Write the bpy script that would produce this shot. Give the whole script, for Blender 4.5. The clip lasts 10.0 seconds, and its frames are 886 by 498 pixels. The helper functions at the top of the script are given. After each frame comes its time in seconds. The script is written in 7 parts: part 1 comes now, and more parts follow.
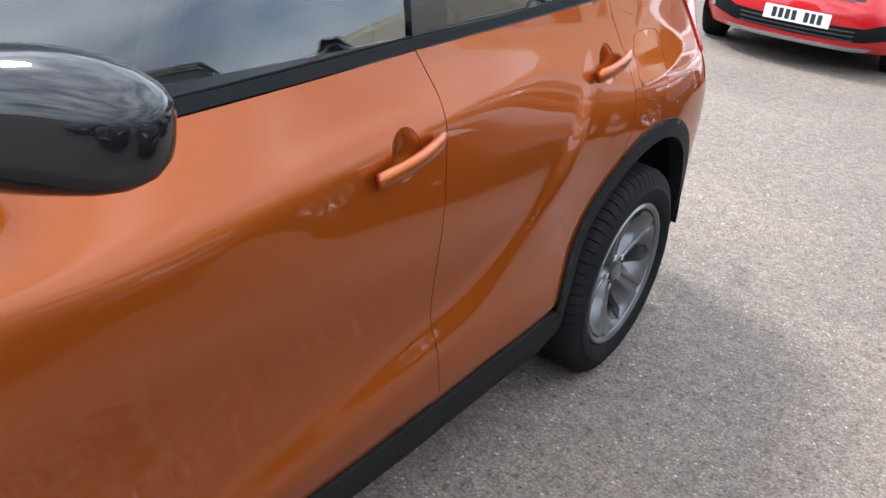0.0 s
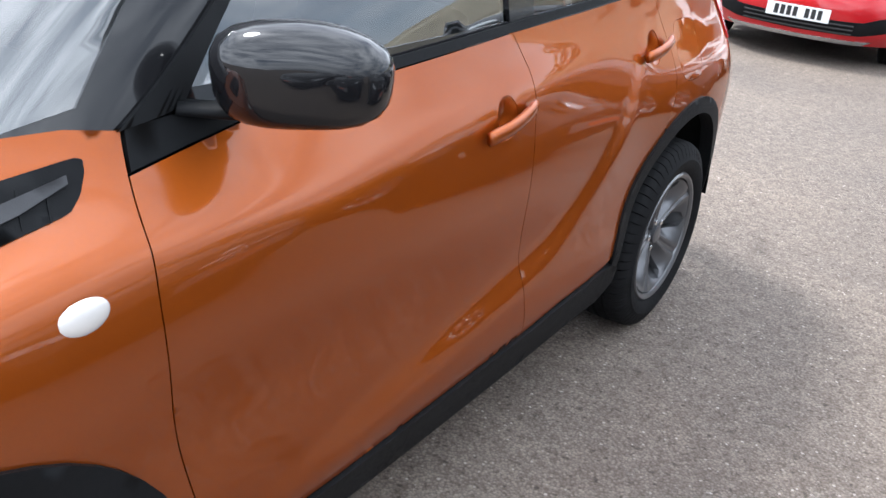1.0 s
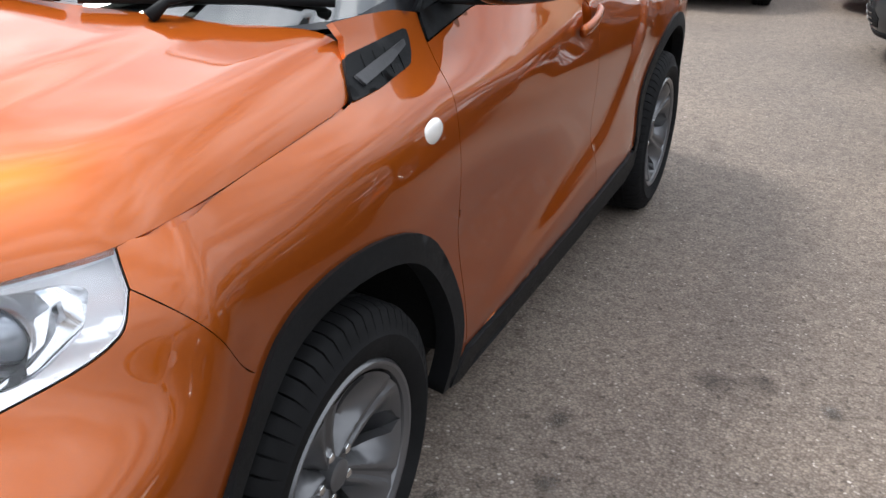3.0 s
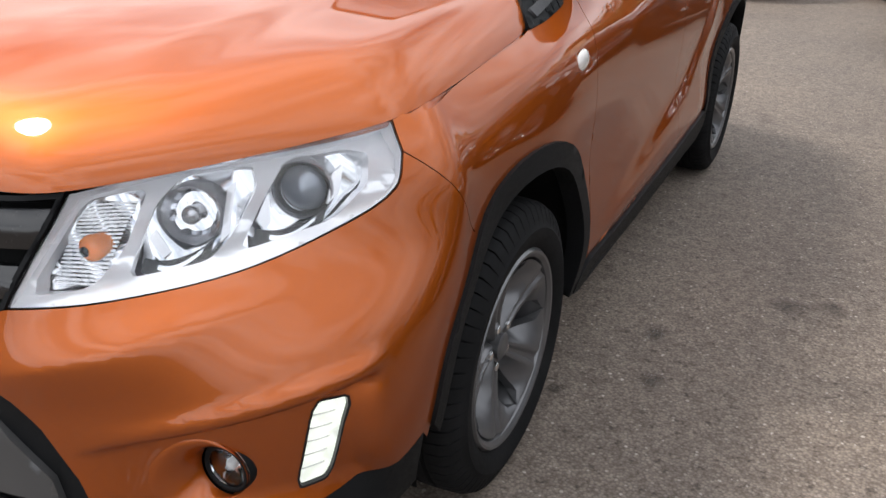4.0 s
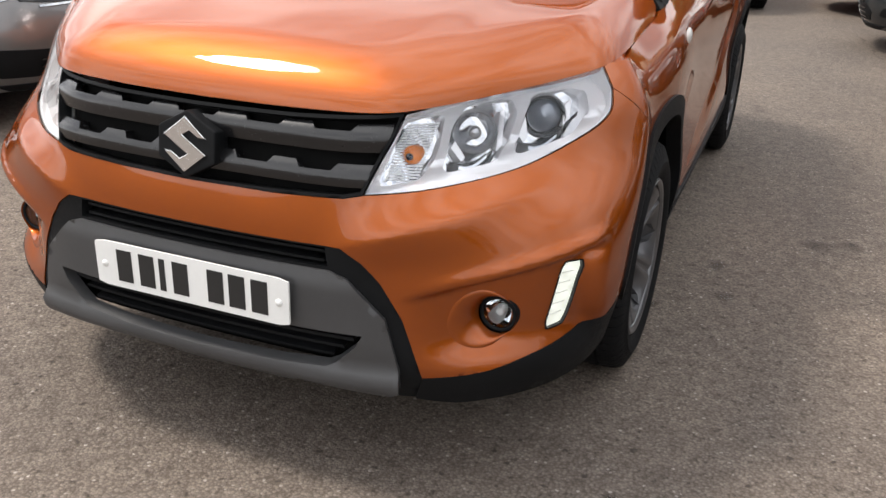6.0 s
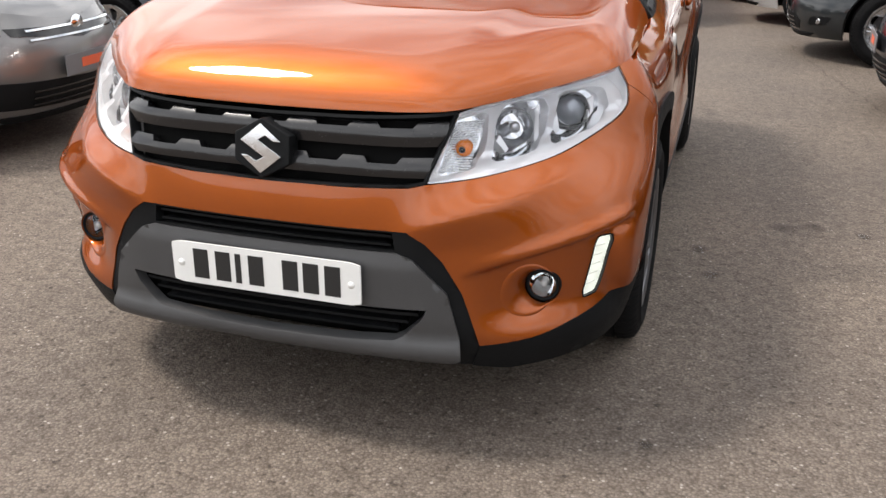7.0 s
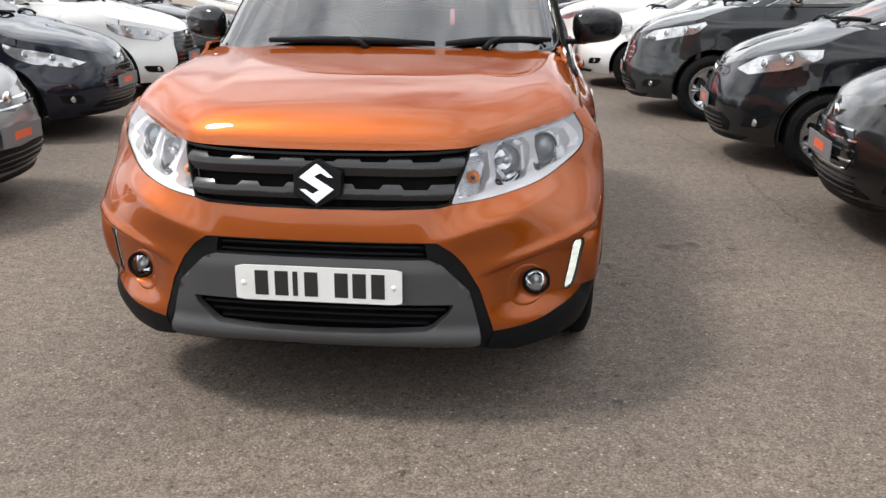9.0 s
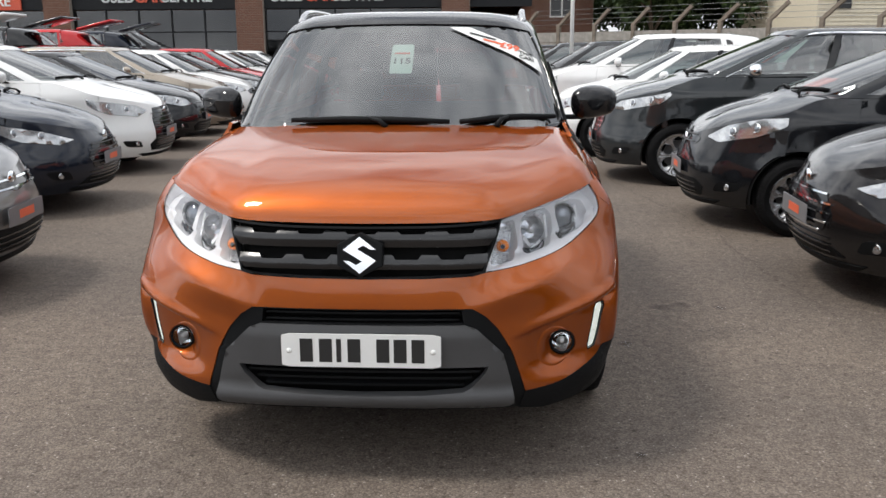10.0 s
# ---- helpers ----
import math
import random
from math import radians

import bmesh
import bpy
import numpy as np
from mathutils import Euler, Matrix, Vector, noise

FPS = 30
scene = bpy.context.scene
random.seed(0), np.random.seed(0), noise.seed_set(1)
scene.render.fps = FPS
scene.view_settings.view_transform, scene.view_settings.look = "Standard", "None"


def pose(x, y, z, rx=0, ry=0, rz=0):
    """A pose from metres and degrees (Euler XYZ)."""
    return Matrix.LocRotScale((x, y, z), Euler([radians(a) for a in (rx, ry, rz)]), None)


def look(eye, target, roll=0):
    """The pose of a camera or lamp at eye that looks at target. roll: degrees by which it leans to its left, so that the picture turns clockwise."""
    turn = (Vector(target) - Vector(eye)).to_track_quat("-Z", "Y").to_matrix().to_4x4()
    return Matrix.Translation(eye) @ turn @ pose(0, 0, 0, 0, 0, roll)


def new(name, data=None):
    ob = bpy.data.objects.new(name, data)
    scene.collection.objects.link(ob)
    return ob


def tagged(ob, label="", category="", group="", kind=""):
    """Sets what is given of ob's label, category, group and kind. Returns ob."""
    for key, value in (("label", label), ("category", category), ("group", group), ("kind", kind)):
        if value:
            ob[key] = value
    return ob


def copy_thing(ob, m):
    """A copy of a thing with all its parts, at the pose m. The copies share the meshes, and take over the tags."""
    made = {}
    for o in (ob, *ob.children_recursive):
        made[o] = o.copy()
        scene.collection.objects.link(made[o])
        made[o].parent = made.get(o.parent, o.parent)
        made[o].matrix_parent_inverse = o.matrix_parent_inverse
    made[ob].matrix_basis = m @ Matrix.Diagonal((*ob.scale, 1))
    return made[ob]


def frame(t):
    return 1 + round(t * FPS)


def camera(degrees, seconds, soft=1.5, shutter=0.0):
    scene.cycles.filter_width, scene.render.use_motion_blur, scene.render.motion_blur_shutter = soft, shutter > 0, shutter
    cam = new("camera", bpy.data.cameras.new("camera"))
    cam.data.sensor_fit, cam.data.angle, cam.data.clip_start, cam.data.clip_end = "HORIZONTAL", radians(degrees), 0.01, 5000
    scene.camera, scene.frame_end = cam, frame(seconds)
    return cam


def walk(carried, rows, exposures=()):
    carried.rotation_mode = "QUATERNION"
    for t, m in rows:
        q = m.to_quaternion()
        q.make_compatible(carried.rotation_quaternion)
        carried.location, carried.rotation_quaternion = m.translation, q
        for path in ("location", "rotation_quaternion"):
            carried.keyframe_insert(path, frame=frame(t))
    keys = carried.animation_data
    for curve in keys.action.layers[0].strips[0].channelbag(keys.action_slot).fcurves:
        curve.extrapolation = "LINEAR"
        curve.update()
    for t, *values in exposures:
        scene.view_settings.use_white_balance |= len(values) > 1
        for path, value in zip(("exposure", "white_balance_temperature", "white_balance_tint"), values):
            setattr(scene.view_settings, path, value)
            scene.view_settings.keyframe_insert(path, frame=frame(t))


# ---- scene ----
cam = camera(53.0, 10.0)
PATH = [
    (0, (1.699, 1.041, 1.496), (0.728, 2.56, 0.63), 7.7),
    (0.5, (1.762, 0.811, 1.514), (0.771, 2.324, 0.66), 7.3),
    (1, (1.734, 0.623, 1.504), (0.762, 2.15, 0.652), 6.6),
    (1.5, (1.653, 0.398, 1.477), (0.751, 1.952, 0.601), 6.1),
    (2, (1.664, 0.182, 1.477), (0.807, 1.762, 0.599), 5.9),
    (3.5, (1.465, -0.47, 1.348), (0.745, 1.205, 0.527), 1.3),
    (4, (1.438, -0.713, 1.337), (0.659, 0.93, 0.505), 2.1),
    (4.5, (1.365, -0.933, 1.338), (0.553, 0.696, 0.508), 1.8),
    (5, (1.263, -1.158, 1.331), (0.491, 0.498, 0.515), 1.3),
    (5.5, (1.249, -1.345, 1.328), (0.51, 0.331, 0.525), 2.1),
    (7, (1.037, -1.863, 1.327), (0.478, -0.087, 0.598), 0.5),
    (7.5, (1.01, -2.059, 1.335), (0.465, -0.266, 0.636), 0.3),
    (8, (0.896, -2.228, 1.338), (0.436, -0.399, 0.671), -0.6),
    (8.5, (0.756, -2.386, 1.343), (0.439, -0.518, 0.703), -0.5),
    (9, (0.661, -2.57, 1.355), (0.452, -0.667, 0.778), 0.3),
    (9.5, (0.551, -2.717, 1.388), (0.385, -0.789, 0.884), 0.1),
    (10, (0.43, -2.767, 1.407), (0.314, -0.818, 0.973), -0.3),
]
walk(cam, [(t, look(eye, target, roll)) for t, eye, target, roll in PATH],
     exposures=[(0, 0.98, 5850, 9), (1.0, 0.92, 5850, 9), (2.0, 0.76, 5950, 9), (3.5, 0.26, 6300, 10), (5.5, 0.02, 6650, 11), (7.5, 0.03, 6650, 11), (9.0, -0.06, 6550, 10), (9.5, -0.20, 6500, 10), (10.0, -0.40, 6450, 10)])

# ---------------------------------------------------------------- light
world = bpy.data.worlds.new("sky")
scene.world = world
world.use_nodes = True
wn, wl = world.node_tree.nodes, world.node_tree.links
wn.clear()
SUN_AZ, SUN_EL = 262.0, 58.5          # compass turn from +y (clockwise) and height of the hazy sun
sky = wn.new("ShaderNodeTexSky")
sky.sky_type, sky.sun_disc = "NISHITA", False
sky.sun_elevation, sky.sun_rotation = radians(SUN_EL), radians(SUN_AZ)
wcoord, wmap = wn.new("ShaderNodeTexCoord"), wn.new("ShaderNodeMapping")
wmap.inputs["Scale"].default_value, wmap.inputs["Location"].default_value = (1.0, 1.0, 2.6), (3.1, 1.7, 0.4)
wl.new(wcoord.outputs["Generated"], wmap.inputs["Vector"])
cloud = wn.new("ShaderNodeTexNoise")
cloud.inputs["Scale"].default_value, cloud.inputs["Detail"].default_value = 2.3, 4.0
cloud.inputs["Roughness"].default_value, cloud.inputs["Distortion"].default_value = 0.58, 0.35
wl.new(wmap.outputs["Vector"], cloud.inputs["Vector"])
cramp = wn.new("ShaderNodeValToRGB")
cramp.color_ramp.elements[0].position, cramp.color_ramp.elements[1].position = 0.24, 0.46
wl.new(cloud.outputs["Fac"], cramp.inputs["Fac"])
shade = wn.new("ShaderNodeTexNoise")
shade.inputs["Scale"].default_value, shade.inputs["Detail"].default_value = 3.2, 3.5
wl.new(wmap.outputs["Vector"], shade.inputs["Vector"])
sramp = wn.new("ShaderNodeValToRGB")
sramp.color_ramp.elements[0].position, sramp.color_ramp.elements[1].position = 0.33, 0.66
sramp.color_ramp.elements[0].color, sramp.color_ramp.elements[1].color = (8.6, 9.2, 10.2, 1), (22.6, 22.9, 23.3, 1)
wl.new(shade.outputs["Fac"], sramp.inputs["Fac"])
cmix = wn.new("ShaderNodeMix")
cmix.data_type = "RGBA"
wl.new(cramp.outputs["Color"], cmix.inputs["Factor"])
wl.new(sky.outputs["Color"], cmix.inputs["A"])
sdir = wn.new("ShaderNodeVectorMath")
sdir.operation = "DOT_PRODUCT"
sdir.inputs[1].default_value = (math.sin(radians(SUN_AZ)) * math.cos(radians(SUN_EL)), math.cos(radians(SUN_AZ)) * math.cos(radians(SUN_EL)), math.sin(radians(SUN_EL)))
wl.new(wcoord.outputs["Generated"], sdir.inputs[0])
glow = wn.new("ShaderNodeValToRGB")           # the veiled sun brightens the cloud round it
for el, (pos, val) in zip((glow.color_ramp.elements[0], glow.color_ramp.elements[1], *(glow.color_ramp.elements.new(q) for q in (0.3, 0.5, 0.7, 0.9, 0.96))), ((0.0, 0.30), (1.0, 4.2), (0.30, 0.36), (0.53, 0.90), (0.71, 1.4), (0.90, 2.2), (0.965, 3.2))):
    el.position, el.color = pos, (val, val, val, 1)
glow.color_ramp.interpolation = "B_SPLINE"
half = wn.new("ShaderNodeMapRange")
half.inputs["From Min"].default_value, half.inputs["From Max"].default_value = -1.0, 1.0
wl.new(sdir.outputs["Value"], half.inputs["Value"])
wl.new(half.outputs["Result"], glow.inputs["Fac"])
bright = wn.new("ShaderNodeMix")
bright.data_type, bright.blend_type = "RGBA", "MULTIPLY"
bright.inputs["Factor"].default_value = 1.0
wl.new(sramp.outputs["Color"], bright.inputs["A"])
wl.new(glow.outputs["Color"], bright.inputs["B"])
wl.new(bright.outputs["Result"], cmix.inputs["B"])
wback, wout = wn.new("ShaderNodeBackground"), wn.new("ShaderNodeOutputWorld")
wback.inputs["Strength"].default_value = 0.105
wl.new(cmix.outputs["Result"], wback.inputs["Color"])
wl.new(wback.outputs["Background"], wout.inputs["Surface"])

sun = new("sun", bpy.data.lights.new("sun", "SUN"))
sun.data.energy, sun.data.angle, sun.data.color = 3.1, radians(12), (1.0, 0.95, 0.88)
_a, _e = radians(SUN_AZ), radians(SUN_EL)
sun.matrix_world = look((20 * math.sin(_a) * math.cos(_e), 20 * math.cos(_a) * math.cos(_e), 20 * math.sin(_e)), (0, 0, 0))


# ---------------------------------------------------------------- materials
def nodes_of(name):
    m = bpy.data.materials.new(name)
    m.use_nodes = True
    nt = m.node_tree
    return m, nt, nt.nodes["Principled BSDF"]


def noise_node(nt, scale, detail=4.0, rough=0.55, coord="Object", stretch=(1, 1, 1)):
    tc, mp, nz = nt.nodes.new("ShaderNodeTexCoord"), nt.nodes.new("ShaderNodeMapping"), nt.nodes.new("ShaderNodeTexNoise")
    mp.inputs["Scale"].default_value = stretch
    nz.inputs["Scale"].default_value, nz.inputs["Detail"].default_value, nz.inputs["Roughness"].default_value = scale, detail, rough
    nt.links.new(tc.outputs[coord], mp.inputs["Vector"])
    nt.links.new(mp.outputs["Vector"], nz.inputs["Vector"])
    return nz


def ramp_node(nt, source, stops):
    r = nt.nodes.new("ShaderNodeValToRGB")
    els = r.color_ramp.elements
    while len(els) < len(stops):
        els.new(0.5)
    for el, (pos, col) in zip(els, stops):
        el.position, el.color = pos, (*col, 1) if len(col) == 3 else col
    nt.links.new(source, r.inputs["Fac"])
    return r


def bump_on(nt, bsdf, source, strength, distance):
    b = nt.nodes.new("ShaderNodeBump")
    b.inputs["Strength"].default_value, b.inputs["Distance"].default_value = strength, distance
    nt.links.new(source, b.inputs["Height"])
    nt.links.new(b.outputs["Normal"], bsdf.inputs["Normal"])
    return b


def mixed(nt, kind, fac, a, b):
    m = nt.nodes.new("ShaderNodeMix")
    m.data_type, m.blend_type = "RGBA", kind
    for key, v in (("Factor", fac), ("A", a), ("B", b)):
        if isinstance(v, (int, float)):
            m.inputs[key].default_value = v
        elif isinstance(v, tuple):
            m.inputs[key].default_value = (*v, 1)
        else:
            nt.links.new(v, m.inputs[key])
    return m.outputs["Result"]


def plain(name, col, rough=0.5, metal=0.0, coat=0.0, grain=0.0, grain_scale=300.0, vary=0.12, spec=0.5, vary_scale=7.0):
    """A surface with mottling at two scales and, where asked, a fine grain in relief."""
    m, nt, p = nodes_of(name)
    n1, n2 = noise_node(nt, vary_scale), noise_node(nt, vary_scale * 14)
    lo, hi = tuple(c * (1 - vary) for c in col), tuple(min(1, c * (1 + vary)) for c in col)
    c1 = ramp_node(nt, n1.outputs["Fac"], [(0.3, lo), (0.7, hi)])
    c2 = ramp_node(nt, n2.outputs["Fac"], [(0.3, (1 - vary * 0.6,) * 3), (0.7, (1, 1, 1))])
    nt.links.new(mixed(nt, "MULTIPLY", 1.0, c1.outputs["Color"], c2.outputs["Color"]), p.inputs["Base Color"])
    jit = min(0.06, 0.4 * vary)
    r = ramp_node(nt, n2.outputs["Fac"], [(0.3, (max(0.02, rough - jit),) * 3), (0.7, (min(1, rough + jit),) * 3)])
    nt.links.new(r.outputs["Color"], p.inputs["Roughness"])
    p.inputs["Metallic"].default_value, p.inputs["Coat Weight"].default_value = metal, coat
    p.inputs["Coat Roughness"].default_value, p.inputs["Specular IOR Level"].default_value = 0.04, spec
    if grain:
        bump_on(nt, p, noise_node(nt, grain_scale, 2.0).outputs["Fac"], grain, 0.002)
    return m


def paint(name, col, metal=0.35, rough=0.38, flake=0.25, dust_most=0.10):
    """Car paint: a flaked base under clear lacquer, with thin road dust."""
    m, nt, p = nodes_of(name)
    dust_most *= min(1.0, 0.1 + 4 * sum(col) / 3)
    fl = noise_node(nt, 2400, 1.0)
    dust = noise_node(nt, 2.6, 6.0, 0.65)
    wave = noise_node(nt, 5.0, 1.0)
    lo, hi = tuple(c * (1 - flake * 0.5) for c in col), tuple(min(1, c * (1 + flake)) for c in col)
    c1 = ramp_node(nt, fl.outputs["Fac"], [(0.35, lo), (0.68, hi)])
    d1 = ramp_node(nt, dust.outputs["Fac"], [(0.45, (0, 0, 0)), (0.8, (dust_most,) * 3)])
    nt.links.new(mixed(nt, "MIX", d1.outputs["Color"], c1.outputs["Color"], (0.33, 0.28, 0.23)), p.inputs["Base Color"])
    p.inputs["Metallic"].default_value, p.inputs["Roughness"].default_value = metal, rough
    p.inputs["Coat Weight"].default_value = 1.0
    if metal > 0.8:
        p.inputs["Specular Tint"].default_value = (0.68, 0.39, 0.22, 1)
    if metal < 0.25:
        p.inputs["Specular IOR Level"].default_value = 0.05
    cr = ramp_node(nt, dust.outputs["Fac"], [(0.4, (0.015,) * 3), (0.8, (0.07,) * 3)])
    nt.links.new(cr.outputs["Color"], p.inputs["Coat Roughness"])
    b = nt.nodes.new("ShaderNodeBump")
    b.inputs["Strength"].default_value, b.inputs["Distance"].default_value = 0.012, 0.004
    nt.links.new(wave.outputs["Fac"], b.inputs["Height"])
    nt.links.new(b.outputs["Normal"], p.inputs["Coat Normal"])
    return m


def thin_glass(name, tint=(0.9, 0.95, 0.93), ior=1.75, gloss=1.0):
    """A thin pane: it lets light straight through, tinted, and mirrors more at a flat angle."""
    m = bpy.data.materials.new(name)
    m.use_nodes = True
    nt = m.node_tree
    nt.nodes.clear()
    out, mix = nt.nodes.new("ShaderNodeOutputMaterial"), nt.nodes.new("ShaderNodeMixShader")
    tr, gl, fr = nt.nodes.new("ShaderNodeBsdfTransparent"), nt.nodes.new("ShaderNodeBsdfGlossy"), nt.nodes.new("ShaderNodeFresnel")
    tr.inputs["Color"].default_value = (*tint, 1)
    gl.inputs["Roughness"].default_value, fr.inputs["IOR"].default_value = 0.01, ior
    gl.inputs["Color"].default_value = (gloss, gloss, gloss, 1)
    nt.links.new(fr.outputs["Fac"], mix.inputs["Fac"])
    nt.links.new(tr.outputs["BSDF"], mix.inputs[1])
    nt.links.new(gl.outputs["BSDF"], mix.inputs[2])
    nt.links.new(mix.outputs["Shader"], out.inputs["Surface"])
    return m


def lamp_mat(name, col, strength):
    m, nt, p = nodes_of(name)
    p.inputs["Base Color"].default_value = (*[0.4 * v for v in col], 1)
    cells = noise_node(nt, 45.0, 3.0, 0.6)
    cr = ramp_node(nt, cells.outputs["Fac"], [(0.36, tuple(0.72 * v for v in col)), (0.62, col)])
    nt.links.new(cr.outputs["Color"], p.inputs["Emission Color"])
    p.inputs["Emission Color"].default_value, p.inputs["Emission Strength"].default_value = (*col, 1), strength
    return m


def asphalt():
    m, nt, p = nodes_of("asphalt")
    tc = nt.nodes.new("ShaderNodeTexCoord")
    vor = nt.nodes.new("ShaderNodeTexVoronoi")
    vor.inputs["Scale"].default_value = 130.0
    nt.links.new(tc.outputs["Object"], vor.inputs["Vector"])
    vor2 = nt.nodes.new("ShaderNodeTexVoronoi")
    vor2.inputs["Scale"].default_value = 210.0
    nt.links.new(tc.outputs["Object"], vor2.inputs["Vector"])
    hue = nt.nodes.new("ShaderNodeSeparateColor")
    nt.links.new(vor.outputs["Color"], hue.inputs["Color"])
    stone = ramp_node(nt, hue.outputs["Red"], [(0.0, (0.135, 0.110, 0.092)), (0.35, (0.167, 0.136, 0.113)), (0.8, (0.194, 0.159, 0.133)), (0.985, (0.229, 0.195, 0.169)), (1.0, (0.40, 0.36, 0.33))])
    stone.color_ramp.elements[0].position = 0.02
    gap = ramp_node(nt, vor.outputs["Distance"], [(0.35, (1, 1, 1)), (0.80, (0.60, 0.585, 0.57))])
    c = mixed(nt, "MULTIPLY", 1.0, stone.outputs["Color"], gap.outputs["Color"])
    patch = noise_node(nt, 0.55, 5.0, 0.6)
    pr = ramp_node(nt, patch.outputs["Fac"], [(0.32, (0.80, 0.80, 0.81)), (0.68, (1.17, 1.15, 1.11))])
    c = mixed(nt, "MULTIPLY", 1.0, c, pr.outputs["Color"])
    grit = noise_node(nt, 16.0, 5.0, 0.7)
    gr = ramp_node(nt, grit.outputs["Fac"], [(0.36, (0.76, 0.75, 0.74)), (0.60, (1.05, 1.05, 1.05))])
    c = mixed(nt, "MULTIPLY", 1.0, c, gr.outputs["Color"])
    pit = noise_node(nt, 38.0, 2.0, 0.5)
    pt = ramp_node(nt, pit.outputs["Fac"], [(0.30, (0.45, 0.43, 0.42)), (0.40, (1, 1, 1))])
    c = mixed(nt, "MULTIPLY", 0.9, c, pt.outputs["Color"])
    oil = noise_node(nt, 1.7, 3.0, 0.5)
    ol = ramp_node(nt, oil.outputs["Fac"], [(0.255, (0.45, 0.44, 0.44)), (0.31, (1, 1, 1))])
    c = mixed(nt, "MULTIPLY", 1.0, c, ol.outputs["Color"])
    nt.links.new(c, p.inputs["Base Color"])
    p.inputs["Roughness"].default_value, p.inputs["Specular IOR Level"].default_value = 0.82, 0.35
    h = mixed(nt, "ADD", 0.6, vor.outputs["Distance"], vor2.outputs["Distance"])
    inv = ramp_node(nt, h, [(0.0, (1, 1, 1)), (1.0, (0, 0, 0))])
    bump_on(nt, p, inv.outputs["Color"], 0.55, 0.004)
    return m


M_ASPHALT = asphalt()
M_ORANGE = paint("orange_metallic_paint", (0.35, 0.078, 0.0080), 0.90, 0.48, dust_most=0.02)
M_BLACKPAINT = paint("gloss_black_paint", (0.006, 0.006, 0.007), 0.0, 0.3, dust_most=0.012)
M_TRIM = plain("textured_black_plastic", (0.0075, 0.008, 0.0088), 0.55, grain=0.25, grain_scale=700, vary=0.2, spec=0.12)
M_GLOSSTRIM = plain("piano_black_plastic", (0.006, 0.006, 0.007), 0.10, coat=0.4, vary=0.1, spec=0.3)
M_BAR = plain("satin_black_grille", (0.008, 0.008, 0.009), 0.24, coat=0.3, vary=0.1, spec=0.5)
M_SKID = plain("silver_grey_plastic", (0.060, 0.060, 0.062), 0.42, metal=0.25, grain=0.1, grain_scale=900, vary=0.08)
# near-black: the shade of openings and hollows is put into this colour
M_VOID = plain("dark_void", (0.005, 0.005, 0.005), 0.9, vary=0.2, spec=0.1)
M_CHROME = plain("chrome", (0.86, 0.87, 0.88), 0.07, metal=1.0, vary=0.04)
M_ALLOY = plain("gunmetal_alloy", (0.115, 0.115, 0.12), 0.34, metal=0.6, coat=0.3, vary=0.03)
M_SILVERALLOY = plain("silver_alloy", (0.50, 0.50, 0.51), 0.26, metal=0.85, coat=0.3, vary=0.03)
M_TYRE = plain("tyre_rubber", (0.010, 0.010, 0.0105), 0.72, vary=0.3, grain=0.2, grain_scale=400, spec=0.08)
M_GLASS = thin_glass("window_glass", (0.40, 0.47, 0.46), 2.35)
M_DARKGLASS = thin_glass("privacy_glass", (0.16, 0.17, 0.18))
M_LENS = thin_glass("clear_lens", (0.97, 0.98, 1.0), 1.5)
M_REDLENS = plain("red_lens", (0.55, 0.012, 0.015), 0.12, coat=1.0, vary=0.15)
M_AMBER = plain("amber_bulb", (0.85, 0.22, 0.02), 0.15, coat=0.5, vary=0.15)
M_WHITE = plain("white_plastic", (0.78, 0.78, 0.76), 0.35, vary=0.04)
M_INK = plain("black_ink", (0.015, 0.015, 0.015), 0.5, vary=0.1)
M_DRL = lamp_mat("running_light", (0.95, 1.0, 0.90), 0.85)
M_CLOTH = plain("seat_cloth", (0.05, 0.05, 0.055), 0.9, grain=0.3, grain_scale=500, vary=0.2)
M_DASH = plain("dash_plastic", (0.035, 0.035, 0.038), 0.6, grain=0.2, vary=0.15)
M_REDPRINT = plain("orange_red_print", (0.75, 0.13, 0.05), 0.5, vary=0.08)
M_MIRROR = plain("mirror_glass", (0.9, 0.9, 0.9), 0.02, metal=1.0, vary=0.02)


# ---------------------------------------------------------------- surfaces and panels
def weights(knots, t):
    """Rows of cubic (Catmull-Rom) weights of the knots at the places t."""
    k, t = np.asarray(knots, float), np.atleast_1d(np.asarray(t, float))
    n = len(k)
    i = np.clip(np.searchsorted(k, t, side="right") - 1, 0, n - 2)
    h = k[i + 1] - k[i]
    s = (t - k[i]) / h
    h00, h10 = 2 * s**3 - 3 * s**2 + 1, s**3 - 2 * s**2 + s
    h01, h11 = -2 * s**3 + 3 * s**2, s**3 - s**2
    w = np.zeros((len(t), n))
    r = np.arange(len(t))
    w[r, i] += h00
    w[r, i + 1] += h01

    def slope(j, c):
        a, b = np.maximum(j - 1, 0), np.minimum(j + 1, n - 1)
        d = k[b] - k[a]
        w[r, b] += c * h / d
        w[r, a] -= c * h / d

    slope(i, h10)
    slope(i + 1, h11)
    return w


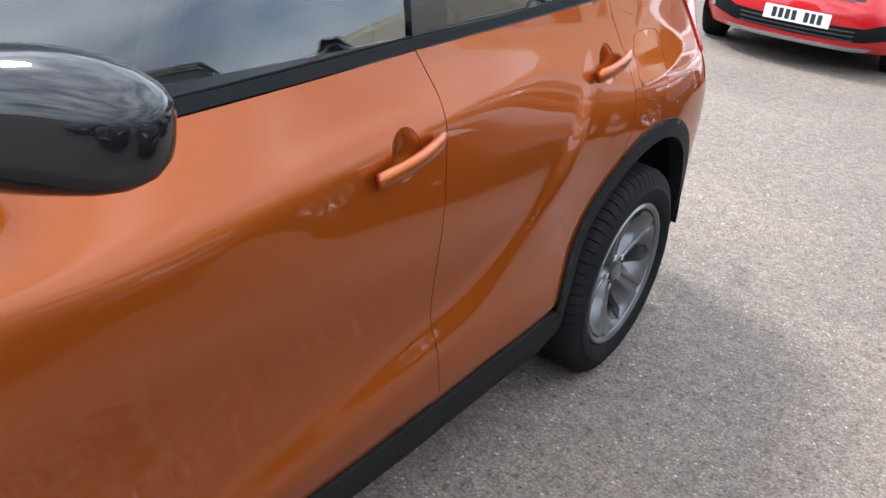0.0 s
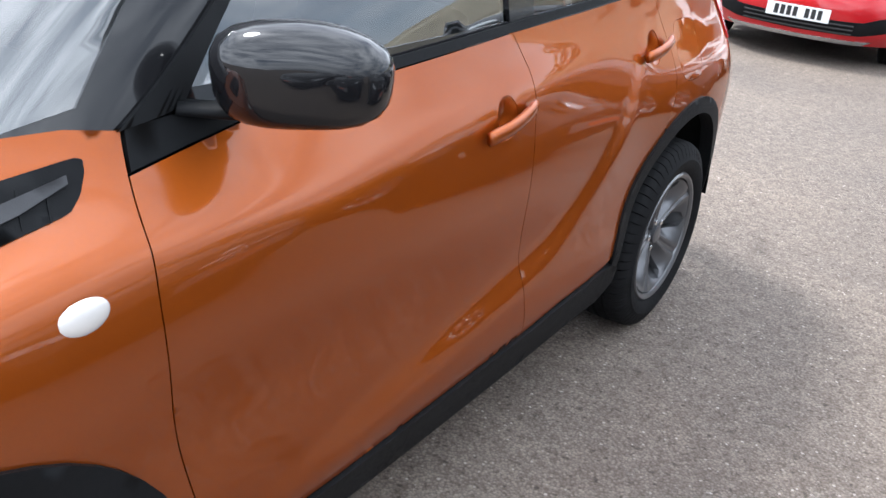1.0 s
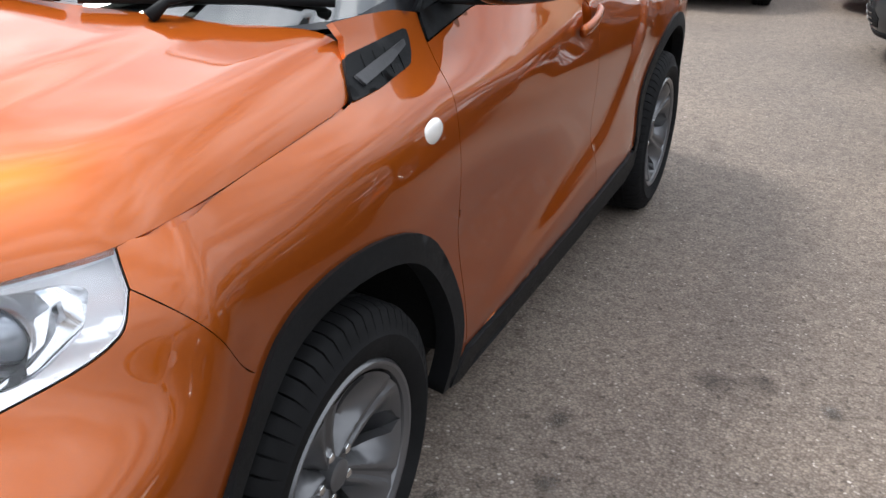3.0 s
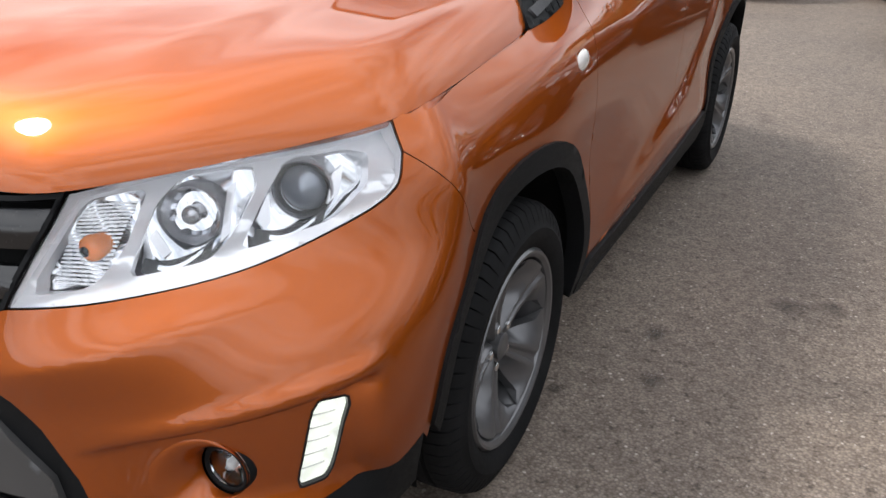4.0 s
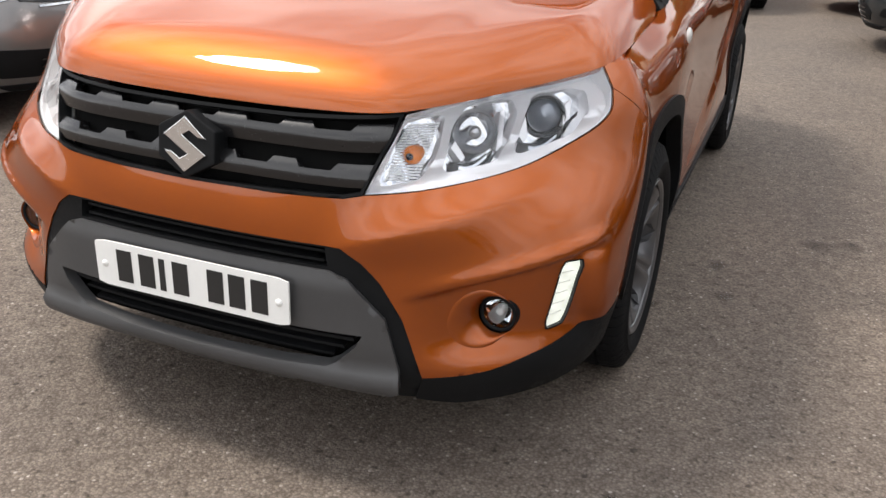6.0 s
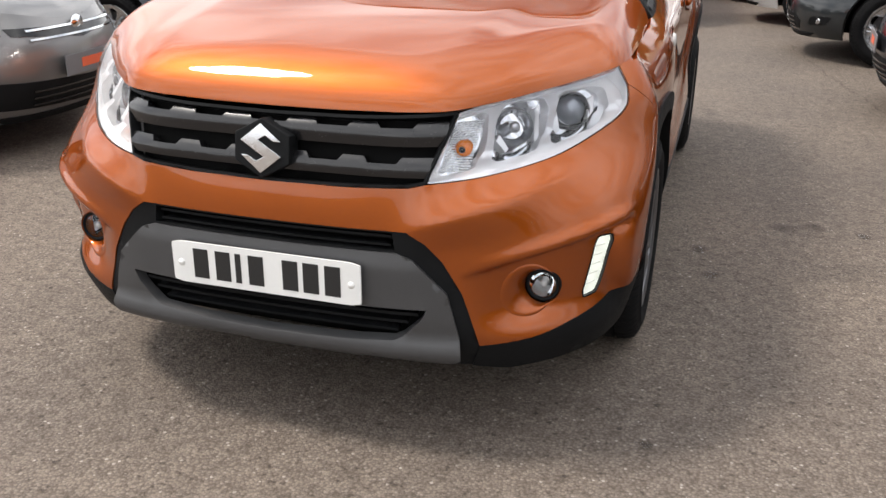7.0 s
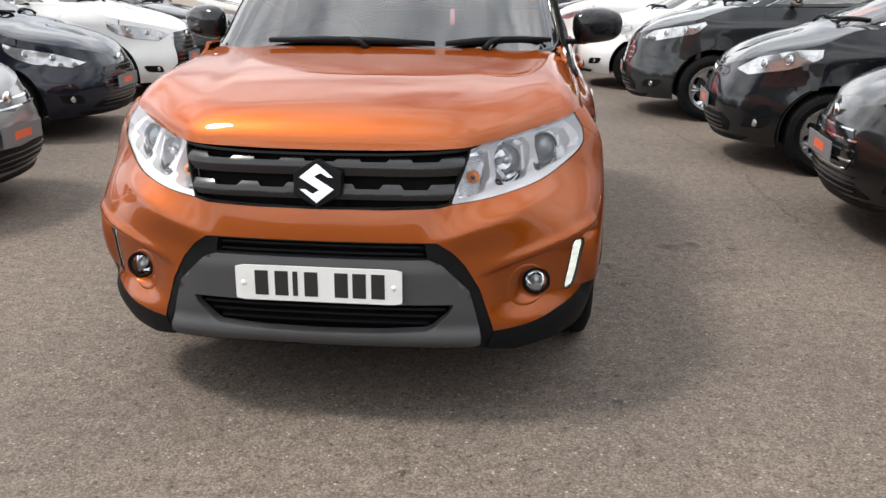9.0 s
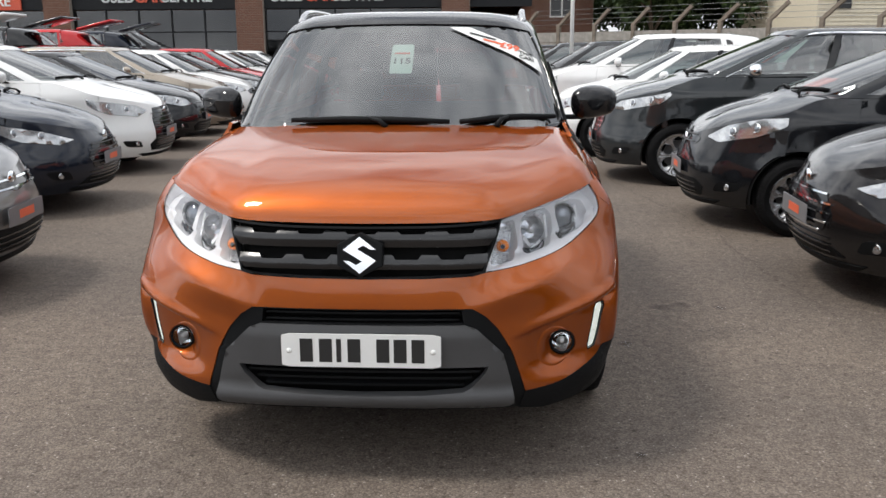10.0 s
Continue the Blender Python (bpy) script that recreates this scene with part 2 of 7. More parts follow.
def spline_weights(knots, t):
    """Rows of weights of the natural cubic spline (even curvature) through the knots at the places t."""
    k, t = np.asarray(knots, float), np.atleast_1d(np.asarray(t, float))
    n = len(k)
    h = np.diff(k)
    A, B = np.eye(n), np.zeros((n, n))
    for i in range(1, n - 1):
        A[i, i - 1:i + 2] = h[i - 1], 2 * (h[i - 1] + h[i]), h[i]
        B[i, i - 1:i + 2] = 6 / h[i - 1], -6 / h[i - 1] - 6 / h[i], 6 / h[i]
    bend = np.linalg.solve(A, B)
    i = np.clip(np.searchsorted(k, t, side="right") - 1, 0, n - 2)
    b = (t - k[i]) / h[i]
    a = 1 - b
    w = ((a ** 3 - a) * h[i] ** 2 / 6)[:, None] * bend[i] + ((b ** 3 - b) * h[i] ** 2 / 6)[:, None] * bend[i + 1]
    r = np.arange(len(t))
    w[r, i] += a
    w[r, i + 1] += b
    return w


def faired(grid, spread, axis):
    """The grid with its ripples taken out along one axis; the ends keep their slope."""
    m = int(3 * spread + 1)
    ker = np.exp(-0.5 * (np.arange(-m, m + 1) / spread) ** 2)
    ker /= ker.sum()
    g = np.moveaxis(grid, axis, 0)
    n = len(g)
    p = np.concatenate([2 * g[0] - g[m:0:-1], g, 2 * g[-1] - g[-2:-m - 2:-1]])
    return np.moveaxis(sum(c * p[i:i + n] for i, c in enumerate(ker)), 0, axis)


class Shell:
    """A smooth sheet through a net of points: u runs round the car from its nose (minus to one side), v upwards or inwards."""

    def __init__(self, us, vs, net, feature=None):
        net = np.asarray(net, float)
        back = net[:, :0:-1].copy()
        back[:, :, 0] *= -1
        self.u = np.concatenate([-np.asarray(us, float)[:0:-1], us])
        self.v, self.net, self.feature = np.asarray(vs, float), np.concatenate([back, net], 1), feature

    def fair(self, du, dv, su, sv, pressed=None):
        """Swaps the net for a fine even one with its ripples taken out; pressed moves points after that."""
        nu, nv = int(round((self.u[-1] - self.u[0]) / du)), int(round((self.v[-1] - self.v[0]) / dv))
        gu, gv = np.linspace(self.u[0], self.u[-1], nu + 1), np.linspace(self.v[0], self.v[-1], nv + 1)
        g = np.einsum("vi,uj,ijk->vuk", spline_weights(self.v, gv), spline_weights(self.u, gu), self.net)
        self.fine = faired(faired(g, su / du, 1), sv / dv, 0)
        self.step, self.pressed = (gu[1] - gu[0], gv[1] - gv[0]), pressed
        return self

    fine = pressed = None

    def raw(self, u, v):
        if self.fine is None:
            return np.einsum("ni,nj,ijk->nk", weights(self.v, v), weights(self.u, u), self.net)
        nv, nu, _ = self.fine.shape
        i0, a = self.cell(v, self.v[0], self.step[1], nv)
        j0, b = self.cell(u, self.u[0], self.step[0], nu)
        out = 0.0
        for i, wi in zip((-1, 0, 1, 2), a):
            for j, wj in zip((-1, 0, 1, 2), b):
                out = out + (wi * wj)[:, None] * self.fine[np.clip(i0 + i, 0, nv - 1), np.clip(j0 + j, 0, nu - 1)]
        return out

    def cell(self, t, start, step, n):
        q = (np.atleast_1d(np.asarray(t, float)) - start) / step
        i = np.clip(np.floor(q).astype(int), 0, n - 2)
        s = np.clip(q - i, -0.5, 1.5)
        return i, ((-s**3 + 2 * s**2 - s) / 2, (3 * s**3 - 5 * s**2 + 2) / 2, (-3 * s**3 + 4 * s**2 + s) / 2, (s**3 - s**2) / 2)

    def surf(self, uv, off=0.0):
        u, v = np.asarray(uv, float).T
        e = 0.004
        du, dv = self.raw(u + e, v) - self.raw(u - e, v), self.raw(u, v + e) - self.raw(u, v - e)
        n = np.cross(du, dv)
        n /= np.linalg.norm(n, axis=1)[:, None] + 1e-12
        d = (off(u, v) if callable(off) else off) + (self.feature(np.abs(u), v) if self.feature else 0.0)
        p = self.raw(u, v)
        if self.pressed:
            p = self.pressed(p, n)
        return p + n * np.reshape(d, (-1, 1)), n

    def find(self, axis, value, v):
        """The u on the right-hand side where the coordinate takes the value at v."""
        us = np.linspace(0, self.u[-1], 900)
        p = self.raw(us, np.full(900, v))[:, axis]
        j = np.argmax(p >= value) if (p >= value).any() else 899
        return us[j] if j == 0 else us[j - 1] + (us[j] - us[j - 1]) * (value - p[j - 1]) / (p[j] - p[j - 1] + 1e-12)

    def xs(self, *pts):
        return [(self.find(0, x, z), z) for x, z in pts]

    def ys(self, *pts):
        return [(self.find(1, y, z), z) for y, z in pts]


def resample(poly, step):
    out = []
    for (a, b), (c, d) in zip(poly, poly[1:] + poly[:1]):
        n = max(1, int(math.hypot(c - a, d - b) / step + 0.5))
        out += [(a + (c - a) * i / n, b + (d - b) * i / n) for i in range(n)]
    return out


def rounded(poly, times=2, keep=0.25):
    for _ in range(times):
        out = []
        for a, b in zip(poly, poly[1:] + poly[:1]):
            out += [(a[0] + (b[0] - a[0]) * keep, a[1] + (b[1] - a[1]) * keep), (b[0] + (a[0] - b[0]) * keep, b[1] + (a[1] - b[1]) * keep)]
        poly = out
    return poly


def smooth_line(pts, n=6):
    """An open line made dense and smooth through its points."""
    p = np.asarray(pts, float)
    t = np.concatenate([[0], np.cumsum(np.linalg.norm(np.diff(p, axis=0), axis=1))])
    tt = np.concatenate([np.linspace(a, b, n, endpoint=False) for a, b in zip(t[:-1], t[1:])] + [[t[-1]]])
    return [tuple(q) for q in weights(t, tt) @ p]


def inset(poly, d):
    p = np.asarray(poly, float)
    area = 0.5 * np.sum(p[:, 0] * np.roll(p[:, 1], -1) - np.roll(p[:, 0], -1) * p[:, 1])
    a, b = p - np.roll(p, 1, 0), np.roll(p, -1, 0) - p
    na, nb = np.stack([-a[:, 1], a[:, 0]], 1), np.stack([-b[:, 1], b[:, 0]], 1)
    na /= np.linalg.norm(na, axis=1)[:, None] + 1e-12
    nb /= np.linalg.norm(nb, axis=1)[:, None] + 1e-12
    m = na + nb
    m /= np.maximum(np.linalg.norm(m, axis=1), 0.6)[:, None] ** 2 / 1.0
    return [tuple(q) for q in p + m * d * (1 if area > 0 else -1)]


def inside(poly, q):
    p = np.asarray(poly, float)
    x, y = q[:, 0][:, None], q[:, 1][:, None]
    x0, y0 = p.T
    x1, y1 = np.roll(p, -1, 0).T
    with np.errstate(divide="ignore", invalid="ignore"):
        cross = ((y0 > y) != (y1 > y)) & (x < (x1 - x0) * (y - y0) / (y1 - y0) + x0)
    return cross.sum(1) % 2 == 1


def mesh_of(name, verts, faces, smooth=True, angle=None):
    me = bpy.data.meshes.new(name)
    me.from_pydata([tuple(v) for v in verts], [], [tuple(f) for f in faces])
    if smooth:
        me.shade_smooth()
        if angle is not None:
            me.set_sharp_from_angle(angle=radians(angle))
    me.update()
    return me


def part(name, data, material, parent, label=""):
    """Links a mesh or bmesh as one object under a thing or a part."""
    if isinstance(data, bmesh.types.BMesh):
        me = bpy.data.meshes.new(name)
        data.to_mesh(me)
        data.free()
        data = me
    if material and not data.materials:
        data.materials.append(material)
    ob = new(name, data)
    ob.parent = parent
    if label:
        ob["label"] = label
    return ob


def thing(name, label, category, m=None, group="", kind=""):
    e = new(name)
    e.empty_display_size = 0.2
    if m is not None:
        e.matrix_world = m
    return tagged(e, label, category, group, kind)


def sheet(shell, outline, holes=(), step=0.03, thick=0.012, off=0.0, gap=0.0, lines=()):
    """The mesh data of a trimmed piece of a shell, with its edges folded inwards."""
    from mathutils.geometry import delaunay_2d_cdt
    poly = resample(inset(outline, gap) if gap else list(outline), step)
    loops = [poly] + [resample(list(h), step) for h in holes]
    pts, edges = [], []
    for lp in loops:
        b = len(pts)
        pts += lp
        edges += [(b + i, b + (i + 1) % len(lp)) for i in range(len(lp))]
    for ln in lines:                                  # creases, kept as edges
        b = len(pts)
        pts += ln
        edges += [(b + i, b + i + 1) for i in range(len(ln) - 1)]
    bd = np.asarray(pts)
    lo, hi = bd.min(0), bd.max(0)
    gx, gy = np.meshgrid(np.arange(lo[0] + step * 0.5, hi[0], step), np.arange(lo[1] + step * 0.5, hi[1], step))
    g = np.stack([gx.ravel(), gy.ravel()], 1)
    if len(g):
        ok = inside(poly, g)
        for h in loops[1:]:
            ok &= ~inside(h, g)
        g = g[ok]
    if len(g):
        keep = np.ones(len(g), bool)
        for i in range(0, len(g), 400):
            d = np.linalg.norm(g[i:i + 400, None] - bd[None], axis=2).min(1)
            keep[i:i + 400] = d > step * 0.5
        g = g[keep]
    allp = [Vector(p) for p in pts] + [Vector(p) for p in g]
    v2, _, f2, *_ = delaunay_2d_cdt(allp, edges, [], 0, 1e-6, False)
    uv = np.array([tuple(v) for v in v2])
    mid = np.array([uv[list(f)].mean(0) for f in f2])
    keep = inside(poly, mid)
    for h in loops[1:]:
        keep &= ~inside(h, mid)
    f2 = [f for f, k in zip(f2, keep) if k]
    p, n = shell.surf(uv, off)
    key, first, remap = {}, [], []
    for i, q in enumerate(np.round(p, 5)):
        k = tuple(q)
        if k not in key:
            key[k] = len(first)
            first.append(i)
        remap.append(key[k])
    p, n = p[first], n[first]
    faces = []
    for f in f2:
        a, b, c = (uv[i] for i in f[:3])
        flip = (b[0] - a[0]) * (c[1] - a[1]) - (b[1] - a[1]) * (c[0] - a[0]) < 0
        h = [remap[i] for i in f]
        if len(set(h)) == len(h):
            faces.append(h[::-1] if flip else h)
    count = {}
    for f in faces:
        for a, b in zip(f, f[1:] + f[:1]):
            count[(min(a, b), max(a, b))] = (a, b, count.get((min(a, b), max(a, b)), (0, 0, 0))[2] + 1)
    rim = [(a, b) for a, b, c in count.values() if c == 1]
    verts = list(p)
    if thick:
        twin = {}
        for a, b in rim:
            for w in (a, b):
                if w not in twin:
                    twin[w] = len(verts)
                    verts.append(p[w] - n[w] * thick)
            faces.append([b, a, twin[a], twin[b]])
    return verts, faces, {(min(a, b), max(a, b)) for a, b in rim}


def panel(name, shell, outline, material, parent, label="", **kw):
    verts, faces, rim = sheet(shell, outline, **kw)
    me = mesh_of(name, verts, faces)
    for e in me.edges:
        a, b = e.vertices
        if (min(a, b), max(a, b)) in rim:
            e.use_edge_sharp = True
    return part(name, me, material, parent, label)


def flipped(outline, side):
    return [(side * u, v) for u, v in outline]


# ---------------------------------------------------------------- small solids
def lathe(profile, n=48, axis="x", closed=False):
    """Verts and faces of a turned solid: profile of (along, radius)."""
    verts, faces = [], []
    for i in range(n):
        a = 2 * math.pi * i / n
        for t, r in profile:
            c, s = r * math.cos(a), r * math.sin(a)
            verts.append({"x": (t, c, s), "y": (c, t, s), "z": (c, s, t)}[axis])
    k = len(profile)
    for i in range(n):
        j = (i + 1) % n
        for q in range(k - 1 + (1 if closed else 0)):
            w = (q + 1) % k
            faces.append((i * k + q, i * k + w, j * k + w, j * k + q) if axis != "y" else (i * k + q, j * k + q, j * k + w, i * k + w))
    return verts, faces


def solid(pts, depth, bevel=0.0, axis="y"):
    """A bmesh: the flat outline pts (two coordinates each) given depth, with bevelled edges."""
    bm = bmesh.new()
    put = {"y": lambda a, b: (a, 0, b), "z": lambda a, b: (a, b, 0), "x": lambda a, b: (0, a, b)}[axis]
    f = bm.faces.new([bm.verts.new(put(a, b)) for a, b in pts])
    r = bmesh.ops.extrude_face_region(bm, geom=[f])
    d = {"y": (0, depth, 0), "z": (0, 0, depth), "x": (depth, 0, 0)}[axis]
    bmesh.ops.translate(bm, vec=d, verts=[g for g in r["geom"] if isinstance(g, bmesh.types.BMVert)])
    bmesh.ops.recalc_face_normals(bm, faces=bm.faces)
    if bevel:
        bmesh.ops.bevel(bm, geom=list(bm.edges), offset=bevel, segments=2, affect="EDGES", profile=0.6)
    return bm


def box(x0, x1, y0, y1, z0, z1, bevel=0.004):
    bm = bmesh.new()
    bmesh.ops.create_cube(bm, size=1)
    for v in bm.verts:
        v.co = Vector(((x0 + x1) / 2 + v.co.x * (x1 - x0), (y0 + y1) / 2 + v.co.y * (y1 - y0), (z0 + z1) / 2 + v.co.z * (z1 - z0)))
    if bevel:
        bmesh.ops.bevel(bm, geom=list(bm.edges), offset=bevel, segments=2, affect="EDGES", profile=0.6)
    for f in bm.faces:
        f.smooth = bevel > 0.01
    return bm


def tube(pts, radii, n=8):
    """Verts and faces of a tube along points, closed at its ends."""
    verts, faces = [], []
    pts = [Vector(p) for p in pts]
    for i, p in enumerate(pts):
        d = (pts[min(i + 1, len(pts) - 1)] - pts[max(i - 1, 0)]).normalized()
        s = d.cross(Vector((0, 0, 1)) if abs(d.z) < 0.9 else Vector((1, 0, 0))).normalized()
        w = s.cross(d)
        r = radii[i] if isinstance(radii, (list, tuple)) else radii
        verts += [p + (s * math.cos(2 * math.pi * k / n) + w * math.sin(2 * math.pi * k / n)) * r for k in range(n)]
    for i in range(len(pts) - 1):
        for k in range(n):
            faces.append((i * n + k, i * n + (k + 1) % n, (i + 1) * n + (k + 1) % n, (i + 1) * n + k))
    faces.append(tuple(range(n))[::-1])
    faces.append(tuple((len(pts) - 1) * n + k for k in range(n)))
    return verts, faces


# ---------------------------------------------------------------- ground
def ground_sheet():
    vs, fs = [], []
    ticks = [-900, -200, -60, -20, -8, -4, 0, 4, 8, 14, 22, 34, 60, 200, 900]
    for j in ticks:
        for i in ticks:
            vs.append((i, j, 0.0))
    n = len(ticks)
    for j in range(n - 1):
        for i in range(n - 1):
            a = j * n + i
            fs.append((a, a + 1, a + n + 1, a + n))
    return tagged(part("ground", mesh_of("ground", vs, fs, False), M_ASPHALT, None), "worn grey-brown tarmac of a car sales yard", "ground", kind="structure")


ground_sheet()


# ---------------------------------------------------------------- wheels
def tyre_mesh(R, rim, w):
    h = w / 2
    prof = [(-h * 0.80, rim - 0.004), (-h * 0.98, rim + 0.02), (-h * 1.06, (R + rim) / 2), (-h * 0.98, R - 0.035), (-h * 0.88, R - 0.012),
            (-h * 0.72, R - 0.003), (-h * 0.40, R), (-h * 0.37, R - 0.008), (-h * 0.31, R - 0.008), (-h * 0.28, R), (-h * 0.06, R + 0.001), (-h * 0.03, R - 0.008),
            (h * 0.03, R - 0.008), (h * 0.06, R + 0.001), (h * 0.28, R), (h * 0.31, R - 0.008), (h * 0.37, R - 0.008), (h * 0.40, R), (h * 0.72, R - 0.003),
            (h * 0.88, R - 0.012), (h * 0.985, R - 0.035), (h * 1.02, R - 0.05), (h * 1.06, (R + rim) / 2), (h * 1.04, rim + 0.035), (h * 1.0, rim + 0.028), (h * 0.96, rim + 0.014), (h * 0.84, rim + 0.004)]
    blocks, cuts = 64, (0.0, 0.10, 0.12, 0.98)            # each tread block: a narrow cut, then the block
    n, k = blocks * 4, len(prof)
    verts, faces = lathe(prof, n, "x")
    for i in range(n):
        a = 2 * math.pi * (i // 4 + cuts[i % 4]) / blocks
        for q, (x, r) in enumerate(prof):
            if i % 4 in (0, 1) and q in (3, 4, 5, 18, 19, 20):
                r -= 0.011 if q in (4, 19, 5, 18) else 0.004
            verts[i * k + q] = (x, r * math.cos(a), r * math.sin(a))
    return mesh_of("tyre", verts, faces, True, 40)


def rim_mesh(rim, w, spokes, wide, groove):
    """Barrel, lip and face of one alloy wheel, outer face towards +x: raised ridges, sloping flanks, slots between them."""
    h = w / 2
    verts, faces = lathe([(-h * 0.8, rim - 0.012), (h * 0.45, rim - 0.024), (h * 0.74, rim - 0.018), (h * 0.90, rim - 0.012), (h * 0.96, rim - 0.003), (h * 0.97, rim + 0.003), (h * 0.90, rim + 0.009)], 128, "x")
    rows = [0.012, 0.028, 0.040, 0.052, 0.064, 0.076, 0.090, 0.105, 0.120, 0.135, 0.150, 0.164, 0.177, 0.188, 0.196, rim - 0.019]
    sector, cols = math.pi / spokes, 15
    ease = lambda a, b, x: (lambda q: q * q * (3 - 2 * q))(max(0.0, min(1.0, (x - a) / (b - a))))
    for s in range(spokes):
        a0 = 2 * math.pi * s / spokes + math.pi / 2
        for side in (1, -1):
            base = len(verts)
            for r in rows:
                f = (r - rows[0]) / (rows[-1] - rows[0])
                g = ease(0.062, 0.115, r) * ease(rim - 0.021, rim - 0.036, r)
                span = sector - min(wide[1] * g / r, sector * 0.8)
                top = h * (0.52 + 0.38 * f ** 0.8) - 0.008 * math.sin(math.pi * f)
                drop = (0.006 + 0.040 * math.sin(math.pi * min(1, f * 1.02)) ** 0.7) * (1 - 0.3 * f)
                ridge = min(wide[0] * (0.55 + 0.55 * f), span * r * 0.75)
                for j in range(cols):
                    th = span * min(1.0, j / (cols - 2))
                    lat = th * r
                    x = top - groove * (1 - ease(0.20 * ridge, 0.62 * ridge, lat)) * min(1, f * 3) - drop * max(0.0, (lat - ridge) / max(1e-4, span * r - ridge))
                    if j == cols - 1:
                        x -= 0.030 * g + 0.001
                    a = a0 + side * th
                    verts.append((x, r * math.cos(a), r * math.sin(a)))
            for q in range(len(rows) - 1):
                for j in range(cols - 1):
                    a = base + q * cols + j
                    faces.append((a, a + 1, a + cols + 1, a + cols) if side > 0 else (a, a + cols, a + cols + 1, a + 1))
    return mesh_of("rim", verts, faces, True, 24)


def disc_mesh(name, x0, x1, r, n=40, dome=0.0):
    verts, faces = lathe([(x0, r), (x1 - dome, r), (x1 - dome * 0.3, r * 0.86), (x1, r * 0.5), (x1, 0.0005)], n, "x")
    return mesh_of(name, verts, faces, True, 40)


WHEEL_MESHES = {}


def add_wheel(car, x, y, R, rim, w, alloy, spokes=5, wide=(0.021, 0.021), groove=0.005, turn=0.0):
    key = (R, rim, w, alloy.name, spokes, wide)
    if key not in WHEEL_MESHES:
        r = rim_mesh(rim, w, spokes, wide, groove)
        r.materials.append(alloy)
        c = disc_mesh("hub_cap", 0.02, w / 2 * 0.70, 0.031, 24, 0.004)
        c.materials.append(alloy)
        d = disc_mesh("brake_disc", -0.02, 0.0, rim * 0.68)
        d.materials.append(M_SKID)
        # added near-black disc: its colour stands in for shade behind the slots
        b = disc_mesh("wheel_back_shade", -w * 0.4, -w * 0.30, rim - 0.02)
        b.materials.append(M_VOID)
        nut = disc_mesh("wheel_nut", 0.02, w / 2 * 0.60, 0.011, 6, 0.002)
        nut.materials.append(M_CHROME)
        t = tyre_mesh(R, rim, w)
        t.materials.append(M_TYRE)
        WHEEL_MESHES[key] = (t, r, c, d, b, nut)
    t, r, c, d, b, nut = WHEEL_MESHES[key]
    hub = new("wheel")
    hub.parent = car
    hub.matrix_local = pose(x, y, R - 0.006, turn, 0, 0) if x > 0 else pose(x, y, R - 0.006, turn, 0, 180)
    for name, me in (("tyre", t), ("rim", r), ("hub_cap", c), ("brake_disc", d), ("wheel_back_shade", b)):
        part(name, me, None, hub)
    for i in range(5):
        a = 2 * math.pi * i / 5 + math.pi / 2
        part("wheel_nut", nut, None, hub).location = (0.004, 0.050 * math.cos(a), 0.050 * math.sin(a))
    return hub


def arch_liner(car, x0, x1, y, z, ry, rz):
    """The dark inside of a wheel arch."""
    verts, faces, n = [], [], 26
    for i in range(n + 1):
        a = math.pi * (0.03 + 1.03 * i / n)
        for x in (x0, x1):
            verts.append((x, y + ry * math.cos(a), z + rz * math.sin(a)))
    faces = [(2 * i, 2 * i + 1, 2 * i + 3, 2 * i + 2) for i in range(n)]
    verts.append((x0, y, z))
    faces += [(2 * i, 2 * i + 2, 2 * n + 2) for i in range(n)]
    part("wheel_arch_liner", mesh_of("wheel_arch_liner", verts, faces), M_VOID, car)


def text_mesh(name, body, size, depth=0.0006):
    cu = bpy.data.curves.new(name, "FONT")
    cu.body, cu.size, cu.extrude, cu.align_x, cu.align_y = body, size, depth, "CENTER", "CENTER"
    cu.offset = size * 0.018
    tmp = bpy.data.objects.new(name, cu)
    me = bpy.data.meshes.new_from_object(tmp)
    bpy.data.objects.remove(tmp)
    return me


# ---------------------------------------------------------------- the orange car
FU = [0, 0.22, 0.41, 0.545, 0.69, 0.81, 0.92]          # stations round the nose
SY = [0.62, 0.95, 1.33, 1.90, 2.40, 2.95, 3.40, 3.75]  # stations along the flank
CAR_U = FU + [y + 0.70 for y in SY] + [4.72, 4.98, 5.58]


def level(z, nose, flank, tail=1.0):
    """One height of the body: points round the nose, half widths along the flank, and the tail."""
    w = flank[-1]
    pts = [(x, y, z) for x, y in nose] + [(x, y, z) for x, y in zip(flank, SY)]
    return pts + [(w - 0.06, 3.95 * tail, z), (w - 0.25, 4.07 * tail, z), (0, 4.15 * tail, z)]


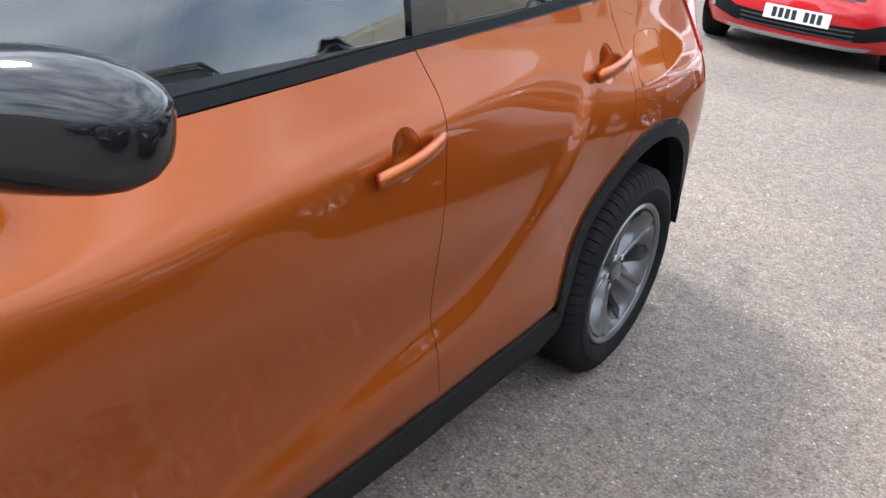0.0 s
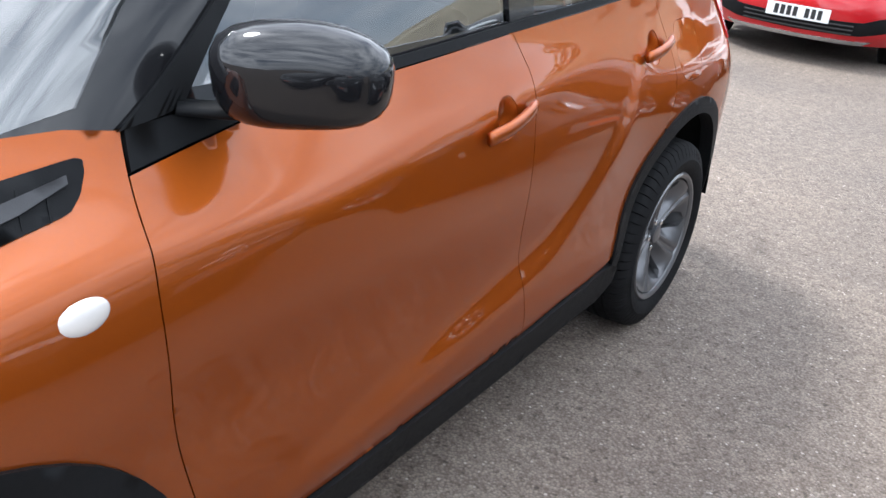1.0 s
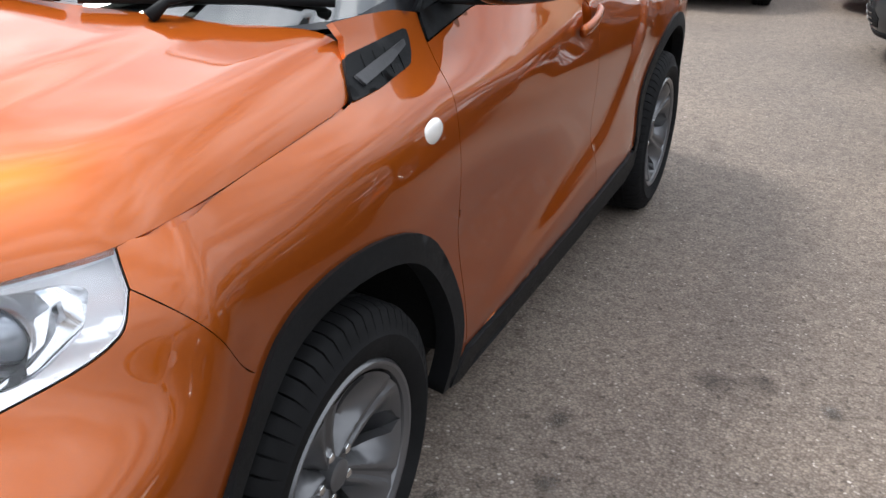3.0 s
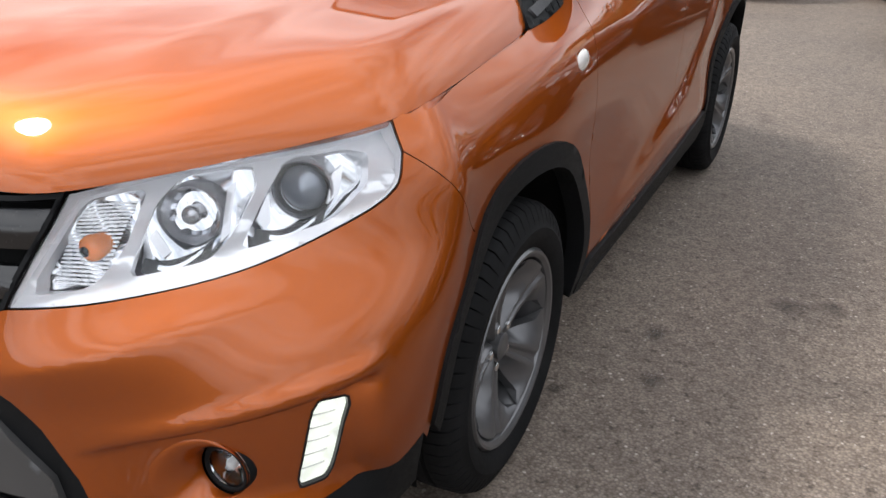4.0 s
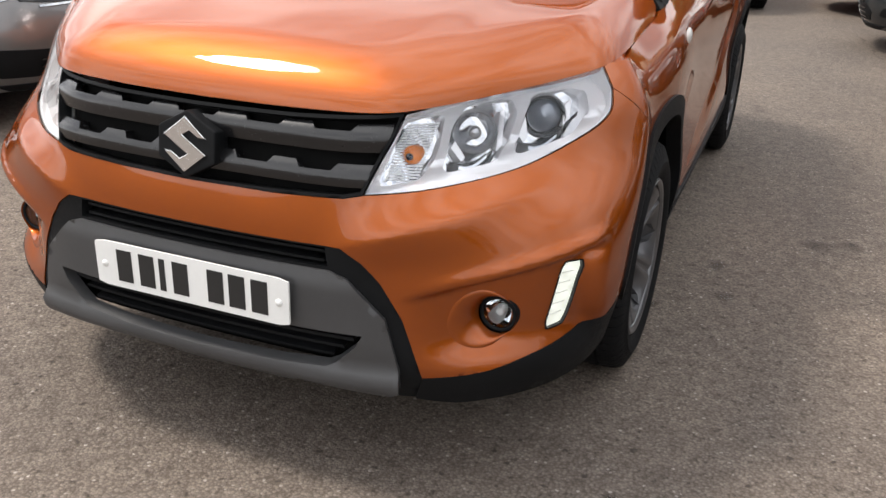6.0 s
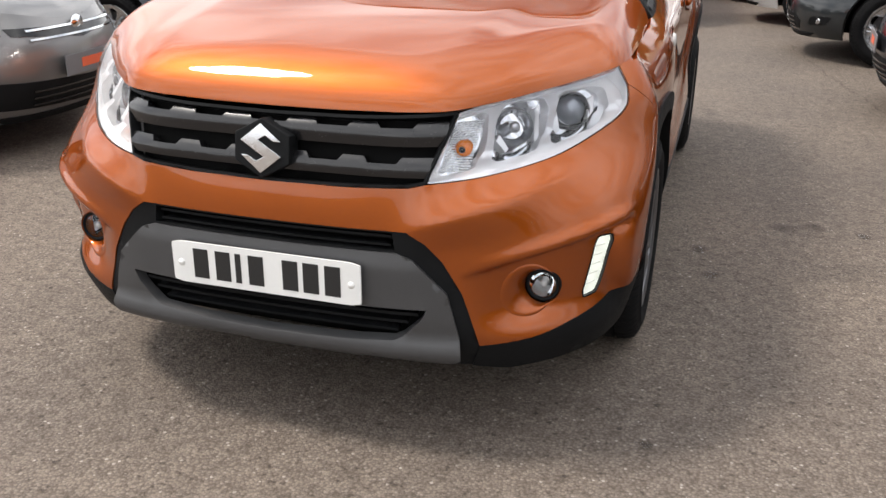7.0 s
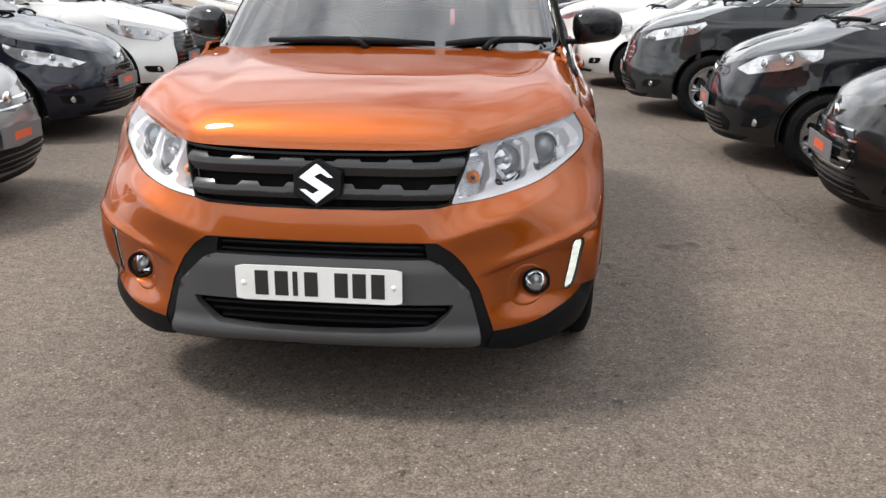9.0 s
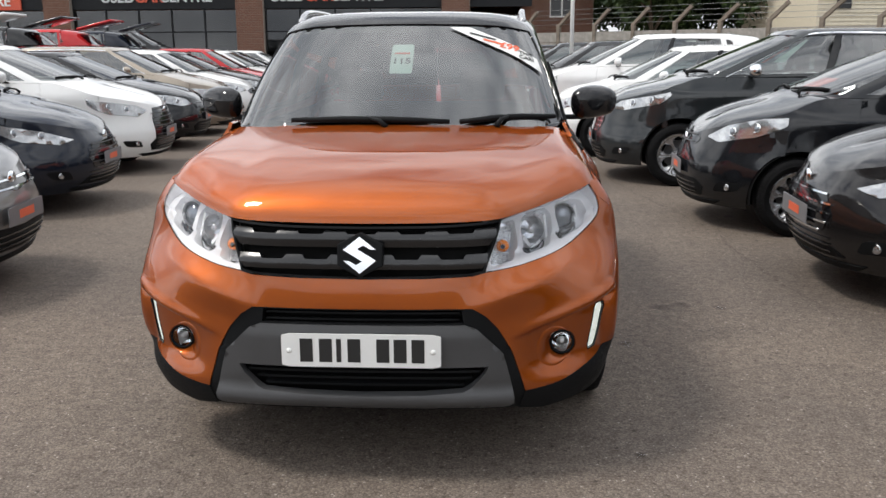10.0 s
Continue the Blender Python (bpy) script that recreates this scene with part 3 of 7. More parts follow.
CAR_Z = [0.20, 0.30, 0.42, 0.55, 0.66, 0.75, 0.86, 0.94, 1.00, 1.10, 1.17]
CAR_NET = [
    level(0.20, [(0, 0.03), (0.22, 0.034), (0.40, 0.045), (0.52, 0.07), (0.63, 0.13), (0.73, 0.22), (0.79, 0.32)], [0.830, 0.845, 0.830, 0.825, 0.825, 0.835, 0.845, 0.82]),
    level(0.30, [(0, -0.018), (0.22, -0.014), (0.41, 0.0), (0.535, 0.03), (0.652, 0.095), (0.757, 0.170), (0.820, 0.270)], [0.850, 0.862, 0.852, 0.846, 0.844, 0.846, 0.852, 0.82]),
    level(0.42, [(0, -0.030), (0.22, -0.025), (0.41, -0.005), (0.54, 0.035), (0.662, 0.098), (0.774, 0.167), (0.848, 0.264)], [0.862, 0.876, 0.872, 0.860, 0.856, 0.854, 0.862, 0.835]),
    level(0.55, [(0, -0.028), (0.22, -0.022), (0.41, 0.0), (0.54, 0.042), (0.672, 0.102), (0.790, 0.174), (0.860, 0.272)], [0.868, 0.880, 0.868, 0.850, 0.843, 0.842, 0.864, 0.838]),
    level(0.66, [(0, -0.022), (0.22, -0.015), (0.41, 0.010), (0.53, 0.052), (0.66, 0.128), (0.784, 0.232), (0.859, 0.345)], [0.872, 0.882, 0.862, 0.847, 0.842, 0.843, 0.868, 0.840]),
    level(0.75, [(0, 0.0), (0.22, 0.006), (0.40, 0.028), (0.52, 0.105), (0.642, 0.208), (0.760, 0.316), (0.845, 0.43)], [0.866, 0.882, 0.868, 0.853, 0.847, 0.851, 0.868, 0.840]),
    level(0.86, [(0, 0.03), (0.22, 0.036), (0.41, 0.075), (0.505, 0.155), (0.62, 0.26), (0.734, 0.364), (0.818, 0.46)], [0.855, 0.874, 0.866, 0.850, 0.843, 0.848, 0.858, 0.828], 0.995),
    level(0.94, [(0, 0.08), (0.22, 0.085), (0.38, 0.12), (0.49, 0.20), (0.60, 0.30), (0.70, 0.40), (0.772, 0.487)], [0.808, 0.846, 0.846, 0.836, 0.830, 0.828, 0.832, 0.802], 0.985),
    level(1.00, [(0, 0.14), (0.22, 0.145), (0.36, 0.18), (0.46, 0.25), (0.56, 0.35), (0.66, 0.44), (0.73, 0.53)], [0.762, 0.790, 0.806, 0.816, 0.814, 0.806, 0.800, 0.772], 0.975),
    level(1.10, [(0, 0.30), (0.2, 0.305), (0.33, 0.32), (0.42, 0.38), (0.52, 0.46), (0.60, 0.54), (0.67, 0.60)], [0.700, 0.722, 0.744, 0.774, 0.776, 0.770, 0.762, 0.74], 0.965),
    level(1.17, [(0, 0.40), (0.18, 0.405), (0.3, 0.42), (0.39, 0.46), (0.48, 0.53), (0.56, 0.60), (0.63, 0.66)], [0.680, 0.695, 0.715, 0.752, 0.757, 0.752, 0.742, 0.72], 0.96),
]


def smoothstep(a, b, x):
    t = np.clip((x - a) / (b - a), 0, 1)
    return t * t * (3 - 2 * t)


def car_feature(u, z):
    """Pressed shapes of the flank: the swage that sweeps up to the rear arch, and the shoulder line."""
    y = u - 0.70
    line = 0.392 + 0.155 * (y - 1.45) + 1.3 * np.clip(y - 2.45, 0, 1) ** 2
    side = smoothstep(1.25, 1.75, y) * (1 - smoothstep(2.72, 3.08, y))
    d = 0.017 * side * (1 - smoothstep(line - 0.045, line + 0.055, z)) * smoothstep(0.26, 0.42, z)
    edge = 0.937 + 0.085 * (y - 0.85) - 0.16 * np.clip(y - 1.15, 0, 0.5)
    t = np.clip(1 - np.sqrt((z - edge) ** 2 + 0.00003) / 0.075, 0, 1)
    return d + 0.0065 * t ** 1.4 * smoothstep(0.72, 0.95, y) * (1 - smoothstep(2.0, 3.0, y))


FOG_X, FOG_Z, FOG_Y = 0.664, 0.434, 0.152


def nose_pressing(p, n):
    """Pressed shapes of the bumper: the brow fold, the undercut that holds the lamps, the fog lamp's bowl."""
    x, y, z = np.abs(p[:, 0]), p[:, 1], p[:, 2]
    nose = (1 - smoothstep(0.36, 0.50, y)) * (1 - smoothstep(0.70, 0.80, z))
    fold = 0.597 + 0.31 * (x - 0.36)
    t = np.clip(1 - np.sqrt((z - fold) ** 2 + 0.00008) / 0.085, 0, 1)
    d = 0.017 * nose * smoothstep(0.28, 0.46, x) * (1 - smoothstep(0.58, 0.78, x)) * t ** 1.5
    drop = 0.490 + 0.285 * (x - 0.5) - z
    across = smoothstep(0.47, 0.66, x) * (1 - smoothstep(0.840, 0.866, x))
    d = d - 0.040 * nose * across * smoothstep(-0.004, 0.013, drop) * smoothstep(0.300, 0.400, z)
    d = d + 0.009 * nose * across * np.exp(-((drop + 0.016) / 0.016) ** 2)
    return p + n * d[:, None]


BODY = Shell(CAR_U, CAR_Z, CAR_NET, car_feature).fair(0.02, 0.01, 0.075, 0.026, nose_pressing)


class Bonnet:
    """The bonnet: from its edge it rolls over a rounded shoulder on to a crowned top with a raised middle; u runs along the edge, v inwards."""
    u = np.array([-1.57, 1.57])
    knots = [0, 0.22, 0.42, 0.545, 0.69, 0.83, 0.95, 1.15, 1.50, 1.57]
    edge = [(0, 0.050, 0.862), (0.22, 0.056, 0.864), (0.42, 0.085, 0.870), (0.522, 0.168, 0.882), (0.622, 0.278, 0.900), (0.712, 0.393, 0.918), (0.776, 0.488, 0.936), (0.797, 0.64, 0.955), (0.796, 0.95, 0.990), (0.790, 1.003, 0.997)]
    spine = [0.50, 0.52, 0.56, 0.60, 0.65, 0.70, 0.76, 0.82, 0.915, 0.945]

    def raw(self, u, v):
        side, a = np.sign(u) + (u == 0), np.abs(u)
        w = weights(self.knots, np.clip(a, 0, 1.57))
        e = w @ np.array(self.edge)
        cy = spline_weights(self.knots, np.clip(a, 0, 1.57)) @ np.array(self.spine)
        t = np.clip(v / 0.80, -0.01, 1.0)
        x = e[:, 0] * (1 - t)
        y = e[:, 1] + (cy - e[:, 1]) * t
        y = y + 0.088 * smoothstep(1.36, 1.57, a) * (1 - np.exp(-np.clip(t, 0, 1) / 0.011)) * np.exp(-(t / 0.36) ** 2)
        back = 0.945 - y
        top = 1.103 - 0.11 * back - 0.075 * back ** 3 - (0.055 + 0.05 * (1 - smoothstep(0.1, 0.6, y))) * x ** 2
        mid = 0.435 + 0.09 * (y - 0.30)
        top = top + 0.007 * (1 - smoothstep(mid - 0.06, mid + 0.06, x)) * smoothstep(0.12, 0.45, y)
        inward = np.clip(t * np.hypot(e[:, 0], cy - e[:, 1]), 0, 1)
        q = np.clip(inward / (0.165 - 0.035 * smoothstep(0.75, 1.1, a)), 0, 1)
        roll = (1 - (1 - q) ** 2.3) ** (0.5 + 0.36 * smoothstep(0.60, 1.0, a))
        return np.stack([side * x, y, e[:, 2] + (top - e[:, 2]) * roll], 1)

    def surf(self, uv, off=0.0):
        u, v = np.asarray(uv, float).T
        du, dv = self.raw(u + 0.004, v) - self.raw(u - 0.004, v), self.raw(u, v + 0.004) - self.raw(u, v - 0.004)
        n = np.cross(du, dv)
        n /= np.linalg.norm(n, axis=1)[:, None] + 1e-12
        return self.raw(u, v) + n * off, n


BONNET = Bonnet()
HOUSE_U = FU + [2.20, 2.60, 3.10, 3.65, 4.10, 4.45, 4.72, 4.98, 5.58]
HOUSE_V = [0, 0.23, 0.47, 0.52, 0.62, 0.85, 1.12]
HOUSE = Shell(HOUSE_U, HOUSE_V, [
    [(0, 0.90, 1.085), (0.22, 0.908, 1.085), (0.42, 0.945, 1.085), (0.56, 1.00, 1.086), (0.66, 1.075, 1.088), (0.715, 1.165, 1.090), (0.742, 1.31, 1.094), (0.750, 1.55, 1.098), (0.758, 1.92, 1.104), (0.758, 2.40, 1.115), (0.754, 2.95, 1.135), (0.742, 3.40, 1.155), (0.720, 3.75, 1.165), (0.66, 3.94, 1.17), (0.5, 4.01, 1.17), (0, 4.04, 1.17)],
    [(0, 1.20, 1.318), (0.21, 1.207, 1.318), (0.395, 1.238, 1.318), (0.52, 1.288, 1.318), (0.61, 1.355, 1.318), (0.658, 1.435, 1.318), (0.680, 1.54, 1.318), (0.690, 1.71, 1.32), (0.700, 1.98, 1.325), (0.703, 2.42, 1.33), (0.698, 2.95, 1.335), (0.684, 3.38, 1.34), (0.660, 3.71, 1.34), (0.605, 3.86, 1.34), (0.46, 3.92, 1.34), (0, 3.95, 1.34)],
    [(0, 1.505, 1.530), (0.20, 1.512, 1.530), (0.36, 1.540, 1.528), (0.47, 1.582, 1.524), (0.545, 1.635, 1.520), (0.585, 1.70, 1.518), (0.605, 1.78, 1.520), (0.618, 1.89, 1.527), (0.630, 2.06, 1.535), (0.638, 2.45, 1.543), (0.634, 2.95, 1.540), (0.620, 3.36, 1.528), (0.595, 3.66, 1.51), (0.54, 3.77, 1.50), (0.41, 3.82, 1.50), (0, 3.85, 1.50)],
    [(0, 1.56, 1.562), (0.195, 1.567, 1.562), (0.345, 1.592, 1.559), (0.45, 1.628, 1.554), (0.515, 1.675, 1.549), (0.55, 1.73, 1.547), (0.568, 1.80, 1.549), (0.582, 1.90, 1.556), (0.595, 2.07, 1.564), (0.604, 2.45, 1.573), (0.600, 2.95, 1.570), (0.588, 3.36, 1.557), (0.562, 3.66, 1.537), (0.51, 3.77, 1.527), (0.39, 3.82, 1.525), (0, 3.85, 1.525)],
    [(0, 1.68, 1.592), (0.18, 1.687, 1.592), (0.31, 1.71, 1.590), (0.40, 1.742, 1.587), (0.455, 1.782, 1.584), (0.485, 1.83, 1.583), (0.50, 1.88, 1.584), (0.512, 1.96, 1.588), (0.522, 2.10, 1.594), (0.530, 2.46, 1.601), (0.526, 2.94, 1.598), (0.512, 3.33, 1.585), (0.49, 3.59, 1.566), (0.45, 3.69, 1.555), (0.34, 3.73, 1.552), (0, 3.76, 1.55)],
    [(0, 1.95, 1.612), (0.13, 1.955, 1.612), (0.21, 1.97, 1.611), (0.26, 1.99, 1.611), (0.29, 2.02, 1.611), (0.305, 2.05, 1.611), (0.31, 2.09, 1.611), (0.315, 2.15, 1.612), (0.32, 2.25, 1.614), (0.32, 2.5, 1.617), (0.32, 2.9, 1.614), (0.31, 3.2, 1.604), (0.29, 3.38, 1.593), (0.26, 3.45, 1.588), (0.2, 3.48, 1.585), (0, 3.5, 1.583)],
    [(0, 2.15, 1.617), (0, 2.155, 1.617), (0, 2.16, 1.617), (0, 2.17, 1.617), (0, 2.18, 1.617), (0, 2.2, 1.617), (0, 2.22, 1.617), (0, 2.26, 1.618), (0, 2.33, 1.619), (0, 2.52, 1.620), (0, 2.8, 1.617), (0, 3.0, 1.611), (0, 3.1, 1.607), (0, 3.16, 1.604), (0, 3.2, 1.602), (0, 3.3, 1.597)],
])
FRONT_AXLE, REAR_AXLE = 0.885, 3.385


def arc(yc, zc, ry, rz, a0, a1, n=22):
    return [(yc + ry * math.cos(radians(a0 + (a1 - a0) * i / n)), zc + rz * math.sin(radians(a0 + (a1 - a0) * i / n))) for i in range(n + 1)]


CUPS = ((2.240, 0.958), (3.078, 1.004))


def ring(at, more):
    """The round outline of a handle recess."""
    return [(at[0] + 0.70 + (0.044 + more) * math.cos(a), at[1] + (0.047 + more) * math.sin(a)) for a in np.linspace(0, 2 * math.pi, 36, endpoint=False)]


def orange_car():
    car = thing("car", "orange compact SUV with black roof and black plastic cladding, parked", "car")
    up = lambda pts: [(y + 0.70, z) for y, z in pts]
    YS = lambda *pts: BODY.ys(*pts)
    XS = lambda *pts: BODY.xs(*pts)
    tip_low, tip_top = YS((0.470, 0.890))[0], YS((0.487, 0.940))[0]
    joint = smooth_line(YS((0.470, 0.890), (0.545, 0.795), (0.628, 0.700)), 5)
    lamp_low = smooth_line(XS((0.400, 0.708), (0.53, 0.722), (0.66, 0.748), (0.75, 0.790)) + YS((0.44, 0.840)) + [tip_low], 5)
    arch_f = lambda a0, a1, dr=0.0, n=26: up(arc(FRONT_AXLE, 0.325, 0.466 + dr, 0.463 + dr, a0, a1, n))
    arch_r = lambda a0, a1, dr=0.0, n=26: up(arc(REAR_AXLE, 0.330, 0.452 + dr, 0.484 + dr, a0, a1, n))
    a_joint = 180 - math.degrees(math.atan2((0.700 - 0.325) / 0.463, (FRONT_AXLE - 0.628) / 0.466))
    shut_f = smooth_line(up([(1.400, 0.338), (1.352, 0.50), (1.318, 0.66), (1.303, 0.80), (1.298, 0.90), (1.305, 0.968), (1.320, 1.040), (1.333, 1.094)]), 5)
    shut_m = smooth_line(up([(2.400, 0.366), (2.374, 0.52), (2.362, 0.70), (2.362, 0.86), (2.368, 0.98), (2.362, 1.035), (2.340, 1.080), (2.315, 1.122)]), 5)
    shut_r = smooth_line(up([(3.155, 0.760), (3.205, 0.88), (3.200, 0.98), (3.165, 1.06), (3.12, 1.153)]), 5)

    # nose
    low_edge = smooth_line(XS((0.536, 0.300), (0.65, 0.312), (0.75, 0.340)) + YS((0.30, 0.372), (0.42, 0.408)), 4)
    hexa = XS((0.0, 0.594), (0.36, 0.594), (0.405, 0.565), (0.445, 0.521), (0.492, 0.440), (0.536, 0.300))
    grille_low = XS((0.0, 0.690), (0.20, 0.693), (0.36, 0.699), (0.400, 0.708))
    half = hexa[1:] + low_edge[1:] + arch_f(175, a_joint, 0.0)[1:] + joint[::-1][1:] + lamp_low[::-1][1:] + grille_low[::-1][1:-1]
    bumper = half + [(-u, v) for u, v in half[::-1]]
    drl = rounded(XS((0.780, 0.383), (0.820, 0.388), (0.848, 0.550), (0.808, 0.556)), 2, 0.12)
    fog = XS(*((FOG_X - 0.013 + 0.067 * math.cos(a), FOG_Z - 0.004 + 0.067 * math.sin(a)) for a in np.linspace(0, 2 * math.pi, 48, endpoint=False)))
    creases = [XS(*((x, 0.490 + 0.285 * (x - 0.5) - dz) for x in np.arange(0.48, 0.845, 0.009))) for dz in (-0.010, -0.003, 0.003, 0.009)]
    creases += [XS(*((x, 0.597 + 0.31 * (x - 0.36)) for x in np.arange(0.33, 0.80, 0.010)))]
    creases += [flipped(c, -1) for c in creases]
    panel("front_bumper", BODY, bumper, M_ORANGE, car, "orange metallic painted bumper skin", step=0.0105, thick=0.014, gap=0.0015, lines=creases,
          holes=[drl, flipped(drl, -1), fog, flipped(fog, -1)])
    for side in (1, -1):
        d = panel("running_light", BODY, flipped(inset(drl, 0.004), side), M_DRL, car, "lit white daytime running light", step=0.015, off=-0.006, thick=0.004)
        for k in range(1, 6):
            f = k / 6
            x0, x1, z0, z1 = 0.787 + 0.023 * f, 0.813 + 0.026 * f, 0.388 + 0.162 * f, 0.393 + 0.156 * f
            panel("lamp_divider", BODY, flipped(XS((x0, z0 - 0.0012), (x1, z1 - 0.0012), (x1, z1 + 0.0012), (x0, z0 + 0.0012)), side), M_WHITE, d, step=0.02, thick=0.002, off=-0.0045)
        panel("running_light_bezel", BODY, flipped(inset(drl, -0.0035), side), M_GLOSSTRIM, d, step=0.02, off=0.0015, thick=0.02, holes=[flipped(inset(drl, 0.0045), side)])
        q = Vector((side * FOG_X, FOG_Y + 0.012, FOG_Z))
        rim_pts = BODY.surf(flipped(fog, side))[0]
        vs, n_a, n_s = [], len(fog), 12
        for j in range(n_s + 1):
            t = j / n_s
            for i in range(n_a):
                a = 2 * math.pi * i / n_a
                end = (side * (FOG_X + 0.0445 * math.cos(a)), FOG_Y, FOG_Z + 0.0445 * math.sin(a))
                wr, wd = 1 - (1 - t) ** 1.35, t ** 1.3
                vs.append((rim_pts[i][0] + (end[0] - rim_pts[i][0]) * wr, rim_pts[i][1] + (end[1] - rim_pts[i][1]) * wd, rim_pts[i][2] + (end[2] - rim_pts[i][2]) * wr))
        quads = [(j * n_a + i, j * n_a + (i + 1) % n_a, (j + 1) * n_a + (i + 1) % n_a, (j + 1) * n_a + i) for j in range(n_s) for i in range(n_a)]
        part("fog_lamp_bowl", mesh_of("fog_lamp_bowl", vs, quads if side < 0 else [f[::-1] for f in quads]), M_ORANGE, car, "orange painted bowl round the fog lamp")
        bowl, bf = lathe([(-0.006, 0.044), (0.004, 0.043), (0.006, 0.040), (0.030, 0.030), (0.045, 0.012), (0.047, 0.0005)], 32, "y")
        f = part("fog_lamp", mesh_of("fog_lamp", bowl, bf, True, 40), M_CHROME, car, "round fog lamp in a black ring")
        f.location = q
        rv, rf = lathe([(-0.006, 0.034), (-0.009, 0.036), (-0.010, 0.041), (-0.004, 0.0445), (0.03, 0.045)], 32, "y")
        part("fog_lamp_ring", mesh_of("fog_lamp_ring", rv, rf), M_TRIM, f)
        lv, lf = lathe([(-0.004, 0.036), (-0.008, 0.028), (-0.011, 0.015), (-0.012, 0.0005)], 32, "y")
        part("fog_lamp_lens", mesh_of("fog_lamp_lens", lv, lf), M_LENS, f)
        bv, bf2 = lathe([(0.03, 0.009), (0.004, 0.009), (0.0, 0.006), (-0.001, 0.0005)], 16, "y")
        part("fog_lamp_bulb", mesh_of("fog_lamp_bulb", bv, bf2), M_WHITE, f)
        slot = XS((0.797, 0.573), (0.842, 0.579), (0.839, 0.586), (0.801, 0.582))
        panel("chrome_slot", BODY, flipped(slot, side), M_CHROME, car, step=0.02, off=0.001, thick=0.004)
    # black mouth of the bumper
    hex_low = XS((0.536, 0.300), (0.515, 0.235))
    mouth = hexa[1:] + [hex_low[1]]
    mouth = mouth + [(-u, v) for u, v in mouth[::-1]]
    skid_half = XS((0.335, 0.540), (0.375, 0.525), (0.458, 0.442), (0.490, 0.320), (0.490, 0.282), (0.46, 0.266), (0.25, 0.260))
    skid = skid_half + [(0, 0.258)] + [(-u, v) for u, v in skid_half[::-1]]
    duct_half = XS((0.0, 0.400), (0.412, 0.400), (0.398, 0.372), (0.352, 0.326), (0.330, 0.317), (0.2, 0.311), (0.0, 0.308))
    duct = duct_half + [(-u, v) for u, v in duct_half[-2:0:-1]]
    slot_half = XS((0.325, 0.590), (0.332, 0.546))
    slot = slot_half + [(-u, v) for u, v in slot_half[::-1]]
    panel("bumper_surround", BODY, mouth, M_TRIM, car, "matt black plastic surround of the lower grille", step=0.025, thick=0.03, off=-0.003, holes=[inset(skid, 0.02), slot])
    panel("skid_plate", BODY, skid, M_SKID, car, "silver-grey plastic skid plate", step=0.016, thick=0.030, off=lambda u, v: 0.010 + 0.024 * (1 - smoothstep(0.297, 0.328, v)) * smoothstep(0.250, 0.276, v) - 0.008 * smoothstep(0.50, 0.54, v), holes=[duct])
    back = XS((0.50, 0.60), (0.50, 0.26))
    # near-black sheet stands in for the unlit depth behind the lower openings
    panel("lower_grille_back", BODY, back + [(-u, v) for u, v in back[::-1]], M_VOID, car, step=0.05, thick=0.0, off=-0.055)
    for z in (0.325, 0.352, 0.378):
        w = 0.33 + (z - 0.32)
        bar = XS((w, z - 0.004), (w, z + 0.004))
        panel("grille_slat", BODY, bar[::-1] + [(-u, v) for u, v in bar], M_TRIM, car, step=0.03, thick=0.03, off=-0.018 + (0.006 if z > 0.36 else 0))
    for z in (0.556, 0.578):
        bar = XS((0.32, z - 0.003), (0.32, z + 0.003))
        panel("grille_slat", BODY, bar[::-1] + [(-u, v) for u, v in bar], M_TRIM, car, step=0.03, thick=0.03, off=-0.014)
    # black lower lip
    lip_half = [hex_low[1]] + XS((0.60, 0.218), (0.70, 0.225)) + YS((0.30, 0.24), (0.455, 0.27)) + low_edge[::-1]
    for side in (1, -1):
        panel("lower_lip", BODY, flipped(lip_half, side), M_TRIM, car, "black plastic lower lip", step=0.03, thick=0.02, off=0.001)
    # number plate with its writing reduced to bars
    plate = part("number_plate", solid(rounded([(-0.26, 0.406), (0.26, 0.406), (0.26, 0.518), (-0.26, 0.518)], 2, 0.05), 0.005, 0.0), M_WHITE, car, "white front number plate")
    plate.location = (0, -0.052, 0)
    for i, x in enumerate((-0.178, -0.115, -0.072, -0.022, 0.072, 0.128, 0.186)):
        w = 0.008 if i == 2 else 0.021
        part("plate_bar", box(x - w, x + w, -0.0012, 0.0, 0.423, 0.502, 0.0), M_INK, plate)
    for x in (-0.235, 0.235):
        sv, sf = lathe([(0, 0.009), (-0.003, 0.008), (-0.004, 0.0005)], 14, "y")
        part("plate_screw", mesh_of("plate_screw", sv, sf), M_WHITE, plate).location = (x, 0, 0.46)

    # radiator grille
    gtop = XS((0.0, 0.856), (0.22, 0.858), (0.40, 0.864), (0.450, 0.868))
    ghalf = grille_low + gtop[::-1]
    gout = ghalf + [(-u, v) for u, v in ghalf[-2:0:-1]]
    ginn = inset(gout, 0.016)
    panel("grille_frame", BODY, gout, M_TRIM, car, "satin black grille frame", step=0.02, thick=0.03, off=0.004, gap=0.002, holes=[ginn])
    # sheet coloured near-black for the shade behind the grille bars
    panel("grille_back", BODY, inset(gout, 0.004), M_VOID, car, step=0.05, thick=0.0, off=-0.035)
    for z0, z1, wa, wb, notches in ((0.792, 0.847, 0.425, 0.437, ((0.0, 0.057), (0.116, 0.215), (0.272, 0.370))), (0.722, 0.768, 0.400, 0.414, ((0.0, 0.052), (0.10, 0.195), (0.247, 0.340)))):
        top = []
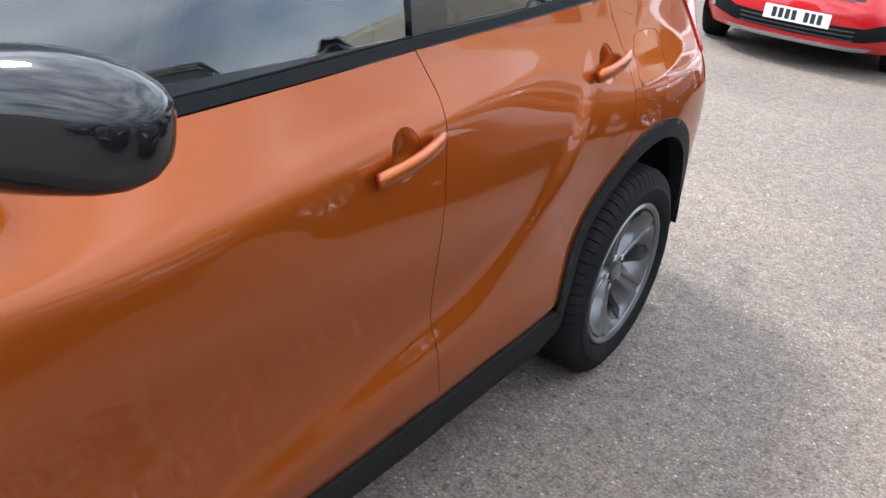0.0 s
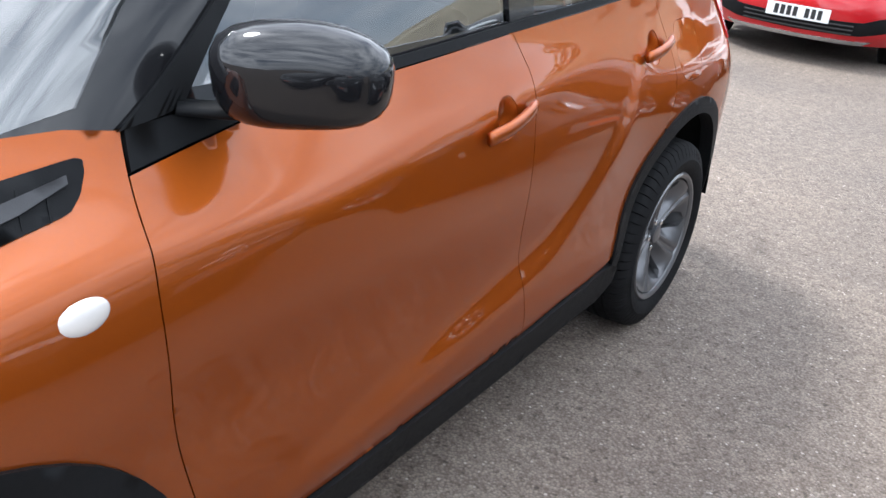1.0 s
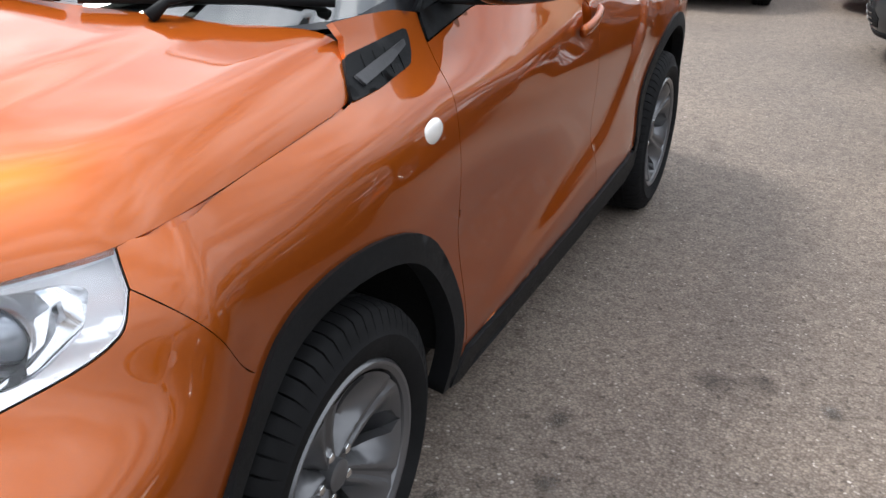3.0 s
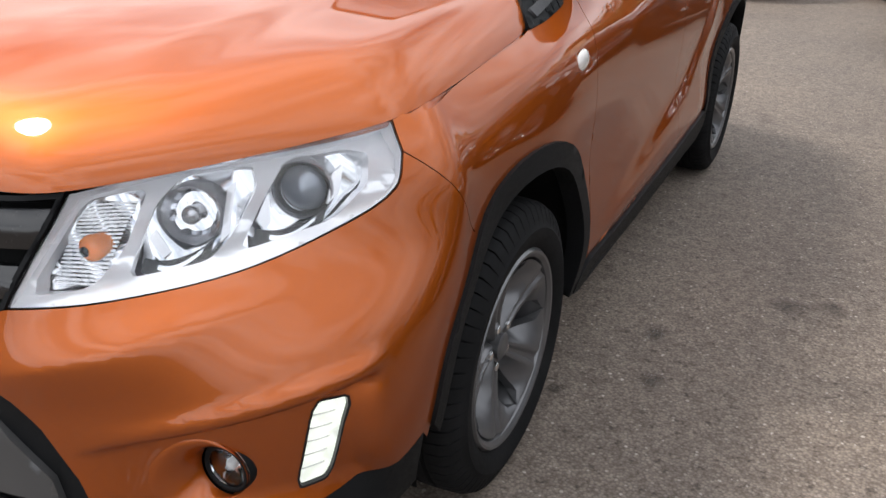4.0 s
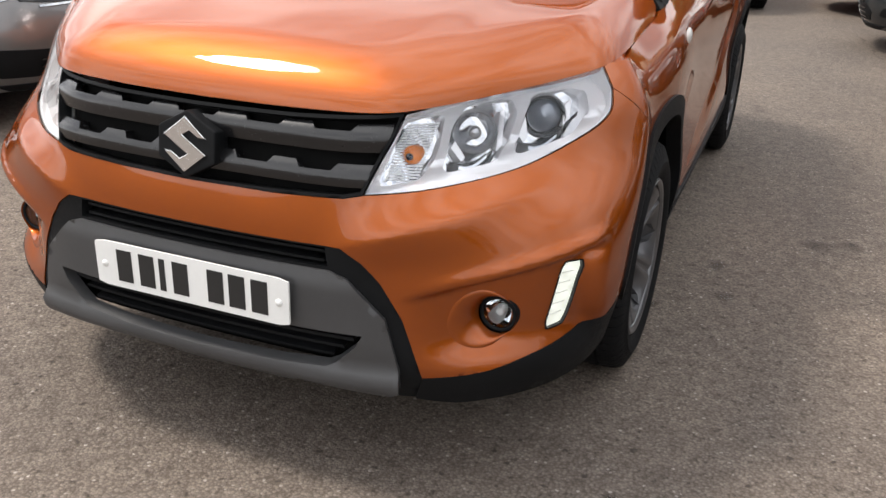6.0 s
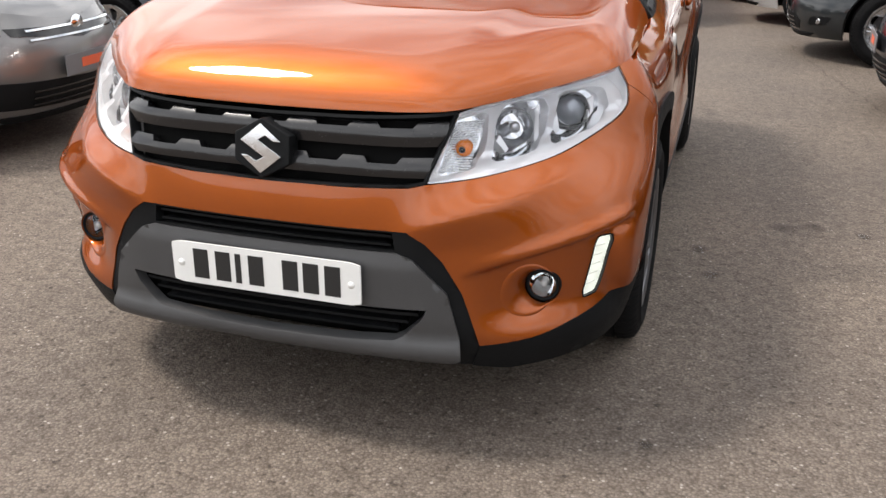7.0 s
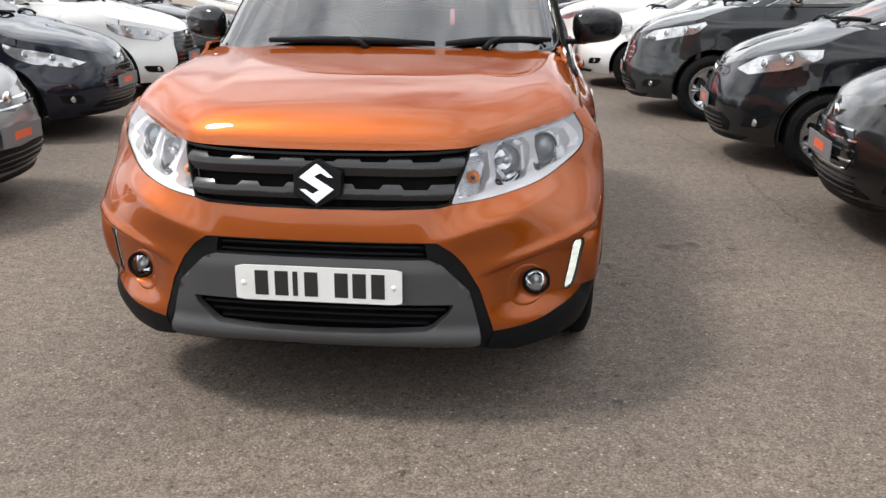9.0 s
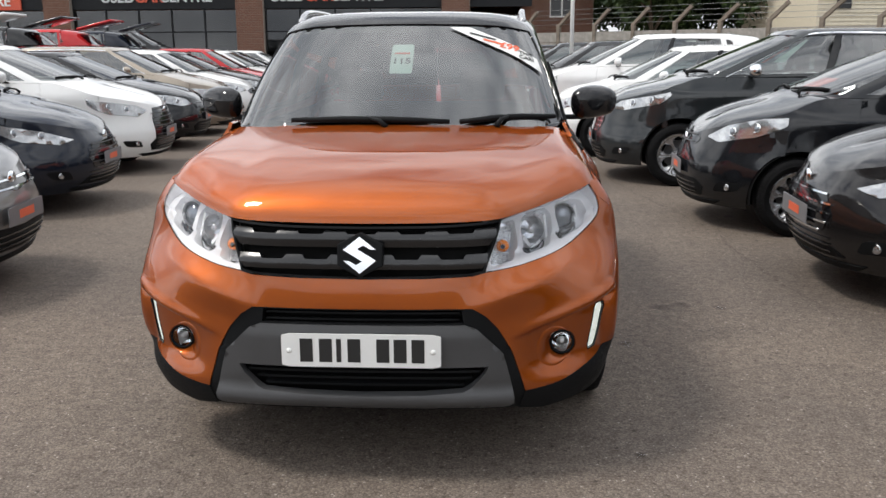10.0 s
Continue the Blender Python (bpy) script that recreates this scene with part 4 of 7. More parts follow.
        for a, b in notches:
            top += [(a, z1 - 0.015), (b - 0.012, z1 - 0.015), (b, z1)] if a == 0 else [(a, z1), (a + 0.012, z1 - 0.015), (b - 0.012, z1 - 0.015), (b, z1)]
        rt = XS(*top[1:], (wb, z1), (wa, z0))
        outline = rt + [(0.0, z0)] + [(-u, v) for u, v in rt[::-1]]
        panel("grille_bar", BODY, outline, M_BAR, car, "gloss black grille bar with notches", step=0.011, thick=0.028,
              off=lambda u, v, z1=z1: 0.007 - 0.013 * np.clip((v - z1 + 0.023) / 0.023, 0, 1) - 0.012 * np.clip((z1 - 0.026 - v) / 0.03, 0, 1))
    badge = part("badge", solid([(0, -0.073), (0.073, -0.034), (0.073, 0.034), (0, 0.073), (-0.073, 0.034), (-0.073, -0.034)], 0.05, 0.004), M_TRIM, car, "black hexagonal badge with a chrome emblem")
    badge.location, badge.rotation_euler = (0, -0.022, 0.773), (radians(-8), 0, 0)
    sgn = [(0.0, 0.060), (-0.054, 0.017), (0.007, -0.020), (-0.012, -0.031), (-0.034, -0.018), (-0.053, -0.018), (0.0, -0.060), (0.054, -0.017), (-0.007, 0.020), (0.012, 0.031), (0.034, 0.018), (0.053, 0.018)]
    part("emblem", solid(sgn, -0.006, 0.0012), M_CHROME, badge, "bright chrome emblem")

    # headlamps
    lip_u = smooth_line(XS((0.452, 0.866), (0.53, 0.886), (0.625, 0.904), (0.71, 0.921)) + [tip_top], 4)
    lamp = lamp_low + lip_u[::-1]
    cells = [rounded(XS(*c), 2, 0.12) for c in (((0.420, 0.726), (0.500, 0.740), (0.526, 0.790), (0.533, 0.872), (0.462, 0.860)),
                                                ((0.536, 0.750), (0.622, 0.766), (0.640, 0.800), (0.654, 0.860), (0.640, 0.898), (0.566, 0.886), (0.546, 0.845)),
                                                ((0.652, 0.774), (0.748, 0.806), (0.778, 0.850), (0.768, 0.902), (0.738, 0.914), (0.676, 0.904), (0.664, 0.845)))]
    low_w = lambda u, v: np.clip(v - 0.716 - 0.23 * (np.abs(u) - 0.42), 0, 0.2)
    slope = lambda u, v: -0.010 - np.where(low_w(u, v) < 0.024, 0.95 * low_w(u, v), 0.0115 + 0.42 * (low_w(u, v) - 0.024))
    for side in (1, -1):
        back = panel("headlamp", BODY, flipped(inset(lamp, 0.004), side), M_REFLECTOR, car, "clear headlamp with chrome reflectors", step=0.03, thick=0.0, off=lambda u, v: -0.080 + 0.010 * np.sin(np.abs(u) * 55 + 40 * v))
        panel("headlamp_wall", BODY, flipped(inset(lamp, 0.002), side), M_LAMPINNER, back, step=0.025, thick=0.06, off=-0.007, holes=[flipped(inset(lamp, 0.006), side)])
        panel("headlamp_bezel", BODY, flipped(lamp, side), M_VOID, back, step=0.025, thick=0.002, off=-0.004, gap=0.001, holes=[flipped(inset(lamp, 0.004), side)])
        panel("headlamp_mask", BODY, flipped(inset(lamp, 0.0048), side), M_LAMPINNER, back, "bright silvered lamp mask", step=0.0075, thick=0.045, off=slope, holes=[flipped(c, side) for c in cells])
        panel("headlamp_lens", BODY, flipped(lamp, side), M_LENS, back, step=0.025, thick=0.0, off=0.0, gap=0.003).visible_shadow = False
        for nm, x, z, r in (("projector", 0.708, 0.853, 0.046), ("main_beam", 0.588, 0.828, 0.045)):
            u = BODY.find(0, x, z)
            p, n = BODY.surf([(side * u, z)], -0.055)
            prof = [(0.062, r * 1.02), (0.010, r * 1.08), (0.0, r * 1.08), (-0.005, r * 1.02), (0.0, r * 0.96), (0.010, r * 0.86)]
            ring_v, ring_f = lathe(prof, 44, "y")
            o = part(nm, mesh_of(nm, ring_v, ring_f, True, 40), M_SILVERALLOY, back, "chrome-ringed lamp unit")
            o.location = p[0]
            o.rotation_euler = (radians(-5), 0, radians(22 * side))
            if nm == "projector":
                gv, gf = lathe([(0.012, r * 0.86), (0.002, r * 0.70), (-0.008, r * 0.42), (-0.012, 0.0005)], 40, "y")
                part("projector_glass", mesh_of("projector_glass", gv, gf), M_BALL, o)
                gv, gf = lathe([(0.012, r * 0.92), (0.004, r * 0.88), (0.002, r * 0.82), (0.010, r * 0.80)], 40, "y")
                part("projector_collar", mesh_of("projector_collar", gv, gf), M_GLOSSTRIM, o)
            else:
                gv, gf = lathe([(0.002, r * 0.96), (0.016, r * 0.86), (0.034, r * 0.60), (0.044, r * 0.30), (0.046, 0.0005)], 14, "y")
                part("reflector_bowl", mesh_of("reflector_bowl", gv, gf, True, 12), M_REFLECTOR, o)
                gv, gf = lathe([(0.045, 0.010), (0.008, 0.009), (0.002, 0.015), (-0.006, 0.014), (-0.010, 0.008), (-0.011, 0.0005)], 24, "y")
                part("beam_shield", mesh_of("beam_shield", gv, gf), M_SILVERALLOY, o)
        for x, z, wd in ((0.585, 0.7675, 0.036), (0.702, 0.795, 0.038)):
            rise = 0.24
            low = [(x + wd * a, z + rise * wd * a - 0.012 * (1 - abs(a) ** 3)) for a in np.linspace(-1, 1, 9)]
            high = [(x + wd * a, z + rise * wd * a + 0.006 + 0.012 * a * a) for a in np.linspace(1, -1, 9)]
            # black crescent plate: the dark of the recess is put in as colour
            panel("recess_shade", BODY, flipped(XS(*(low + high)), side), M_GLOSSTRIM, back, step=0.012, thick=0.004, off=-0.036)
            band = [(x + 0.004 + 0.62 * wd * a, z + rise * wd * a - 0.007 + 0.009 * a * a) for a in np.linspace(-1, 1, 7)]
            over = [(u, v + 0.006) for u, v in band[::-1]]
            panel("chrome_arc", BODY, flipped(XS(*(band + over)), side), M_REFLECTOR, back, step=0.012, thick=0.004, off=-0.031)
        for k, q in enumerate((((0.548, 0.800), (0.570, 0.775), (0.576, 0.782), (0.553, 0.812)), ((0.628, 0.790), (0.636, 0.800), (0.628, 0.872), (0.620, 0.862)), ((0.662, 0.815), (0.674, 0.802), (0.680, 0.810), (0.668, 0.852)), ((0.740, 0.828), (0.750, 0.842), (0.744, 0.885), (0.735, 0.874)))):
            panel("chrome_fin", BODY, flipped(XS(*q), side), M_LAMPINNER, back, step=0.015, thick=0.030, off=-0.038)
        u = BODY.find(0, 0.485, 0.790)
        p, n = BODY.surf([(side * u, 0.790)], -0.050)
        av, af = lathe([(0.03, 0.016), (0.0, 0.021), (-0.008, 0.018), (-0.013, 0.010), (-0.014, 0.0005)], 24, "y")
        a = part("indicator_bulb", mesh_of("indicator_bulb", av, af), M_AMBER, back, "amber indicator bulb")
        a.location = p[0]
        tv, tf = lathe([(-0.010, 0.0085), (-0.016, 0.008), (-0.017, 0.0005)], 16, "y")
        part("bulb_tip", mesh_of("bulb_tip", tv, tf), M_GLOSSTRIM, a)
        for k in range(21):
            z = 0.742 + 0.0054 * k
            x0, x1 = 0.436 + 0.27 * (z - 0.738), 0.503 + 0.20 * (z - 0.738)
            strip = XS((x0, z), (x1, z), (x1, z + 0.0030), (x0 + 0.002, z + 0.0030))
            panel("lens_rib", BODY, flipped(strip, side), M_LENSRIB, back, step=0.03, thick=0.008, off=-0.058)

    # bonnet
    bo = [(u, 0.0) for u in np.linspace(-1.57, 1.57, 90)] + [(1.57, v) for v in np.linspace(0, 0.80, 16)[1:]] + [(u, 0.80) for u in np.linspace(1.57, -1.57, 70)[1:]] + [(-1.57, v) for v in np.linspace(0.80, 0, 16)[1:-1]]
    panel("bonnet", BONNET, bo, M_ORANGE, car, "orange metallic painted bonnet", step=0.016, thick=0.022)

    for side in (1, -1):
        S = lambda pts: flipped(pts, side)
        top = up([(0.56, 0.9475), (0.62, 0.9530), (0.70, 0.9607), (0.95, 0.9885), (1.00, 0.998)])
        vent = up([(0.996, 0.995), (1.020, 1.030), (1.040, 1.054), (1.056, 1.060), (1.250, 1.074), (1.262, 1.070), (1.258, 1.055), (1.240, 1.032), (1.216, 1.016), (1.09, 1.000)])
        wing = joint + arch_f(a_joint, 2, 0.0)[1:] + up([(1.372, 0.305), (1.405, 0.308)]) + shut_f + up([(1.25, 1.108), (1.15, 1.112), (1.052, 1.112), (1.066, 1.086), (1.050, 1.062), (1.024, 1.030)]) + top[::-1] + [tip_top]
        panel("front_wing", BODY, S(wing), M_ORANGE, car, "orange metallic front wing", step=0.022, thick=0.014, gap=0.0028)
        flange = YS((0.505, 0.925), (0.60, 0.925), (0.98, 0.955), (0.99, 1.02), (0.60, 0.985), (0.515, 0.972))
        panel("wing_flange", BODY, S(flange), M_ORANGE, car, step=0.03, thick=0.0, off=-0.012)
        v = panel("wing_vent", BODY, S(rounded(vent, 1, 0.10)), M_TRIM, car, "black plastic wing vent with a grey blade", step=0.02, thick=0.012, off=0.004, gap=0.001)
        blade = up([(1.036, 1.027), (1.228, 1.056), (1.226, 1.046), (1.150, 1.027), (1.046, 1.010)])
        panel("vent_blade", BODY, S(blade), M_DASH, v, step=0.02, thick=0.008, off=0.010)
        for k in range(4):
            y = 1.07 + 0.038 * k
            rib = up([(y, 1.012), (y + 0.003, 1.012), (y + 0.017, 1.054), (y + 0.014, 1.054)])
            panel("vent_rib", BODY, S(rib), M_TRIM, v, step=0.03, thick=0.002, off=0.0052)
        door_f = shut_f[:-5] + up([(1.55, 1.075), (1.80, 1.095), (2.05, 1.108)]) + shut_m[::-1] + up([(2.0, 0.352), (1.7, 0.342)])
        panel("front_door", BODY, S(door_f), M_ORANGE, car, "orange metallic front door", step=0.017, thick=0.014, gap=0.0026, holes=[S(ring(cup, 0.0)) for cup in CUPS[:1]])
        door_r = shut_m + up([(2.6, 1.132), (2.95, 1.147)]) + shut_r[::-1] + arch_r(118, 172)[1:] + up([(2.86, 0.388), (2.6, 0.382)])
        panel("rear_door", BODY, S(door_r), M_ORANGE, car, "orange metallic rear door", step=0.017, thick=0.014, gap=0.0022, holes=[S(ring(cup, 0.0)) for cup in CUPS[1:]])
        for yc, zc in CUPS:
            panel("handle_recess", BODY, S(ring((yc, zc), 0.005)), M_ORANGE, car, "pressed finger recess behind the handle", step=0.007, thick=0.0,
                  off=lambda a, b, yc=yc, zc=zc: -0.0012 - 0.022 * (1 - smoothstep(0.0, 1.02, np.hypot((np.abs(a) - 0.70 - yc) / 0.047, (b - zc) / 0.050))))
        flap = rounded(up([(3.245, 0.885), (3.40, 0.878), (3.425, 0.90), (3.425, 1.035), (3.40, 1.055), (3.27, 1.060), (3.245, 1.04)]), 2)
        quarter = shut_r + up([(3.35, 1.155), (3.60, 1.160), (3.72, 1.04), (3.80, 0.98), (3.95, 0.90)]) + [(4.75, 0.60), (4.72, 0.42), (4.52, 0.36)] + arch_r(8, 118)
        holes = [S(flap)] if side > 0 else []
        panel("rear_quarter", BODY, S(quarter), M_ORANGE, car, "orange metallic rear quarter", step=0.026, thick=0.014, gap=0.0018, holes=holes)
        if side > 0:
            panel("fuel_flap", BODY, flap, M_ORANGE, car, step=0.02, thick=0.01, gap=0.002)
        tail = up([(3.56, 1.150), (3.62, 1.160)]) + [(4.62, 1.16), (4.78, 1.10), (4.72, 0.96), (4.52, 0.945), (4.44, 1.02)]
        panel("tail_lamp", BODY, S(tail), M_REDLENS, car, "red tail lamp", step=0.025, thick=0.015, off=0.006, gap=0.002)
        rb = [(4.75, 0.60), (4.70, 0.90), (5.56, 0.90), (5.56, 0.40), (4.72, 0.42)]
        panel("rear_bumper", BODY, S(rb), M_ORANGE, car, step=0.04, thick=0.014, gap=0.001)
        hatch = [(4.72, 0.905), (4.74, 1.165), (5.56, 1.165), (5.56, 0.905)]
        panel("tailgate", BODY, S(hatch), M_ORANGE, car, step=0.05, thick=0.014, gap=0.001)
        # cladding
        fa = arch_f(169, 0, 0.003) + up([(1.36, 0.30), (1.335, 0.26)]) + arch_f(-8, 174, -0.051)
        panel("arch_cladding", BODY, S(fa), M_TRIM, car, "black plastic wheel arch trim", step=0.024, thick=0.045, off=0.008)
        ra = arch_r(174, 6, 0.003) + arch_r(4, 177, -0.050)
        panel("arch_cladding", BODY, S(ra), M_TRIM, car, "black plastic wheel arch trim", step=0.024, thick=0.045, off=0.008)
        sill = up([(1.345, 0.255), (1.372, 0.305), (1.412, 0.332), (1.7, 0.336), (2.0, 0.348), (2.4, 0.362), (2.7, 0.380), (2.86, 0.384), (2.935, 0.378), (2.99, 0.350), (2.985, 0.30), (2.90, 0.262), (2.4, 0.236), (1.8, 0.230), (1.42, 0.232)])
        panel("sill_cladding", BODY, S(sill), M_TRIM, car, "black plastic sill cladding", step=0.028, thick=0.05, off=0.010)
        rl = [(4.50, 0.30), (4.52, 0.36), (4.72, 0.42), (5.56, 0.40), (5.56, 0.26), (4.7, 0.26)]
        panel("rear_lip", BODY, S(rl), M_TRIM, car, step=0.05, thick=0.03, off=0.004)
        inner = up([(1.33, 0.27), (2.93, 0.27), (3.0, 0.8), (3.2, 1.09), (1.25, 1.07), (1.30, 0.9)])
        panel("inner_side", BODY, S(inner), M_VOID, car, step=0.08, thick=0.0, off=-0.030)
        belt = up([(1.324, 1.043), (1.55, 1.077), (1.80, 1.097), (2.3, 1.122), (2.95, 1.149), (3.13, 1.157), (3.16, 1.178), (2.95, 1.167), (2.3, 1.141), (1.80, 1.117), (1.55, 1.108), (1.338, 1.094)])
        panel("belt_strip", BODY, S(belt), M_TRIM, car, "black window strip", step=0.03, thick=0.012, off=0.003)
        # repeater
        rep, n = BODY.surf([(side * (1.180 + 0.70), 0.908)])
        bv = []
        for i in range(9):
            b = math.pi / 2 * i / 8
            bv.append((0.014 * math.sin(b) - 0.004, max(0.0004, math.cos(b))))
        rv, rf = lathe(bv, 28, "x")
        rv = [(x, y * 0.039, z * 0.0255) for x, y, z in rv]
        r = part("side_repeater", mesh_of("side_repeater", rv, rf), M_REPEATER, car, "white oval side repeater")
        r.location = rep[0]
        r.rotation_euler = (radians(4), 0, 0) if side > 0 else (radians(4), 0, radians(180))
        # handles
        for y0, y1, z0, z1 in ((2.140, 2.335, 0.938, 0.972), (2.985, 3.172, 0.990, 1.018)):
            ps, rs = [], []
            for i in range(13):
                f = i / 12
                y, z = y0 + (y1 - y0) * f, z0 + (z1 - z0) * f
                q = BODY.raw(np.array([side * (y + 0.70)]), np.array([z]))[0]
                ps.append((q[0] + side * (0.006 + 0.024 * math.sin(math.pi * (0.10 + 0.80 * f)) ** 0.6), y, z))
                rs.append(0.0122 if 0 < i < 12 else 0.0112)
            hv, hf = tube(ps, rs, 14)
            hv = [(v[0] - (v[0] - ps[i // 14][0]) * 0.12, v[1], v[2] + (v[2] - ps[i // 14][2]) * 0.42) for i, v in enumerate(hv)]
            part("door_handle", mesh_of("door_handle", hv, hf), M_ORANGE, car, "body-coloured door handle")

    # roof, pillars and glass
    screen = [(0.0, 0.004)] + [(0.35, 0.004), (0.62, 0.006), (0.770, 0.012)] + [(0.745, 0.25), (0.725, 0.44)] + [(0.5, 0.455), (0.0, 0.462), (-0.5, 0.455), (-0.725, 0.44), (-0.745, 0.25), (-0.770, 0.012), (-0.62, 0.006), (-0.35, 0.004)]
    wide_screen = [(0.0, 0.004), (0.35, 0.004), (0.62, 0.006), (0.800, 0.014), (0.865, 0.035), (0.835, 0.25), (0.800, 0.448), (0.5, 0.470), (0.0, 0.476), (-0.5, 0.470), (-0.800, 0.448), (-0.835, 0.25), (-0.865, 0.035), (-0.800, 0.014), (-0.62, 0.006), (-0.35, 0.004)]
    win_f = [(1.60, 0.035), (3.02, 0.030), (3.00, 0.44), (2.30, 0.445), (1.95, 0.40)]
    win_r = [(3.13, 0.030), (3.78, 0.035), (3.74, 0.43), (3.12, 0.44)]
    win_q = [(3.88, 0.05), (4.32, 0.08), (4.22, 0.40), (3.86, 0.42)]
    rear = [(4.80, 0.05), (5.56, 0.05), (5.56, 0.43), (4.82, 0.42)]
    E = 5.575
    shell_out = [(-E, 0.0), (E, 0.0), (E, 1.12), (-E, 1.12)]
    holes = [wide_screen] + [flipped(w, s) for w in (win_f, win_r, win_q, rear) for s in (1, -1)]
    panel("roof", HOUSE, shell_out, M_BLACKPAINT, car, "gloss black roof and pillars", step=0.034, thick=0.02, holes=holes)
    band = [(u, min(0.436, max(v, 0.03))) for u, v in screen]
    panel("windscreen_band", HOUSE, inset(wide_screen, -0.012), M_INK, car, "black band printed round the windscreen edge", step=0.04, thick=0.0, off=-0.010, holes=[band])
    ws = panel("windscreen", HOUSE, inset(wide_screen, -0.010), M_GLASS, car, "windscreen glass", step=0.03, thick=0.0, off=-0.006)
    ws.visible_shadow = False
    for s in (1, -1):
        for nm, w, mt in (("side_window", win_f, M_GLASS), ("side_window", win_r, M_DARKGLASS), ("quarter_window", win_q, M_DARKGLASS), ("rear_window", rear, M_DARKGLASS)):
            panel(nm, HOUSE, flipped(w, s), mt, car, step=0.05, thick=0.0, off=-0.005).visible_shadow = False
        pill = [(3.02, 0.02), (3.13, 0.02), (3.12, 0.46), (3.00, 0.46)]
        panel("door_pillar", HOUSE, flipped(pill, s), M_GLOSSTRIM, car, "gloss black door pillar", step=0.04, thick=0.01, off=0.003)
        sail = [(1.00, -0.004), (1.62, 0.012), (1.66, 0.10), (1.78, 0.27), (1.70, 0.27), (1.35, 0.13)]
        panel("mirror_sail", HOUSE, flipped(sail, s), M_TRIM, car, "black plastic mirror mount", step=0.03, thick=0.02, off=0.010)
        # roof rail
        rr = [(s * 0.565, 1.86, 1.55), (s * 0.560, 1.92, 1.585), (s * 0.562, 2.02, 1.605), (s * 0.572, 2.4, 1.618), (s * 0.57, 2.9, 1.615), (s * 0.555, 3.4, 1.592), (s * 0.548, 3.5, 1.57), (s * 0.545, 3.56, 1.54)]
        rv, rf = tube(smooth_line(rr, 4), 0.016, 10)
        part("roof_rail", mesh_of("roof_rail", rv, rf), M_SILVERALLOY, car, "silver roof rail")
    return car


def fluted(name):
    """Silvered reflector with fine flutes leaning upwards."""
    m, nt, p = nodes_of(name)
    p.inputs["Base Color"].default_value, p.inputs["Metallic"].default_value, p.inputs["Roughness"].default_value = (0.96, 0.96, 0.97, 1), 0.25, 0.10
    tc, wv = nt.nodes.new("ShaderNodeTexCoord"), nt.nodes.new("ShaderNodeTexWave")
    wv.wave_type, wv.bands_direction, wv.wave_profile = "BANDS", "Z", "SAW"
    wv.inputs["Scale"].default_value, wv.inputs["Distortion"].default_value = 22.0, 0.0
    nt.links.new(tc.outputs["Object"], wv.inputs["Vector"])
    bump_on(nt, p, wv.outputs["Fac"], 0.5, 0.006).invert = True
    return m


M_LAMPINNER = fluted("bright_reflector")
M_REFLECTOR = plain("lamp_chrome", (0.74, 0.75, 0.77), 0.12, metal=1.0, vary=0.05)
M_BALL = plain("projector_ball", (0.22, 0.24, 0.27), 0.03, metal=0.5, coat=1.0, vary=0.1)
M_LENSRIB = plain("ribbed_reflector", (0.50, 0.50, 0.50), 0.28, metal=0.9, vary=0.2)
M_REPEATER = plain("repeater_lens", (0.60, 0.57, 0.54), 0.16, coat=1.0, vary=0.05)
CAR = orange_car()
for x in (0.772, -0.772):
    add_wheel(CAR, x * 0.99, FRONT_AXLE, 0.333, 0.221, 0.215, M_ALLOY, wide=(0.023, 0.030), groove=0.007, turn=20)
    add_wheel(CAR, x * 0.985, REAR_AXLE, 0.333, 0.221, 0.215, M_ALLOY, wide=(0.023, 0.030), groove=0.007, turn=20)
for s in (1, -1):
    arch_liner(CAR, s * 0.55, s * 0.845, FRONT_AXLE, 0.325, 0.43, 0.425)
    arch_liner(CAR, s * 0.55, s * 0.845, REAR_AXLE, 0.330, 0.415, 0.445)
part("underbody", box(-0.70, 0.70, 0.32, 3.90, 0.19, 0.24, 0.02), M_VOID, CAR)
part("engine_bay", box(-0.50, 0.50, 0.50, 1.2, 0.24, 0.90, 0.05), M_VOID, CAR)


# ---------------------------------------------------------------- fittings shared by all cars
def mirror_mesh(hx, hy, hz, s):
    """A domed door mirror housing, blunt towards the rear, flat below and falling away to its outer end."""
    verts, faces, n, m = [], [], 28, 14
    for j in range(m + 1):
        b = -math.pi / 2 + math.pi * j / m
        for i in range(n):
            a = 2 * math.pi * i / n
            c, sn = math.cos(a), math.sin(a)
            k = 1 / (abs(c) ** 3.2 + abs(sn) ** 3.2) ** (1 / 3.2)
            y = math.sin(b)
            r = max(0.001, math.cos(b)) ** (0.62 if y < 0 else 0.26)
            zz, xx = sn * k * r * hz, c * k * r
            out = max(0.0, s * xx)
            zz *= (1 - 0.30 * out ** 1.5) if zz > 0 else 0.86
            verts.append((xx * hx * (1 + 0.05 * sn), y * hy * (1.0 if y < 0 else 0.55), zz))
    for j in range(m):
        for i in range(n):
            faces.append((j * n + i, j * n + (i + 1) % n, (j + 1) * n + (i + 1) % n, (j + 1) * n + i))
    faces.append(tuple(range(n))[::-1])
    faces.append(tuple(m * n + i for i in range(n)))
    return mesh_of("mirror_housing", verts, faces, True, 55)


